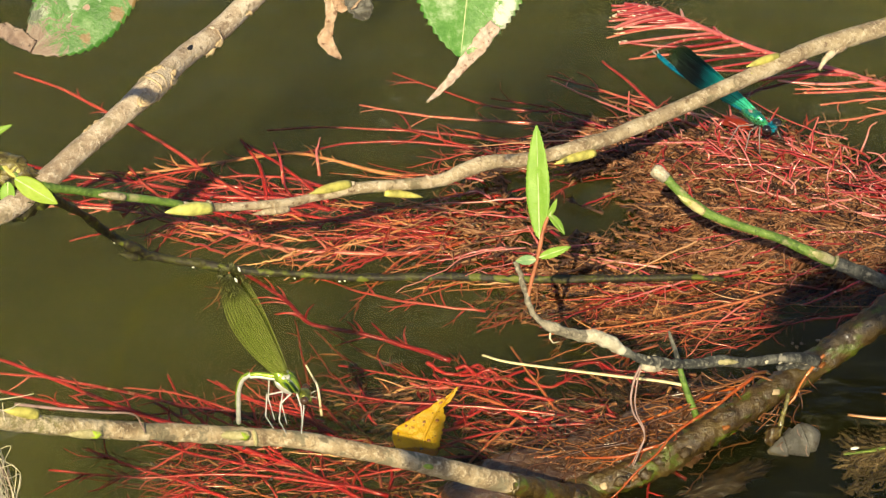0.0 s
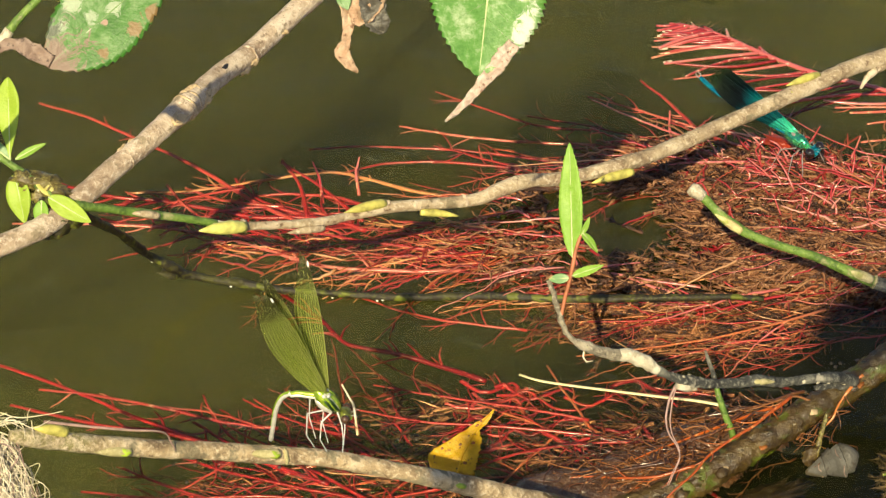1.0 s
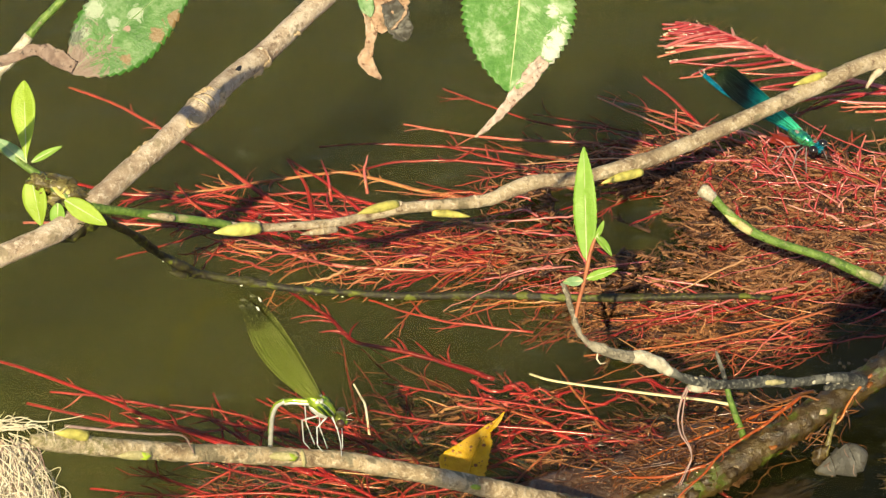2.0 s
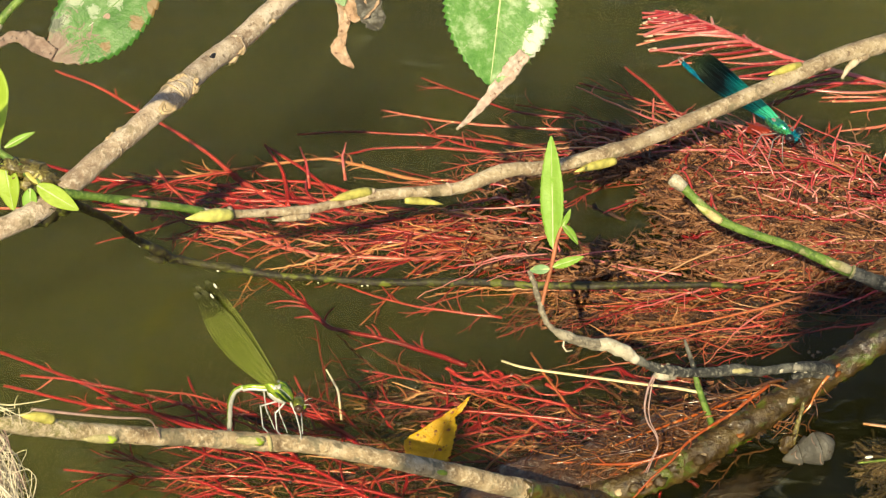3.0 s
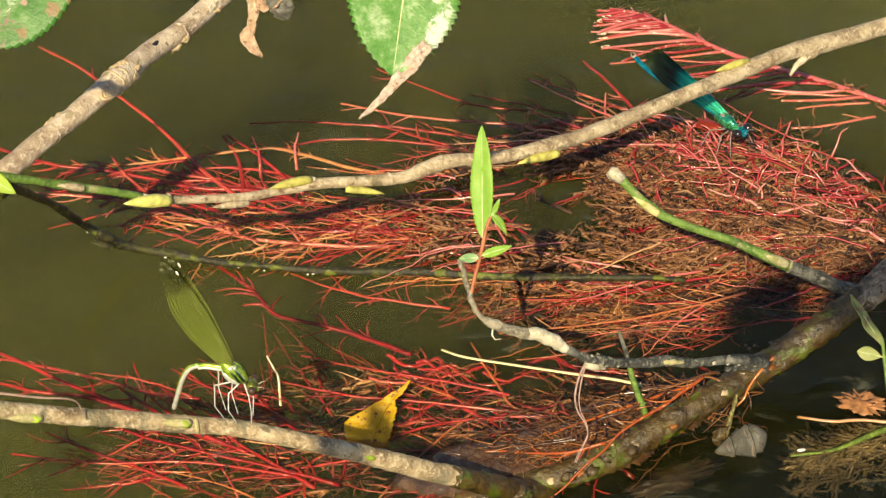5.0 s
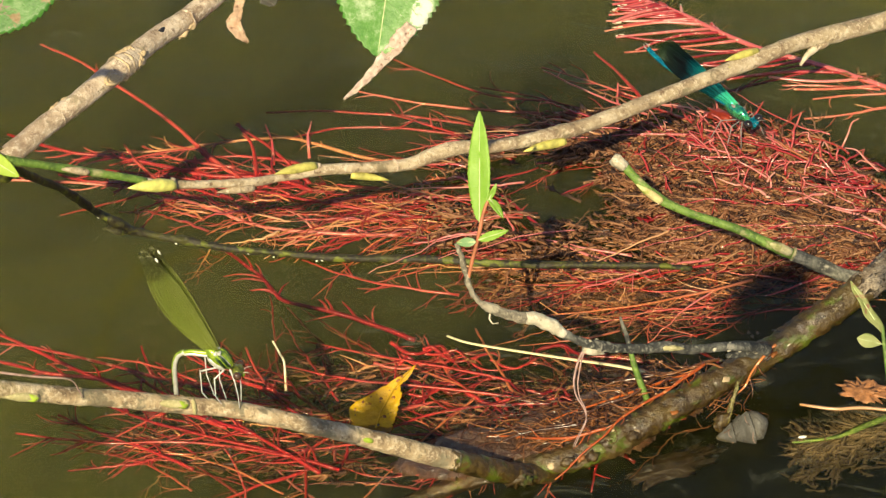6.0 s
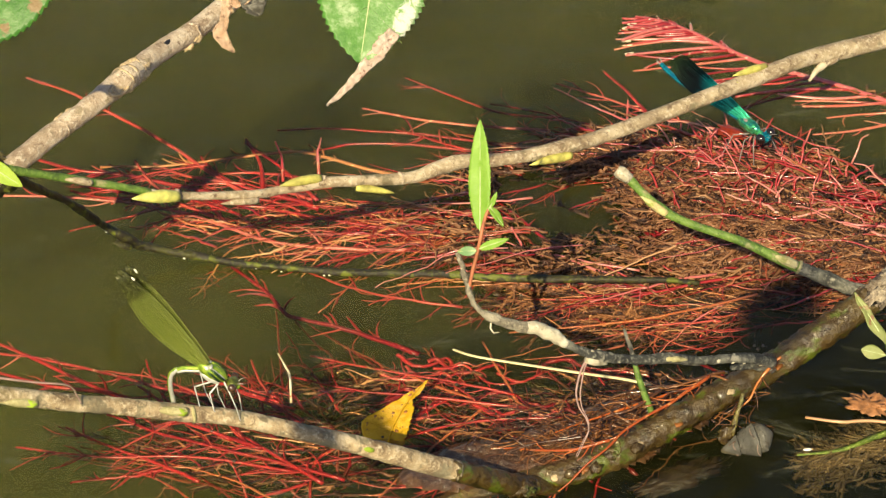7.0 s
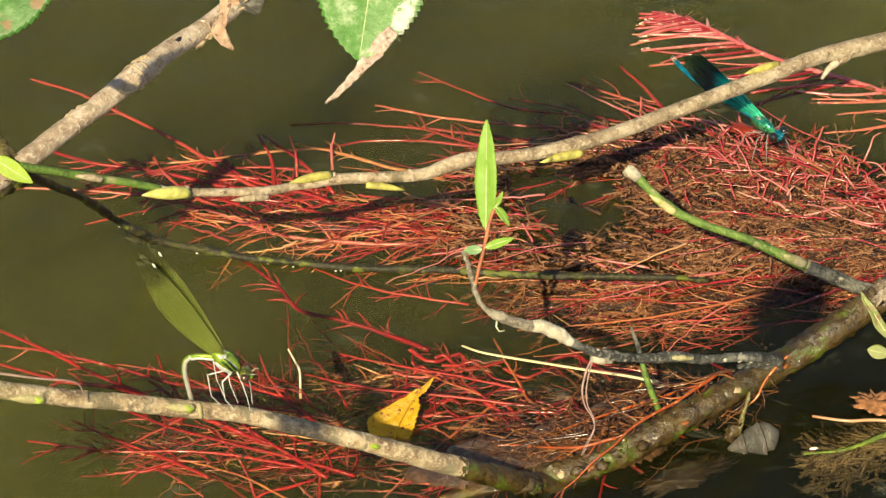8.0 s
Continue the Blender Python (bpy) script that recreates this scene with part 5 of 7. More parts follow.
def hole(x, y):
    """Share by which the mat is missing in a gap beside the dead twig and in the open channel below the sunk twig."""
    deep = 1.25 * math.exp(-((x - 70) / 18) ** 2 - ((y - 45) / 13) ** 2)
    channel = 1.2 * math.exp(-(max(0.0, abs(x - 30) - 24) / 12) ** 2 - ((y + 6) / 9.5) ** 2)
    # Thins the mat here to darken it where a shadow lies.
    thin = 0.55 * math.exp(-((x - 84) / 20) ** 2 - ((y - 32) / 20) ** 2)
    return min(0.95, deep + channel + thin)


def spans_hole(rnd, x, y, length):
    return any(rnd.random() < 0.8 * hole(x + length * u, y) for u in (0.3, 0.0, -0.3, -0.6))


def inside(x, y):
    """Density of the main root mat at a plan point, 0 to 1."""
    lobes = ((122, 40, 50, 38), (92, 50, 48, 34), (60, 44, 46, 26), (24, 42, 44, 20), (86, 6, 42, 19), (150, 26, 22, 22), (-20, 44, 40, 11), (62, 18, 40, 16))
    return (1 - hole(x, y)) * max(max(0.0, 1 - ((x - a) / c) ** 2 - ((y - b) / d) ** 2) for a, b, c, d in lobes)


def inside_low(x, y):
    lobes = ((76, -42, 40, 13), (40, -36, 36, 12), (98, -30, 22, 10), (10, -66, 44, 12), (50, -62, 30, 10), (-30, -60, 34, 10), (72, -52, 30, 12), (16, -44, 30, 9))
    pool = 0.9 * math.exp(-((x - 54) / 17) ** 2 - ((y + 37) / 8) ** 2)
    return (1 - pool) * max(max(0.0, 1 - ((x - a) / c) ** 2 - ((y - b) / d) ** 2) for a, b, c, d in lobes)


def beside_log(x, y):
    lobes = ((99, -43, 20, 7), (86, -54, 24, 9), (66, -62, 24, 9), (50, -70, 14, 7))
    return max(max(0.0, 1 - ((x - a) / c) ** 2 - ((y - b) / d) ** 2) for a, b, c, d in lobes)


def mat_strand(rnd, shape, x, y, z, length, width, count, reach, heading, curl=1.0):
    d = np.array((-math.cos(heading), math.sin(heading), 0))
    n = np.array((-d[1], d[0], 0))
    b1, b2 = curl * rnd.uniform(-0.26, 0.26), curl * rnd.uniform(-0.34, 0.34)
    dz = rnd.uniform(-1.6, 0.8)
    p = np.array((x, y, z))
    points = [p, p + d * length * 0.33 + n * b1 * length * 0.33 + (0, 0, 0.6), p + d * length * 0.66 + n * (b1 + b2) * length * 0.33 + (0, 0, dz * 0.5), p + d * length + n * (b1 + 2.2 * b2) * length * 0.33 + (0, 0, dz)]
    path = smooth_path(points, 5)
    phase = rnd.uniform(0, 99)
    path = path + np.array([[0.5 * noise.noise(Vector((phase, k * 0.55, 0))), 0.9 * noise.noise(Vector((phase, k * 0.55, 5))), 0.4 * noise.noise(Vector((phase, k * 0.55, 9)))] for k in range(len(path))])
    tube(path, np.linspace(width * 0.5, width * 0.22, len(path)), 5, shape)
    rootlets(shape, path, rnd, count, reach, width * 0.30, (20, 70), 0.1, 1.0, 0.3, 4)


def spike(shape, base, heading, across, width, length, drop):
    """A thin pointed flake of silt-coated root."""
    up = np.array((0, 0, 0.3 * width))
    side = across * width * 0.5
    shape.add([base - side, base + side, base + up, base + heading * length * 0.6 + side * 0.5 + (0, 0, drop * 0.4), base + heading * length + (0, 0, drop)], [(0, 2, 4), (2, 1, 3, 4), (1, 0, 4, 3)])


def flake(shape, rnd, p, a, size, count):
    """A ragged feathery tuft of rootlets with silt on them."""
    d = np.array((math.cos(a), math.sin(a), rnd.uniform(-0.15, 0.2)))
    spike(shape, p, d, np.array((-d[1], d[0], 0)), rnd.uniform(0.9, 1.7), size, rnd.uniform(-0.9, 0.5))
    for k in range(count):
        t = rnd.random() * 0.85
        b = a + rnd.choice((-1, 1)) * rnd.uniform(0.2, 1.1)
        h = np.array((math.cos(b), math.sin(b), rnd.uniform(-0.2, 0.35)))
        spike(shape, p + d * size * t, h, np.array((-h[1], h[0], 0)), rnd.uniform(0.6, 1.4), size * rnd.uniform(0.16, 0.36) * (1.1 - 0.5 * t), rnd.uniform(-0.4, 0.4))


def root_mats():
    """The tangled mats, in pieces that drift a little each."""
    rnd = random.Random(11)
    pieces = {}
    kinds = (("red", ROOT_RED), ("russet", ROOT_MIXED), ("brown", ROOT_BROWN), ("tan", ROOT_TAN))
    for zone, density, box, total in (("upper", inside, (-60, 175, 0, 92), 470), ("lower", inside_low, (-66, 130, -80, -14), 96)):
        made = 0
        while made < total:
            x, y = rnd.uniform(*box[:2]), rnd.uniform(*box[2:])
            f = density(x, y)
            thin = max(0.0, min(1.0, (x - 10) / 60)) if zone == "upper" else max(0.0, min(1.0, (x + 30) / 80))
            if rnd.random() > f ** 0.6 * (0.16 + 0.84 * thin):
                continue
            made += 1
            dense = f * (1.0 if zone == "upper" else 0.7)
            centre = max(0, min(1, (x - 30) / 90)) if zone == "upper" else max(0, min(1, (x - 20) / 70))
            pick = rnd.random()
            if zone == "lower":
                kind = 0 if pick < 0.40 else 1 if pick < 0.78 else 2 if pick < 0.92 else 3
            elif pick < 0.34 - 0.14 * centre:
                kind = 0
            elif pick < 0.56 - 0.06 * centre:
                kind = 1
            elif pick < 0.56 + 0.34 * centre:
                kind = 2
            else:
                kind = 3 if rnd.random() < 0.15 else 1 if rnd.random() < 0.5 else 0
            z = rnd.uniform(-3.5, 0.4) + dense * centre * rnd.uniform(0.0, 3.4) - (3.8 if zone == "lower" and x < 95 else 2.6 * (1 - thin) * rnd.random() + 5.0 * max(0.0, min(1.0, (24 - y) / 18)))
            heading = 0.004 * (y - 40) + rnd.gauss(-0.04, 0.32 + 0.30 * centre) if zone == "upper" else rnd.gauss(-0.02 if x > 20 else 0.25, 0.50)
            length = rnd.uniform(18, 50) * (1.1 if kind < 2 else 0.75) * (1 - 0.42 * centre if zone == "upper" else 0.85)
            if zone == "upper" and spans_hole(rnd, x, y, length):
                continue
            shape = pieces.setdefault((zone, kind), Shape())
            mat_strand(rnd, shape, x + length * 0.4, y, z, length, rnd.uniform(0.55, 1.25) * (0.75 if kind == 2 else 1) * (1.1 if zone == "lower" else 1), rnd.randint(3, 9), rnd.uniform(3.5, 8), heading, 2.0 if zone == "lower" else 1.0)
    for (zone, kind), shape in pieces.items():
        name, material = kinds[kind]
        ob = part("root_mat", shape, material)
        tagged(ob, f"{zone} tangled mat of {name} willow roots floating in the river", "root mat", kind="stuff")
        SWAY.append((ob, 0.35, kind * 2.1 + (zone == "lower")))
    over = {}
    made = 0
    while made < 60:
        x, y = rnd.uniform(40, 172), rnd.uniform(-8, 84)
        if inside(x, y) < rnd.random() * 0.6:
            continue
        length = rnd.uniform(16, 44)
        if spans_hole(rnd, x, y, length):
            continue
        made += 1
        shape = over.setdefault(made % 5 == 0, Shape())
        mat_strand(rnd, shape, x + length * 0.4, y, 1.2 - 4.6 * max(0.0, min(1.0, (24 - y) / 18)) + 3.0 * inside(x, y) + rnd.uniform(-0.8, 1.0), length, rnd.uniform(0.4, 0.95), rnd.randint(0, 4), rnd.uniform(3, 6), 0.004 * (y - 40) + rnd.gauss(-0.06, 0.34))
    for tan, shape in over.items():
        tagged(part("root_mat", shape, ROOT_TAN if tan else ROOT_PINK), "long %s root strands lying over the mat" % ("tan" if tan else "pinkish red"), "root mat", kind="stuff")
    short = {}
    made = 0
    while made < 300:
        x, y = rnd.uniform(30, 172), rnd.uniform(-14, 86)
        f = inside(x, y)
        if f * max(0.15, min(1, (x - 15) / 60)) < rnd.random() * 0.5:
            continue
        length = rnd.uniform(7, 20)
        if spans_hole(rnd, x, y, length):
            continue
        made += 1
        kind = rnd.choice((0, 0, 1, 2, 2, 2, 4, 4)) if y > 34 else rnd.choice((0, 2, 2, 4, 4, 4))
        sink = 5.2 * max(0.0, min(1.0, (24 - y) / 18))
        mat_strand(rnd, short.setdefault(kind, Shape()), x + length * 0.4, y, 1.0 - sink + 3.0 * f + rnd.uniform(-1.5, 1.2) + 1.7 * noise.noise(Vector((x * 0.1, y * 0.16, 8))), length, rnd.uniform(0.4, 0.85), rnd.randint(1, 5), rnd.uniform(2, 5), rnd.gauss(-0.1, 0.85))
    for kind, shape in short.items():
        tagged(part("root_mat", shape, (ROOT_RED, ROOT_PINK, ROOT_MIXED, ROOT_TAN, FUZZ)[kind]), "short %s root strands tangled on the mat" % ("red", "pinkish", "russet", "tan", "brown")[kind], "root mat", kind="stuff")
    feather = {}
    for n in range(70):
        x, y = rnd.uniform(-42, 52), rnd.uniform(15, 42)
        length = rnd.uniform(12, 26)
        mat_strand(rnd, feather.setdefault(n % 3, Shape()), x + length * 0.4, y, rnd.uniform(-3.4, -0.4), length, rnd.uniform(0.5, 1.0), rnd.randint(1, 4), rnd.uniform(3, 7), rnd.choice((rnd.gauss(-0.6, 0.3), rnd.gauss(0.15, 0.25))))
    for n, shape in feather.items():
        ob = tagged(part("root_mat", shape, (ROOT_TAN, ROOT_MIXED, ROOT_RED)[n]), "feathery %s side roots trailing in the water" % ("tan", "russet", "red")[n], "root mat", kind="stuff")
        SWAY.append((ob, 0.3, n * 1.9))
    gold = {}
    for n in range(52):
        x, y = rnd.uniform(30, 150), rnd.uniform(-22, 20)
        length = rnd.uniform(22, 55)
        if inside(x, y + 4) < 0.03 or spans_hole(rnd, x, y, length):
            continue
        mat_strand(rnd, gold.setdefault(n % 4, Shape()), x + length * 0.5, y, rnd.uniform(-2.6, 0.2), length, rnd.uniform(0.3, 0.6), rnd.randint(0, 5), rnd.uniform(4, 9), rnd.gauss(-0.15, 0.22))
    for n, shape in gold.items():
        ob = tagged(part("root_mat", shape, (ROOT_BROWN, ROOT_MIXED, ROOT_RED, ROOT_TAN)[n]), "long wet %s root strands at the rim of the mat" % ("brown", "russet", "red", "golden")[n], "root mat", kind="stuff")
        SWAY.append((ob, 0.3, n * 1.4))
    hair = Shape()
    for _ in range(120):
        x, y = rnd.uniform(96, 173), rnd.uniform(40, 86)
        f = inside(x, y)
        if f <= 0.02:
            continue
        p = np.array((x, y, 1.5 + 2.8 * f))
        d = np.array((rnd.gauss(-0.35, 0.5), rnd.gauss(0.1, 0.4), rnd.uniform(0.5, 1.1)))
        size = rnd.uniform(3, 8)
        strand(hair, [p, p + d * size * 0.5, p + d * size * 0.85 + (rnd.uniform(-1, 1), rnd.uniform(-1, 1), 0), p + d * size + (rnd.uniform(-2, 2), rnd.uniform(-2, 2), -0.6)], rnd.uniform(0.25, 0.42), 0.16, 5, 3)
    tagged(part("root_tips", hair, ROOT_PINK), "thin pinkish root tips standing up from the mat", "root mat", kind="stuff")
    tufts = {}
    made = 0
    while made < 3900:
        x, y = rnd.uniform(10, 174), rnd.uniform(-18, 86)
        f = inside(x, y)
        if rnd.random() < hole(x, y):
            continue
        if f * max(0, min(1, (x - 42) / 52)) * (0.50 + 1.1 * noise.noise(Vector((x * 0.07, y * 0.15, 5)))) < rnd.random() * 0.5:
            continue
        made += 1
        p = np.array((x, y, rnd.uniform(-1.6, 1.0) - 5.4 * max(0.0, min(1.0, (24 - y) / 18)) + 3.4 * f + 1.7 * noise.noise(Vector((x * 0.1, y * 0.16, 8)))))
        a = rnd.gauss(0, 0.5) + math.pi * (1 if rnd.random() < 0.8 else 0)
        flake(tufts.setdefault(made % 3 == 0, Shape()), rnd, p, a, rnd.choice((rnd.uniform(3.0, 8.0), rnd.uniform(6.0, 13.0))), rnd.randint(7, 12))
    made = 0
    while made < 430:
        x, y = rnd.uniform(-30, 128), rnd.uniform(-80, -14)
        if inside_low(x, y) < rnd.random() * 0.7:
            continue
        made += 1
        flake(tufts.setdefault(made % 2, Shape()), rnd, np.array((x, y, rnd.uniform(-6.0, -3.0))), rnd.gauss(0, 0.6) + math.pi, rnd.uniform(4, 11), rnd.randint(4, 8))
    for n, shape in tufts.items():
        tagged(part("root_fuzz", shape, SILT if n else FUZZ), "fine silt-coated brown rootlets on the root mat", "root mat", kind="stuff")


def silt_beds():
    """Brown silt caught in the mats: ragged, holed and lumpy."""
    for label, density, box, top, gate in (("brown silt and algae caught in the root mat", inside, (-20, 176, -20, 88), 0.6, 0.30), ("dark brown silt between the lower roots", inside_low, (-50, 128, -78, -16), -5.4, 0.42), ("wet brown mud and rootlets heaped along the log", beside_log, (22, 134, -86, -22), 2.0, 0.30)):
        step = 0.85
        nx, ny = int((box[1] - box[0]) / step), int((box[3] - box[2]) / step)
        shape, index = Shape(), {}
        points, keep = [], []
        for j in range(ny + 1):
            for i in range(nx + 1):
                x, y = box[0] + i * step, box[2] + j * step
                f = density(x, y)
                ragged = noise.fractal(Vector((x * 0.05, y * 0.11, 2)), 0.9, 2.0, 5) * 0.55
                fade = 1.0 if density is beside_log else max(0.0, min(1.0, (x - (42 if top > 0 else 10)) / 62))
                fine = noise.fractal(Vector((x * 0.16, y * 0.30, 7)), 0.8, 2.1, 5)
                keep.append(f * (0.35 + 0.65 * fade) - (0.5 * hole(x, y) if density is inside else 0.0) + 0.5 * ragged + 0.16 * fine > gate and fade > 0.12)
                points.append((x, y, -4.4 - (4.6 * max(0.0, min(1.0, (24 - y) / 18)) if density is inside else 0.0) + (top + 4.0) * min(1, 1.5 * f) * (0.45 + 0.55 * fade) + 1.1 * fine + 0.7 * noise.noise(Vector((x * 0.5, y * 0.8, 1)))))
        faces = []
        for j in range(ny):
            for i in range(nx):
                q = (j * (nx + 1) + i, j * (nx + 1) + i + 1, (j + 1) * (nx + 1) + i + 1, (j + 1) * (nx + 1) + i)
                if sum(keep[k] for k in q) >= 3:
                    faces.append(q)
        used = sorted({k for q in faces for k in q})
        index = {k: n for n, k in enumerate(used)}
        shape.add([points[k] for k in used], [tuple(index[k] for k in q) for q in faces])
        tagged(part("silt", shape, WET_SILT if density is beside_log else SILT), label, "silt", kind="stuff")


def log_roots():
    """Wet orange roots that lie along the log."""
    rnd = random.Random(5)
    lines = (
        [(134, -36, 16), (130, -40, 13.5), (127, -42.5, 9), (124, -45, 5)],
        [(116, -42, 13.5), (108, -49, 11.5), (98, -57, 9.5), (90, -66, 7), (80, -74, 1)],
        [(112, -38, 6), (100, -44, 5.5), (88, -50, 4.5), (76, -55, 2.5)],
        [(120, -35, 9), (108, -40, 8), (98, -42, 7), (88, -44, 5)],
        [(92, -62, 8), (80, -63, 4.5), (70, -61, 2.5), (58, -60, 1)],
        [(86, -58, 5.4), (74, -60, 4.0), (62, -64, 1.4)],
        [(104, -45, 10.5), (94, -52, 8.0), (84, -56, 5), (72, -58, 2.6)],
    )
    walk_on = smooth_path(LOG, 6)
    for n in range(11):
        i = rnd.randint(14, 52)
        x, y, z, r = walk_on[i]
        start = np.array((x - rnd.uniform(0, 4), y + r * rnd.uniform(0.2, 1.0), z + r * rnd.uniform(0.2, 0.8)))
        back = np.array((-rnd.uniform(0.7, 1.0), rnd.uniform(-0.6, 0.15), -0.12))
        size = rnd.uniform(12, 26)
        lines += ([tuple(start + back * size * u + (rnd.uniform(-1.8, 1.8), rnd.uniform(-2.4, 2.4), rnd.uniform(-0.6, 0.6))) for u in (0, 0.2, 0.4, 0.6, 0.8, 1.0)],)
    for n, line in enumerate(lines):
        ob = thing("wet_root", line[0], "wet orange-brown root clinging along the log", "root", "roots on the log")
        path = smooth_path(line, 7)
        path = path + np.array([[1.1 * noise.noise(Vector((n, k * 0.16, a))) for a in (1, 4, 8)] for k in range(len(path))]) * (1, 1.3, 0.6)
        part("main_root", tube(path, np.linspace(0.48, 0.2, len(path)) * (1.0 if n < 7 else 0.7), 7, rough=0.35, seed=n), ROOT_ORANGE if n in (0, 1, 2, 4) or n == 8 else ROOT_WET, ob)
        side = []
        rootlets(side, path, rnd, 9, 6, 0.26, (20, 80), rise=0.5)
        for one in side:
            part("side_root", one, ROOT_ORANGE if n in (1, 4) else ROOT_WET, ob)
    heap = Shape()
    for _ in range(240):
        s = rnd.random()
        x, y = 62 + 62 * s + rnd.uniform(-6, 6), -60 + 24 * s + rnd.uniform(-7, 8)
        a = rnd.uniform(-0.5, 1.2) + math.pi * rnd.choice((0, 1))
        d = np.array((math.cos(a), math.sin(a), rnd.uniform(-0.25, 0.3)))
        size = rnd.uniform(4, 13)
        p = np.array((x, y, rnd.uniform(-1, 4.5)))
        strand(heap, [p, p + d * size * 0.4 + (0, 0, rnd.uniform(0, 1)), p + d * size * 0.75 + (rnd.uniform(-2.5, 2.5), rnd.uniform(-2.5, 2.5), rnd.uniform(-1, 1)), p + d * size + (rnd.uniform(-4, 4), rnd.uniform(-4, 4), rnd.uniform(-1.5, 1))], rnd.uniform(0.13, 0.28), 0.07, 5, 3)
    tagged(part("wet_rootlets", heap, ROOT_WET), "heap of wet brown rootlets beside the log", "root mat", kind="stuff")


def pale_roots():
    """The bleached root wad at the broken end of the perch twig."""
    rnd = random.Random(9)
    ob = thing("root_wad", (-53, -138, 83), "bleached cream root wad hanging at the broken twig end", "root")
    for k in range(230):
        a = np.array((-58 + rnd.uniform(-6, 4), -138 + rnd.uniform(-2, 2), 83 + rnd.uniform(-2, 1)))
        b = np.array((-49 + rnd.uniform(-14, 5), -146 + rnd.uniform(-8, 5), 62 + rnd.uniform(-8, 6)))
        bow = np.array((rnd.uniform(-1, 4), rnd.uniform(-4, 1), rnd.uniform(0, 5)))
        wild = lambda: np.array([rnd.gauss(0, 1.7) for _ in range(3)])
        line = [a] + [a + (b - a) * u + bow * math.sin(u * math.pi) + wild() for u in (0.2, 0.4, 0.6, 0.8)] + [b]
        part("hanging_root", strand(Shape(), line, rnd.uniform(0.30, 0.42) if k % 40 == 0 else rnd.uniform(0.06, 0.17), 0.05, 5, 4), PURPLE if k % 9 == 4 else FIBRE, ob)
    for k in range(16):
        p = np.array((-66.0, -137.0, 87.0 + rnd.uniform(-1.5, 2.0)))
        q = np.array((-46 + rnd.uniform(-11, 4), -134 + rnd.uniform(-1, 2), 84.5 + rnd.uniform(-1.2, 1.2)))
        line = [p + (q - p) * u + np.array([rnd.gauss(0, 0.5) for _ in range(3)]) for u in np.linspace(0, 1, 7)]
        part("side_root", strand(Shape(), line, rnd.uniform(0.12, 0.26), 0.08, 5, 4), FIBRE, ob)
    whisk = []
    rootlets(whisk, np.linspace((-62, -136, 86.4), (-46, -134, 84.6), 20), rnd, 16, 4, 0.12, (40, 110), rise=0.8)
    for one in whisk:
        part("fine_root", one, FIBRE, ob)
    tail = smooth_path([(-46, -134.2, 84.6), (-38, -131, 80.6), (-30, -128, 77.0), (-24, -124, 73.0), (-22.6, -123, 69), (-22, -122.6, 66.4)])
    part("tendril", tube(tail, np.linspace(0.34, 0.12, len(tail)), 6), PURPLE, ob, "thin purple-grey tendril")


# ---- small floating things ----
def yellow_leaf():
    ob = thing("yellow_leaf", (32.7, -50.0, 0.0), "yellow autumn leaf with brown spots and a ragged edge, floating upright", "leaf")
    shape = Shape()
    rows = smooth_path([(-61.5, 26.0, 35.6), (-58.9, 25.0, 36.1), (-57.2, 24.4, 36.5), (-55.5, 24.6, 36.9), (-53.8, 27.0, 37.2), (-52.2, 29.5, 37.6), (-50.6, 32.0, 37.0), (-49.2, 34.2, 37.4), (-48.2, 35.8, 38.6), (-46.8, 38.2, 39.7), (-45.3, 40.2, 40.7)], 7)
    cols, grid = 17, []
    for i, (y, x0, x1) in enumerate(rows):
        for j in range(cols):
            u = j / (cols - 1)
            ragged = 0.5 * noise.noise(Vector((i * 0.42, 4, 1))) + 0.25 * noise.noise(Vector((i * 1.1, 8, 1)))
            x = x0 + (x1 - x0) * u + ragged * u ** 3 - 0.5 * ragged * (1 - u) ** 4
            crease = 0.9 * abs(u - 0.55 + 0.02 * (y + 52)) * (x1 - x0) / 12
            grid.append((x, y, 0.58 * y + 34.2 + crease + 0.9 * noise.noise(Vector((x * 0.22, y * 0.25, 3))) + 0.25 * noise.noise(Vector((x * 0.8, y * 0.8, 3)))))
    n = len(rows)
    shape.add(grid, [(i * cols + j, i * cols + j + 1, (i + 1) * cols + j + 1, (i + 1) * cols + j) for i in range(n - 1) for j in range(cols - 1)])
    blade_ = part("blade", shape, LEAF_YELLOW, ob, thick=0.2)
    part("midrib", tube([(31.6, -60.4, -0.2), (32.6, -56.4, 2.1), (34.6, -52.4, 4.4), (37.2, -48.6, 6.6), (40.2, -45.4, 8.4)], (0.24, 0.24, 0.2, 0.14, 0.08), 6), LEAF_YELLOW, ob)
    rnd = random.Random(8)
    for _ in range(18):
        y, u = rnd.uniform(-59, -47.5), rnd.uniform(0.12, 0.9)
        i = int(np.argmin(np.abs(rows[:, 0] - y)))
        p = Vector(grid[i * cols + int(u * (cols - 1))])
        size = rnd.choice((0.2, 0.25, 0.3, 0.5))
        part("spot", ball(p + Vector((0, -0.05, 0.1)), ((size, 0, 0.05), (0, size * 0.7, size * 0.4), (0, -0.06, 0.1)), rings=5, sides=8, lump=0.5, seed=_), BUD_RUST, ob, "rusty brown spot")
    return ob


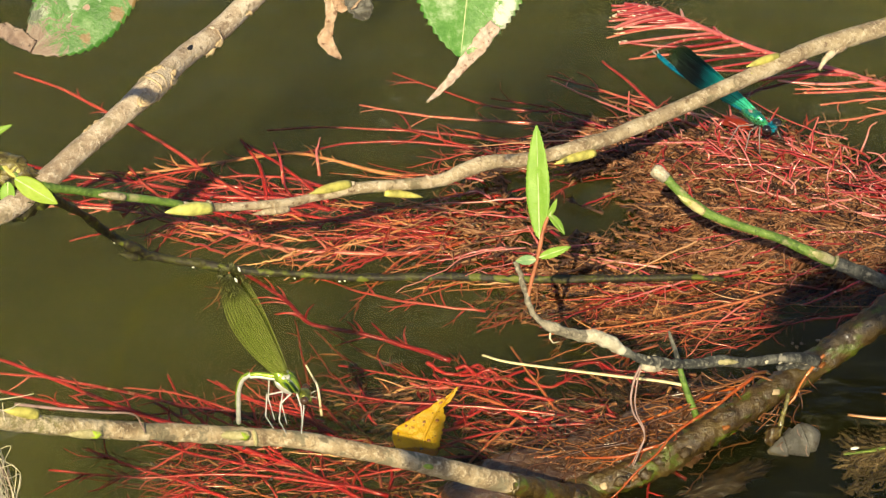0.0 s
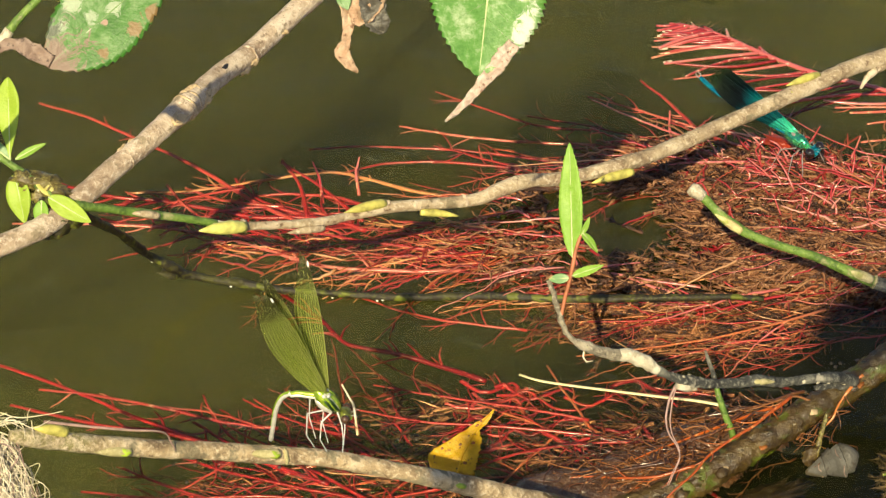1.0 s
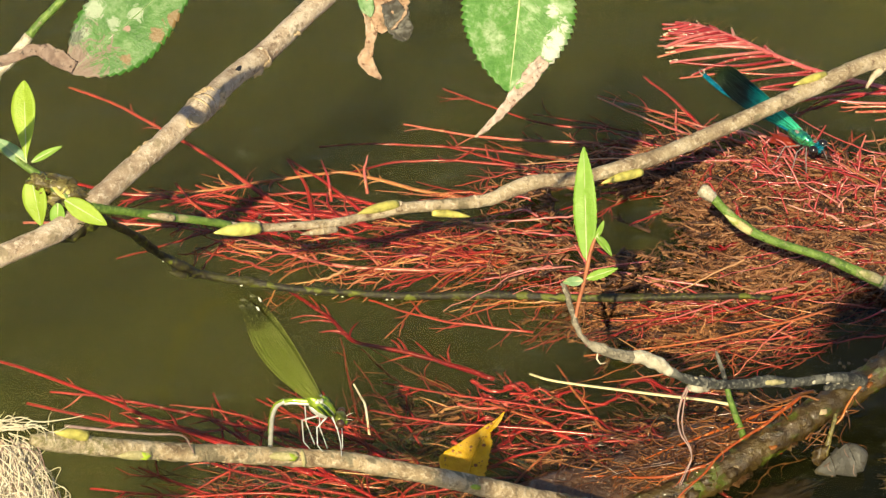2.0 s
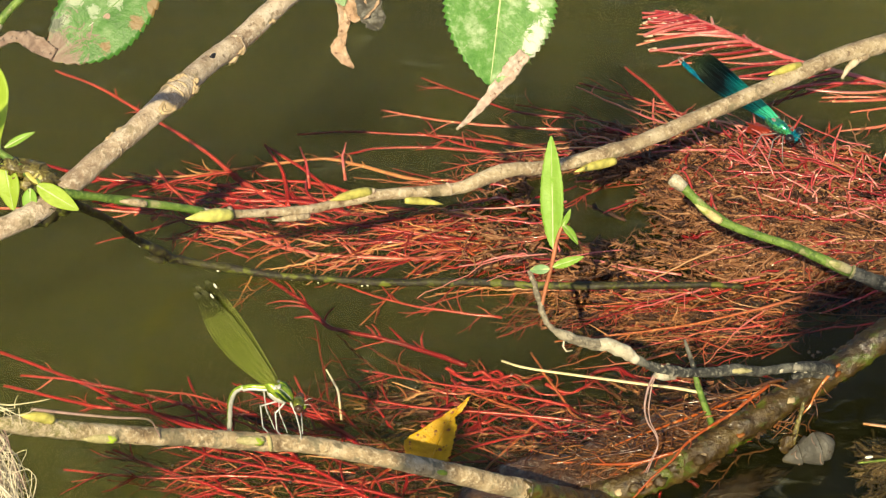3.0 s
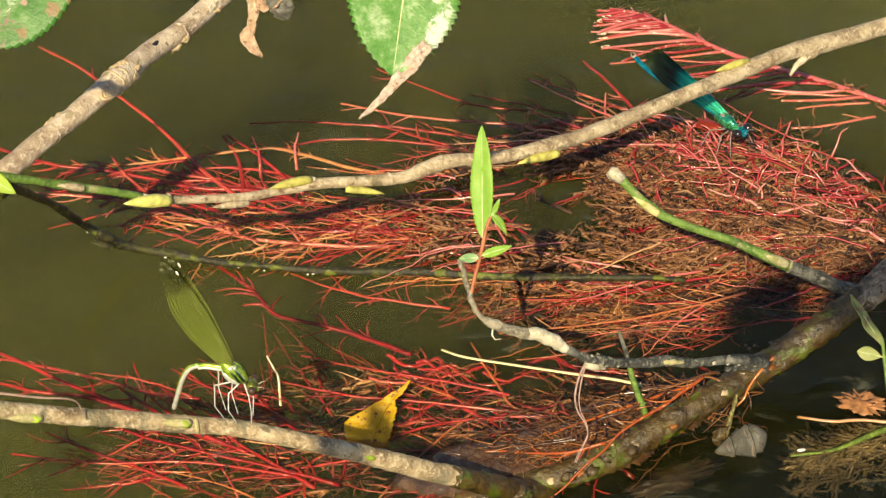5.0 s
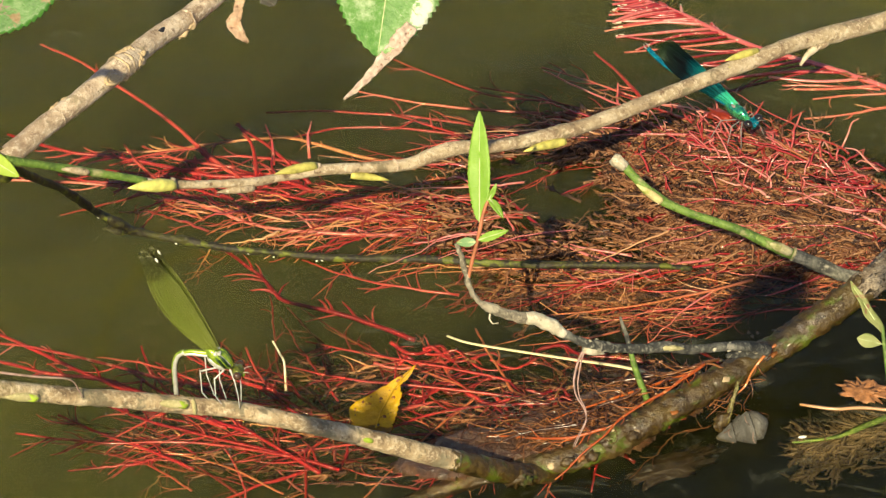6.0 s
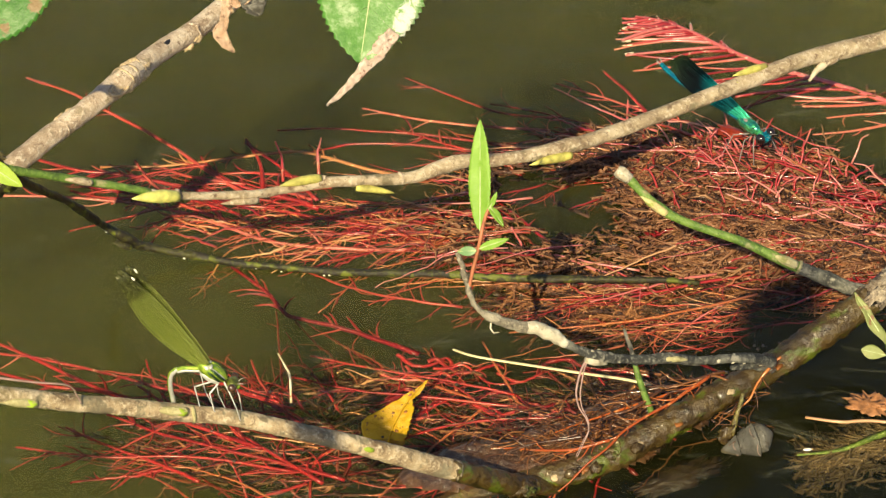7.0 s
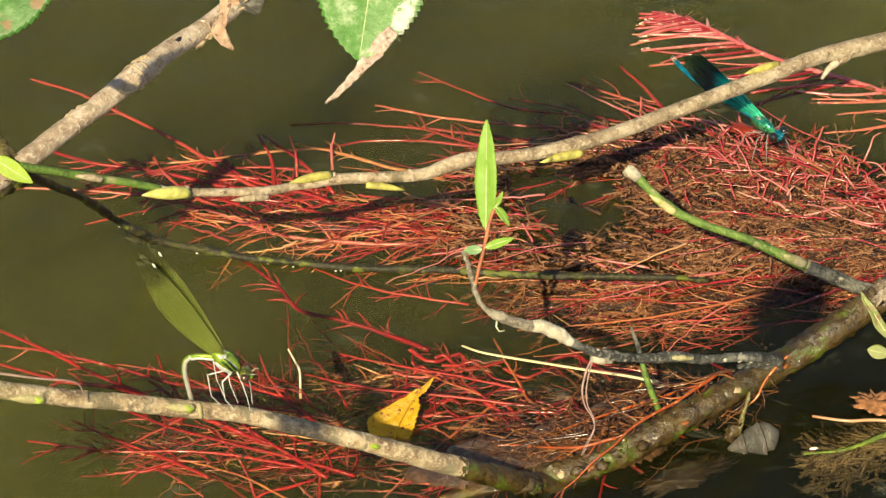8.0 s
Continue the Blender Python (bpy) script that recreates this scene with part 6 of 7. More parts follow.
def rolled_leaf():
    ob = thing("rolled_leaf", (128.0, -52.1, 0.0), "grey rolled dead leaf lying in the water behind the log", "leaf")
    centre = Vector((128.0, -52.6, 2.4))
    apex, mouth = facing(centre, -8.0, -3.6, -1.5), facing(centre, 4.2, 1.6, 0.5)
    axis = (mouth - apex).normalized()
    e1 = (UP - axis * UP.dot(axis)).normalized()
    e2 = axis.cross(e1)
    shape, grid, rows, cols = Shape(), [], 90, 80
    for i in range(rows + 1):
        u = i / rows
        for j in range(cols + 1):
            turn = 0.6 + 7.6 * j / cols
            r = (0.35 + 4.9 * u ** 0.7) * math.sqrt(1 - 0.93 * max(0.0, (u - 0.62) / 0.38) ** 2) * (1.08 - 0.03 * turn) * (1 + 0.30 * ((u * 2.6 + 0.07 * turn) % 1.0 - 0.5)) + 0.25 * noise.noise(Vector((u * 5, turn, 4)))
            skew = axis * (1.6 * math.sin(turn) * u - 1.2 * u * u)
            grid.append(apex + (mouth - apex) * u + skew + (e1 * math.cos(turn) + e2 * math.sin(turn)) * r)
    shape.add(grid, [(i * (cols + 1) + j, i * (cols + 1) + j + 1, (i + 1) * (cols + 1) + j + 1, (i + 1) * (cols + 1) + j) for i in range(rows) for j in range(cols)])
    part("blade", shape, LEAF_GREY, ob, thick=0.3, smooth=False)
    for k, row in enumerate((24, 42, 60, 76)):
        rim = [Vector(grid[row * (cols + 1) + j]) + axis * 0.35 * math.sin(j * 0.5 + k) for j in range(2, cols - 2)]
        mid = sum(rim, Vector()) / len(rim)
        part("rolled_edge", tube([mid + (p - mid) * 1.03 for p in rim], [0.14 + 0.16 * abs(noise.noise(Vector((j * 0.3, k, 1)))) for j in range(len(rim))], 6, rough=0.5), LEAF_GREY if k % 2 else LEAF_DUSK, ob, "curled leaf edge")
    part("stalk", tube(smooth_path([facing(centre, -5.6, 1.0, -0.5), facing(centre, -4.6, 5.0), facing(centre, -3.6, 9.0, 0.4), facing(centre, -2.8, 11.6, 0.8)]), np.linspace(0.8, 0.45, 16), 9, rough=0.5), BARK_OLIVE_WET, ob, "torn reddish stalk")
    part("lump", ball(facing(centre, -7.0, 1.0, -0.5), ((2.0, 0.8, 0.4), (-0.4, 1.4, 0.4), (0.2, 0.4, 2.2)), lump=0.7, rings=10, sides=14), BARK_WET, ob, "wet olive bark lump")


OLIVE_SILT = plain("olive_silt", (0.085, 0.060, 0.026), 0.6, 0.5, 300)


def bubbles():
    """Small foam bubbles caught among the roots, and drops added on the log for glints."""
    rnd = random.Random(31)
    shape, made = Shape(), 0
    while made < 110:
        x, y = rnd.uniform(-40, 170), rnd.uniform(-76, 84)
        f = max(inside(x, y), inside_low(x, y))
        if f < 0.12 or rnd.random() > 0.5:
            continue
        made += 1
        s = rnd.uniform(0.2, 0.55)
        ball((x, y, 0.3 + (2.6 * f if y > 12 and x > 40 else 0)), ((s, 0, 0), (0, s, 0), (0, 0, s * 0.7)), shape, 6, 8)
    wet = smooth_path(LOG, 8)
    for _ in range(110):
        x, y, z, r = wet[rnd.randint(18, 78)]
        off = rnd.uniform(-1.0, 3.2)
        s = rnd.choice((0.15, 0.2, 0.25, 0.45)) * rnd.uniform(0.8, 1.3)
        ball((x + rnd.uniform(-3, 3), y + off * r * 0.9, z + r * 0.88 * math.sqrt(max(0.0, 1 - min(1, off * off))) * 0.98), ((s, 0, 0), (0, s, 0), (0, 0, s * 0.6)), shape, 6, 8)
    tagged(part("bubbles", shape, BUBBLE), "tiny shiny bubbles among wet roots, drops added on log for glints", "bubbles", kind="stuff")


BUBBLE = plain("bubble", (0.06, 0.045, 0.025), 0.12, 0.2, coat=1.0)


def drifting_bits():
    ob = thing("dead_leaf", (158, -35, 0), "rusty brown leaf scrap floating on the water", "leaf")
    part("blade", ball((157.5, -34.8, 0.4), ((5.0, -1.5, 0.3), (1.0, 3.2, 0.2), (0, 0, 0.5)), lump=1.1, seed=17, rings=22, sides=40), plain("rust_leaf", (0.30, 0.13, 0.05), 0.6, 0.5, 500), ob)
    ob = thing("dead_leaf", (118.5, 78.0, 3.0), "wet orange-red leaf scrap lodged in the root mat", "leaf")
    part("blade", ball((118.8, 77.8, 4.2), ((4.0, -2.2, 0.3), (1.0, 1.7, 0.5), (0, -0.2, 0.6)), lump=0.8, seed=9, rings=16, sides=26), plain("orange_leaf", (0.22, 0.022, 0.004), 0.35, 0.5, 400, coat=0.4), ob)
    ob = thing("sodden_leaf", (108, -58, -1), "sodden brown curled leaf under the water by the log", "leaf")
    part("blade", ball((109, -59, -10.5), ((9.5, 5.0, 0.4), (-1.6, 3.6, 0.6), (0, -0.4, 1.2)), lump=0.9, seed=5, rings=18, sides=30), plain("sodden_leaf", (0.04, 0.024, 0.010), 0.5, 0.6, 260), ob)
    ob = thing("bark_chip", (141.5, -53.4, 0.4), "tiny white chip on the water", "chip")
    part("chip", ball((141.5, -53.4, 0.5), ((1.1, 0.2, 0), (0, 0.45, 0), (0, 0, 0.3))), DROP, ob)
    ob = thing("sunken_sprig", (168, -42, -2), "green stalk with brown feathery roots under water", "root")
    path = smooth_path([(139, -53.5, -2.5), (150, -51, -2.0), (160, -45, -1.4), (176, -36, -0.5)])
    part("stalk", tube(path, np.linspace(0.4, 1.2, len(path)), 8, rough=0.2), BARK_GREEN, ob)
    rnd = random.Random(3)
    shape = Shape()
    for _ in range(520):
        i = rnd.randint(2, len(path) - 2)
        off = rnd.gauss(-1.5, 4.6)
        flake(shape, rnd, path[i] + (rnd.uniform(-3, 3), off, -abs(off) * 0.35 - rnd.uniform(0, 1.5)), math.pi + rnd.gauss(0.35 if off < 0 else -0.2, 0.5), rnd.uniform(3, 7), 6)
    part("feathery_root", shape, OLIVE_SILT, ob, "brown feathery root mass")
    ob = thing("root", (170, -44, -0.6), "thin orange root floating by the log", "root")
    part("main_root", tube(smooth_path([(141, -40.5, -0.3), (150, -42, 0.2), (158, -41, 0.2), (172, -42, 0)]), 0.45, 6, rough=0.2), ROOT_TAN, ob)


# ---- damselflies ----
def wing_shape(length, chord, n=22, cols=7, round_from=0.86, bulge=(0.80, 1.15), fine=1.0):
    """A wing along +x; +y is its trailing side. Returns the blade and its veins."""
    shape, veins = Shape(), Shape()

    def edges(s):
        lead = -0.16 * chord * math.sin(math.pi * min(1, s * 0.9 + 0.02)) ** 0.6
        trail = chord * (0.10 + 0.76 * math.sin(math.pi * min(1.0, 0.06 + bulge[0] * s ** bulge[1])) ** 1.1)
        close = max(0.0, (s - round_from) / (1 - round_from))
        shrink = math.sqrt(max(0.0, 1 - close * close))
        mid = 0.30 * chord
        return mid + (lead - mid) * shrink, mid + (trail - mid) * shrink

    points = []
    for i in range(n + 1):
        s = i / n
        a, b = edges(s)
        for j in range(cols):
            v = j / (cols - 1)
            points.append((s * length, a + (b - a) * v, 0.16 * (-1) ** j * (1 - s) + 0.10 * noise.noise(Vector((s * 9, v * 4, 2)))))
    shape.add(points, [(i * cols + j, i * cols + j + 1, (i + 1) * cols + j + 1, (i + 1) * cols + j) for i in range(n) for j in range(cols - 1)])
    for v in (0.0, 0.07, 0.15, 0.24, 0.33, 0.42, 0.51, 0.6, 0.69, 0.78, 0.89, 1.0):
        line = []
        for s in np.linspace(0.02, 0.965, 16):
            a, b = edges(s)
            line.append((s * length, a + (b - a) * v ** (1.0 + 0.3 * (1 - s)), 0.0))
        tube(line, np.linspace(0.13 if v in (0.0, 1.0) else 0.10 * fine, 0.05, 16), 4, veins)
    for s in np.linspace(0.08, 0.96, 44):
        a, b = edges(s)
        tube([(s * length + 0.4 * math.sin(v * 9 + s * 30), a + (b - a) * v, 0.0) for v in np.linspace(0, 1, 7)], 0.026 * fine, 3, veins)
    return shape, veins


def wing_pose(base, span, trailing):
    """The pose of a wing in its insect's space: its root, the way of its span, and where its trailing edge points."""
    x = Vector(span).normalized()
    y = Vector(trailing)
    y = (y - x * y.dot(x)).normalized()
    z = x.cross(y)
    return Matrix.Translation(Vector(base) * 0.001) @ Matrix((x, y, z)).transposed().to_4x4()


def jointed_leg(parent, points, material, r=0.2):
    """Straight segments with knees, and fine bristles on them."""
    path, radii = [], []
    last = len(points) - 1
    for k in range(last):
        a, b = np.array(points[k], float), np.array(points[k + 1], float)
        for u in (0.0, 0.12, 0.5, 0.88):
            path.append(a + (b - a) * u)
            radii.append(r * (1 - 0.55 * (k + u) / last) * (1.25 if u in (0.12, 0.88) else 0.9))
    path.append(np.array(points[last], float))
    radii.append(r * 0.4)
    shape = tube(path, radii, 6)
    for i in range(4, len(path) - 1):
        for sign in (-1, 1):
            d = np.array((0.25 * sign, -0.6 * sign, 0.45))
            for u in (0.0, 0.5):
                p = path[i] + (path[i + 1] - path[i]) * u
                tube([p, p + d * 0.8], (0.045, 0.02), 3, shape)
    local_part("leg", shape, material, parent)


MALE_AT, MALE_HEAD = (123.4, 72.8, 10.5), -42.0


def male():
    """Local space: +x towards the head, +y to its left, z up."""
    ob = thing("damselfly", MALE_AT, "metallic blue-green male damselfly with dark wings, resting on the roots", "damselfly")
    body = Matrix()
    local_part("thorax", ball((0, 0, 0.6), ((4.4, 0, -0.5), (0, 1.75, 0), (0.4, 0, 2.2)), rings=12, sides=16, lump=0.08), TEAL, ob, body)
    local_part("prothorax", ball((4.6, 0, -0.3), ((1.3, 0, 0), (0, 1.1, 0), (0, 0, 1.1))), TEAL, ob)
    local_part("head", ball((6.4, 0, -0.5), ((1.5, 0, -0.3), (0, 2.1, 0), (0, 0, 1.45)), rings=14, sides=22, lump=0.55), TEAL_BLUE, ob)
    for s in (-1, 1):
        for shift in (-0.2, 1.3):
            local_part("dark_suture", tube([(3.2 - shift, s * 0.5, 2.0), (2.6 - shift, s * 1.2, 1.5), (1.8 - shift, s * 1.7, 0.3)], (0.1, 0.16, 0.1), 6), EYE_DARK, ob)
        local_part("wing_hinge", ball((-0.6, s * 0.7, 2.5), ((0.9, 0, 0), (0, 0.6, 0), (0, 0, 0.5)), rings=7, sides=9, lump=0.5), LEG, ob, label="grey wing hinge")
    for s in (-1, 1):
        local_part("eye", ball((6.5, s * 2.2, 0.0), ((1.5, 0, 0), (0, 1.35, 0), (0, 0, 1.6)), rings=9, sides=14), EYE_DARK, ob, label="dark brown compound eye")
        local_part("antenna", tube([(7.3, s * 0.6, 0.2), (8.4, s * 1.1, 1.0), (9.6, s * 1.5, 1.3)], (0.12, 0.08, 0.04), 4), LEG, ob)
    line = smooth_path([(-3.2, 0, 1.0, 0.85), (-6, 0, 1.1, 0.72), (-14, 0.1, 1.2, 0.62), (-22, 0.5, 1.6, 0.62), (-29, 0.9, 1.9, 0.66), (-34, 1.5, 2.6, 0.74), (-37.5, 2.0, 3.4, 0.7)], 8)
    local_part("abdomen", tube(line[:, :3], line[:, 3] * 1.05 * (1 + 0.05 * np.cos(np.arange(len(line)) * 1.55)), 12), TEAL_BLUE, ob)
    for s in (-1, 1):
        local_part("clasper", tube([(-37.3, 2.0 + s * 0.3, 3.4), (-38.6, 2.2 + s * 0.8, 4.0), (-39.4, 2.2 + s * 0.3, 4.6)], (0.28, 0.22, 0.1), 5), LEG, ob)
    for s in (-1, 1):
        jointed_leg(ob, [(3.2, s * 0.9, -1.2), (5.0, s * 3.4, -2.0), (6.4, s * 4.6, -6.0), (7.4, s * 5.4, -9.5)], LEG)
        jointed_leg(ob, [(2.2, s * 1.0, -1.4), (2.4, s * 4.4, -1.4), (2.8, s * 6.4, -6.2), (3.2, s * 8.0, -10.5)], LEG)
        jointed_leg(ob, [(1.0, s * 1.0, -1.4), (-1.4, s * 5.0, -1.0), (-2.6, s * 7.6, -6.2), (-3.6, s * 9.6, -10.8)], LEG)
    wings = []
    blade_f, vein_f = wing_shape(31.5, 6.8, bulge=(0.76, 1.45))
    blade_h, vein_h = wing_shape(30.5, 7.2, bulge=(0.76, 1.45))
    for shut, open_, base, b, v in (((-0.955, 0.03, 0.30), (-0.86, 0.42, 0.28), (0.4, 0.5, 2.5), blade_f, vein_f), ((-0.960, 0.02, 0.28), (-0.66, 0.68, -0.20), (-1.6, 0.4, 2.3), blade_h, vein_h),
                                    ((-0.955, -0.03, 0.30), (-0.86, -0.43, 0.28), (0.4, -0.5, 2.5), blade_f, vein_f), ((-0.960, -0.02, 0.28), (-0.75, -0.65, -0.06), (-1.6, -0.4, 2.3), blade_h, vein_h)):
        wing = local_part("wing", b, WING_MALE, ob, label="dark blue-green veined wing")
        local_part("venation", v, VEIN_MALE, wing)
        wings.append((wing, base, shut, open_))
    return ob, wings


BRONZE = shell_paint("bronze_green_shell", (0.06, 0.07, 0.012), (0.22, 0.24, 0.04), 0.3, 0.5, 1500)
GREEN_BLACK = shell_paint("black_green_shell", (0.006, 0.02, 0.004), (0.02, 0.06, 0.008), 0.3, 0.5, 900)
FEMALE_AT = (9.1, -104.3, 65.5)


def female():
    """Local space: +x along the perch, z up, drawn in its pose on the twig."""
    ob = thing("damselfly", FEMALE_AT, "metallic green female damselfly with olive wings, egg-laying on a twig", "damselfly")
    local_part("thorax", ball((-0.1, 0, -0.5), ((2.4, 0, -3.1), (0, 1.7, 0), (1.55, 0, 1.2)), rings=12, sides=16, lump=0.08), LIME, ob)
    local_part("thorax_side", ball((-0.9, -0.6, -1.5), ((1.7, 0, -2.0), (0, 1.15, 0), (0.8, 0, 0.7)), rings=9, sides=12), SILVER, ob, label="pale grey thorax side")
    for s in (-1, 1):
        local_part("shoulder_stripe", tube([(-1.0 + 0.6, s * 0.9, 2.2), (0.9, s * 1.25, 0.6), (2.0, s * 1.1, -1.6), (2.4, s * 0.8, -3.0)], (0.15, 0.3, 0.3, 0.15), 6), SILVER if s < 0 else LIME, ob)
        for k, shift in enumerate((0.5, -0.55)):
            local_part("dark_stripe", tube([(-0.7 + shift, s * 1.0, 1.9 - 0.3 * k), (0.7 + shift, s * 1.7, 0.2 - 0.3 * k), (1.5 + shift, s * 1.6, -1.8 - 0.3 * k), (2.0 + shift, s * 1.1, -3.0)], (0.12, 0.34, 0.34, 0.15), 6), GREEN_BLACK, ob, label="black-green stripe")
    for x, y, z, size in ((-0.5, -0.8, 1.5, 0.75), (0.4, -0.9, 1.6, 0.6), (-0.2, 0.5, 1.9, 0.6), (-1.4, -0.6, 0.7, 0.55)):
        local_part("wing_hinge", ball((x, y, z), ((size, 0, 0.2), (0, size, 0), (0, 0, size * 0.7)), rings=7, sides=9, lump=0.5, seed=x), SILVER, ob, label="pale grey wing hinge")
    local_part("head", ball((3.3, 0, -4.7), ((1.2, 0, -0.9), (0, 1.9, 0), (0.8, 0, 1.15)), rings=9, sides=14, lump=0.15), BRONZE, ob)
    local_part("face", ball((4.0, -0.1, -5.4), ((0.75, 0, -0.5), (0, 1.0, 0), (0.4, 0, 0.6)), rings=7, sides=10, lump=0.3), LIME, ob, label="green face")
    for s in (-1, 1):
        local_part("eye", ball((3.5, s * 2.0, -4.6), ((1.0, 0, 0), (0, 0.95, 0), (0, 0, 1.1)), rings=8, sides=12), EYE_BROWN, ob, label="brown compound eye")
        local_part("antenna", tube([(4.4, s * 0.5, -4.9), (5.4, s * 0.9, -4.5), (6.4, s * 1.2, -4.6)], (0.11, 0.07, 0.03), 4), LEG_PALE, ob)
    front = smooth_path([(-1.6, 0, 1.0), (-4.0, 0, 1.4), (-6.2, 0, 1.9), (-8.0, 0, 1.8)], 6)
    local_part("abdomen_base", tube(front, np.linspace(0.66, 0.5, len(front)), 10), LIME, ob)
    local_part("abdomen_underside", tube(front + (0, -0.25, -0.45), np.linspace(0.5, 0.42, len(front)), 8), SILVER, ob)
    rear = new("abdomen_end")
    rear.parent, rear.location = ob, (-0.008, 0, 0.0018)
    line = smooth_path([(0.2, 0, 0), (-2.2, 0, -0.6), (-4.6, 0, -3.0), (-6.6, 0, -6.2), (-8.6, 0, -9.6), (-9.6, 0, -11.4)], 6)
    local_part("segments", tube(line, np.linspace(0.5, 0.58, len(line)) * (1 + 0.06 * np.cos(np.arange(len(line)) * 1.4)), 10), SILVER, rear, label="silver-grey abdomen segments")
    local_part("stripe", tube(line[:22] + (-0.25, 0.1, 0.4), np.linspace(0.4, 0.3, 22), 6), LIME, rear, label="green dorsal stripe")
    for s in (-1, 1):
        jointed_leg(ob, [(1.8, s * 0.8, -3.4), (2.6, s * 2.2, -6.0), (2.4, s * 2.0, -10.5), (1.6, s * 1.2, -15.2)], LEG_PALE, 0.19)
        jointed_leg(ob, [(0.6, s * 1.0, -3.2), (-1.6, s * 3.0, -4.2), (-2.6, s * 2.8, -9.6), (-1.8, s * 1.4, -14.6)], LEG_PALE, 0.19)
        jointed_leg(ob, [(-0.6, s * 1.0, -2.4), (-4.4, s * 3.0, -1.6), (-5.4, s * 3.0, -8.0), (-4.4, s * 1.4, -13.2)], LEG_PALE, 0.19)
    wings = []
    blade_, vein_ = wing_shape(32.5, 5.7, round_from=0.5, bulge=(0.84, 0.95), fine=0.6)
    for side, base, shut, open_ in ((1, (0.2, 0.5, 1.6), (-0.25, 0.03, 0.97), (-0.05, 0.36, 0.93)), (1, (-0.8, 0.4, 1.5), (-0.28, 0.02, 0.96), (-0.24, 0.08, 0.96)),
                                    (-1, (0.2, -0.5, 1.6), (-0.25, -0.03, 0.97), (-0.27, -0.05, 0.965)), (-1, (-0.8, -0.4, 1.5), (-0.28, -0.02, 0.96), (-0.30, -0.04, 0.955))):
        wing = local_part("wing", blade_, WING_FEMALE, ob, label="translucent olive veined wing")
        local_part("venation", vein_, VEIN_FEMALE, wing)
        if base[0] > 0:
            local_part("wing_spot", ball((29.4, 0.3, 0), ((0.7, 0, 0), (0, 0.25, 0), (0, 0, 0.1)), rings=5, sides=8), DROP, wing, label="white wing spot")
        wings.append((wing, base, shut, open_))
    return ob, wings, rear


# ---- build ----
crossing_branch()
long_twig()
left_shoot()
perch_twig()
sunken_log()
dead_twig()
green_stem()
sunk_stem()
small_stub()
straw()
right_sprig()
big_leaf, curl_leaf, droop_leaf = hanging_leaf(), curled_leaf(), drooping_leaf()
corner_twig()
bough = shade_bough()
perch_shade = shade_leaf(bough, (37, -94, 31), 24, 10, 100, 400)
pool_shade = shade_leaf(bough, (135, -2, 3), 30, 22, 60, 900)
log_shade = shade_leaf(bough, (158, -20, 25), 34, 22, 30, 900)
silt_beds()
single_roots()
tuft = feather_root()
root_mats()
log_roots()
pale_roots()
float_leaf = yellow_leaf()
rolled_leaf()
drifting_bits()
bubbles()
male_fly, male_wings = male()
female_fly, female_wings, female_tail = female()


# ---- what moves ----
def shifts(ob, rows, turn=Matrix()):
    """Keys a thing by its way from where it was built, in millimetres."""
    start = ob.location.copy()
    walk(ob, [(t, Matrix.Translation(start + Vector((x, y, z)) * 0.001) @ turn) for t, x, y, z in rows])


def between(a, b, share):
    return [p + (q - p) * share for p, q in zip(a, b)]


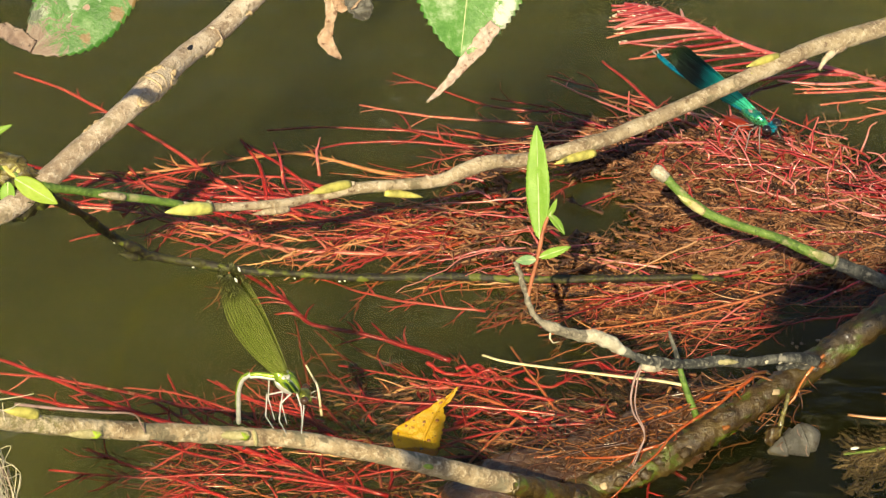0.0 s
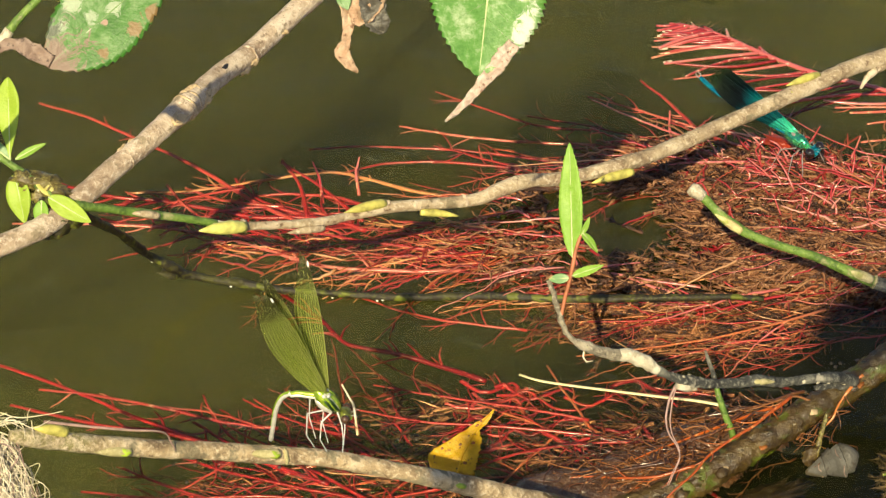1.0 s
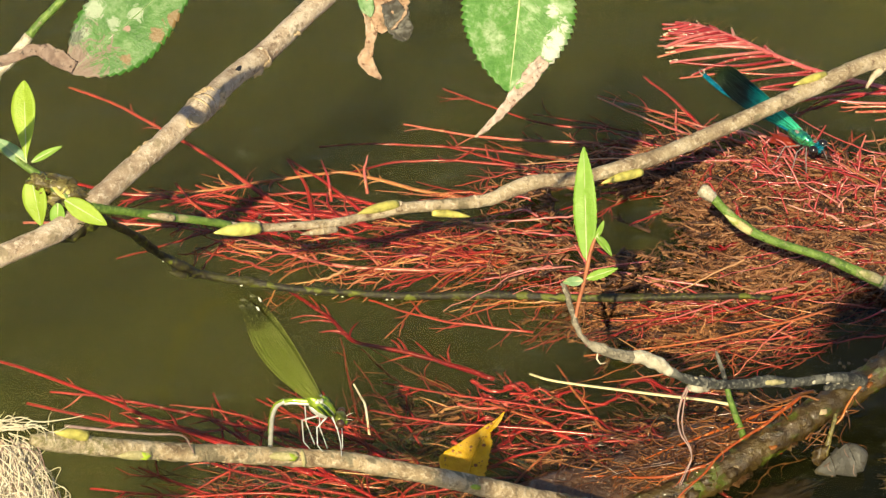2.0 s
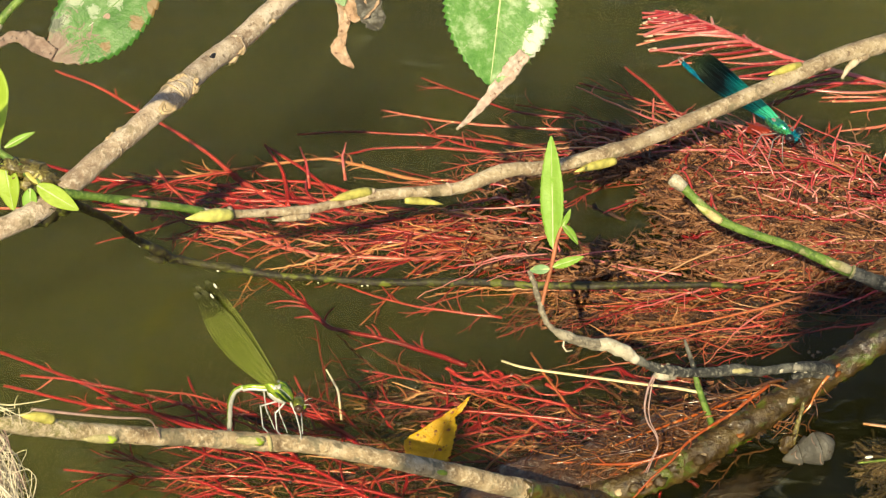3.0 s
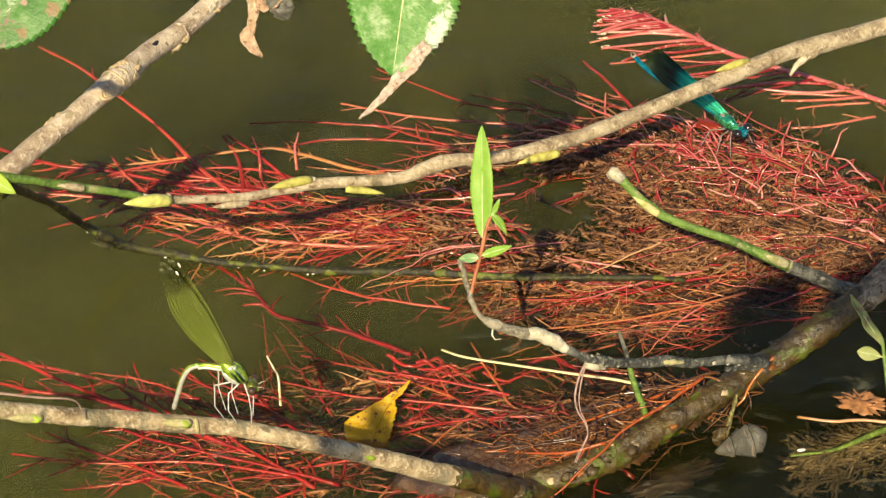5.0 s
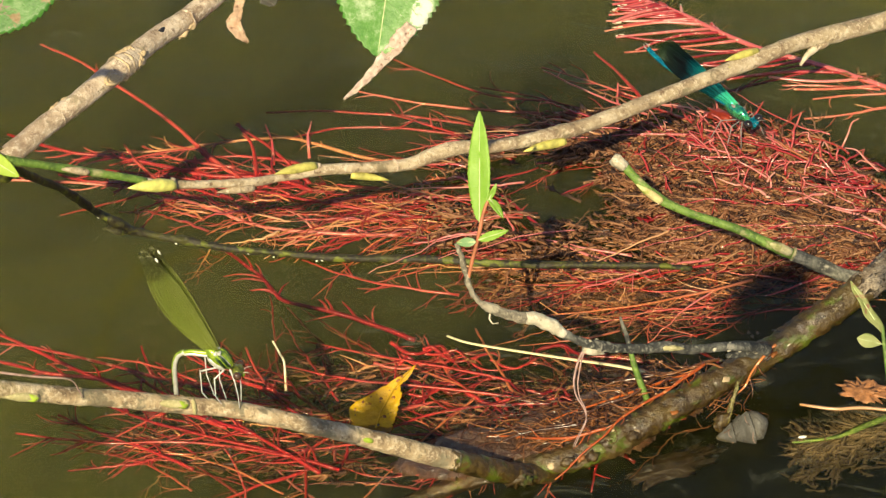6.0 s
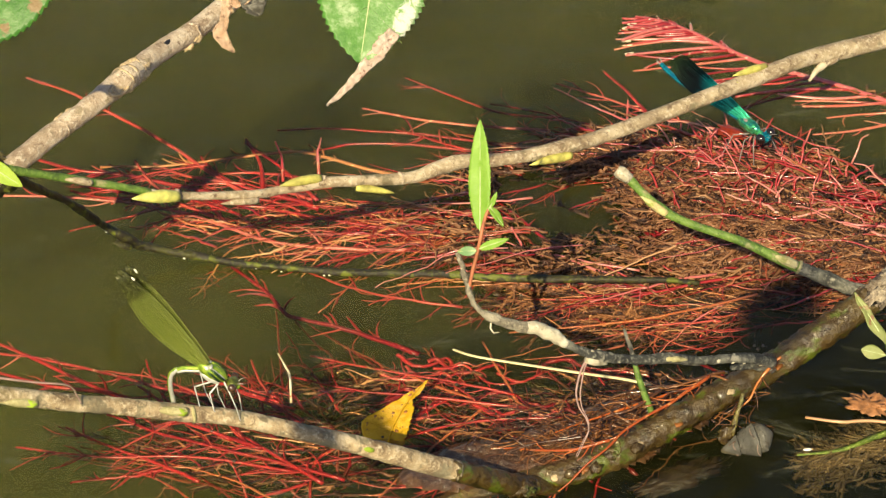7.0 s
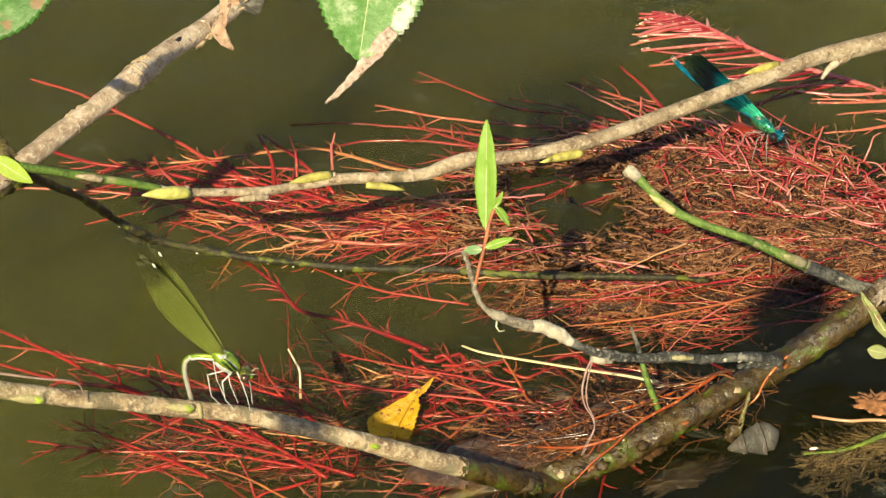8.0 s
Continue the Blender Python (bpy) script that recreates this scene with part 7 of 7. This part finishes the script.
def motions():
    shifts(big_leaf, [(0, -0.3, 1.3, 1.6), (0.5, 0.9, -1.2, -1.5), (1, -2.2, 0.9, 1.3), (1.5, -1.8, 0.2, 0.4), (2.2, 1.0, 0.0, -0.2), (3, 3.8, -0.2, -0.7), (3.5, 0.3, 0.2, 0.2), (4, 0, 0, 0), (4.5, 2.6, -2.1, -2.8), (5, 0.5, -0.7, -1.0), (5.7, -0.5, -0.5, -0.6), (6.5, -1.2, -0.9, -1.0), (7, -3.1, -1.1, -1.0), (7.5, -4.1, -2.1, -2.2), (8, -4.1, -0.7, -0.5)])
    curl = [(0, 0.8, -0.6, -0.9), (0.5, 0.9, -1.7, -2.2), (1, -0.7, -0.4, -0.4), (1.5, -1.8, -0.3, -0.2), (2.2, 0, 0, 0), (3, 1.7, 0.1, 0), (3.5, 0.2, 0.2, 0.3), (4, 0, 0, 0), (4.5, 1.8, -1.1, -1.6), (5, 0.8, -0.4, -0.5), (5.7, 0.9, -0.8, -1.0), (6.5, 0.9, -1.2, -1.6), (7, -0.3, -2.0, -2.4), (7.5, -1.1, -2.9, -3.4), (8, -1.0, -1.5, -1.7)]
    shifts(curl_leaf, curl)
    shifts(droop_leaf, [(t, 1.2 * x, 0.8 * y, 0.8 * z) for t, x, y, z in curl])
    shifts(perch_shade, [(0, 0, 0, 0), (1.5, -2.5, -0.8, 1.4), (3, -3.5, -1.1, 1.9), (5, -6.5, -2.2, 3.8), (6.5, -9.5, -3.3, 5.6), (8, -16, -6, 9.5)])
    shifts(pool_shade, [(0, 0, 0, 0), (1.5, 2, 1, 0), (3, 1, 0, 0), (5, -1, -1, 0), (8, 0, 1, 0)])
    shifts(log_shade, [(0, 0, 0, 0), (3, 1, 1, 0), (5, 3, 2, 0), (6.4, 24, 10, 0), (8, 30, 14, 0)])
    shifts(float_leaf, [(0, 1.7, 2.7, 0), (0.5, 1.8, 1.9, 0), (1, 1.9, 1.6, 0), (1.5, 2.2, 0.5, 0), (3, 0.2, 1.0, 0), (3.5, 1.0, 1.2, 0), (4, 0.2, 0.4, 0), (4.5, 1.2, 2.0, 0), (5, 0.9, 2.8, 0), (6.5, 2.3, 2.6, 0), (7, 3.4, 2.1, 0), (7.5, 3.3, 2.3, 0), (8, 2.9, 1.6, 0)])
    shifts(tuft, [(0, 0.8, 2.4, 0), (0.5, 0.6, 2.0, 0), (1, 1.7, 2.0, 0), (1.5, 1.9, 1.3, 0), (3, 1.8, 2.0, 0), (3.5, 0.1, -1.1, 0), (4, 0, 0, 0), (4.5, 0.6, 1.6, 0), (5, 1.0, 0.8, 0), (6.5, 0.9, 2.2, 0), (7, 0.4, 1.8, 0), (7.5, 0.6, 1.7, 0), (8, 0.9, 2.4, 0)])
    for ob in SWING:
        start = ob.location.copy()
        walk(ob, [(t, Matrix.Translation(start) @ pose(0, 0, 0, 0, 0, -turn)) for t, turn in ((0, 10), (0.5, 8), (1, 6), (1.5, 12), (2.2, 11), (3, 12), (3.5, 16), (4, 0), (4.5, 6), (5, 17), (5.7, 14), (6.5, 11.5), (7, 7), (7.5, 5), (8, 4))])
    for ob, size, phase in SWAY:
        shifts(ob, [(t, size * math.sin(1.3 * t + phase), 0.6 * size * math.sin(1.9 * t + 2 * phase), 0.15 * size * math.sin(2.3 * t + phase)) for t in np.arange(0, 8.01, 0.5)])
    shifts(water, [(0, 0, 0, 0), (2, -55, -8, 0), (4, -110, -14, 0), (6, -165, -24, 0), (8, -220, -30, 0)])

    facing_way = pose(0, 0, 0, 0, -1, MALE_HEAD)
    shifts(male_fly, [(0, -0.5, -1.0, 0), (0.5, -0.1, -0.7, 0), (1, -0.1, -3.0, 0), (1.5, -0.9, -2.8, 0), (3, -0.4, -1.4, 0), (3.5, -0.3, -1.3, 0), (4, 0, 0, 0), (4.5, 0.4, -0.7, 0), (5, -0.4, -1.3, 0), (6.5, -0.1, -1.7, 0), (7, 0.6, -0.7, 0), (7.5, 1.4, 0.1, 0), (8, 0.9, -1.0, 0)], facing_way)
    beat = [(0, 0), (0.1, 0.02), (0.2, 0.15), (0.4, 0.45), (0.5, 0.62), (0.6, 0.85), (0.7, 0.95), (0.87, 1.0), (0.97, 0.12), (1.03, 0), (1.5, 0), (3.0, 0.03), (3.1, 0.2), (3.2, 0.42), (3.3, 0.7), (3.5, 0.92), (3.7, 1.0), (3.8, 0.9), (3.9, 0.1), (3.97, 0), (5.0, 0), (8, 0)]
    for wing, base, shut, open_ in male_wings:
        away = 1 if base[1] > 0 else -1
        walk(wing, [(t, wing_pose(base, between(shut, open_, k), between((0, 0, -1), (-0.45, -away, 0.1), k))) for t, k in beat])

    way = [(0, 6.8, 65.8, 28.6, 14), (0.5, 7.3, 65.7, 26, 17.8), (1, 8.9, 65.8, 29, 21.5), (1.5, 6.4, 65.3, 32.4, 18.5), (3, 1.8, 64.6, 36.3, 16.6), (3.5, 6.6, 65.5, 29, 36.4), (4, 9.1, 65.5, 24, 41.4), (4.5, 7.8, 65.1, 30, 37), (5, 8.2, 65.7, 31, 27.3), (6.5, 4.0, 63.0, 37.4, 8), (7, 3.7, 62.2, 41.5, 6.8), (7.5, 4.0, 62.6, 36, 5), (8, 5.7, 64.7, 37.5, 5.4)]
    body, tail = [], []
    for t, x, z, wing, end in way:
        lean = math.degrees(math.atan(0.78 * math.tan(radians(wing)))) - 19.2
        body.append((t, pose(0.001 * x, 0.001 * FEMALE_AT[1], 0.001 * z, 0, -lean, 0)))
        tail.append((t, pose(-0.008, 0, 0.0018, 0, end - 41.4 + lean, 0)))
    walk(female_fly, body)
    walk(female_tail, tail)
    flick = [(0, 0.06), (0.6, 0.06), (0.75, 0.35), (0.85, 0.8), (0.97, 1.0), (1.1, 0.6), (1.2, 0.12), (1.35, 0), (3, 0.05), (5, 0), (7.6, 0.0), (7.8, 0.06), (8, 0.1)]
    for wing, base, shut, open_ in female_wings:
        walk(wing, [(t, wing_pose(base, between(shut, open_, k), (-0.94, 0, -0.34))) for t, k in flick])


motions()
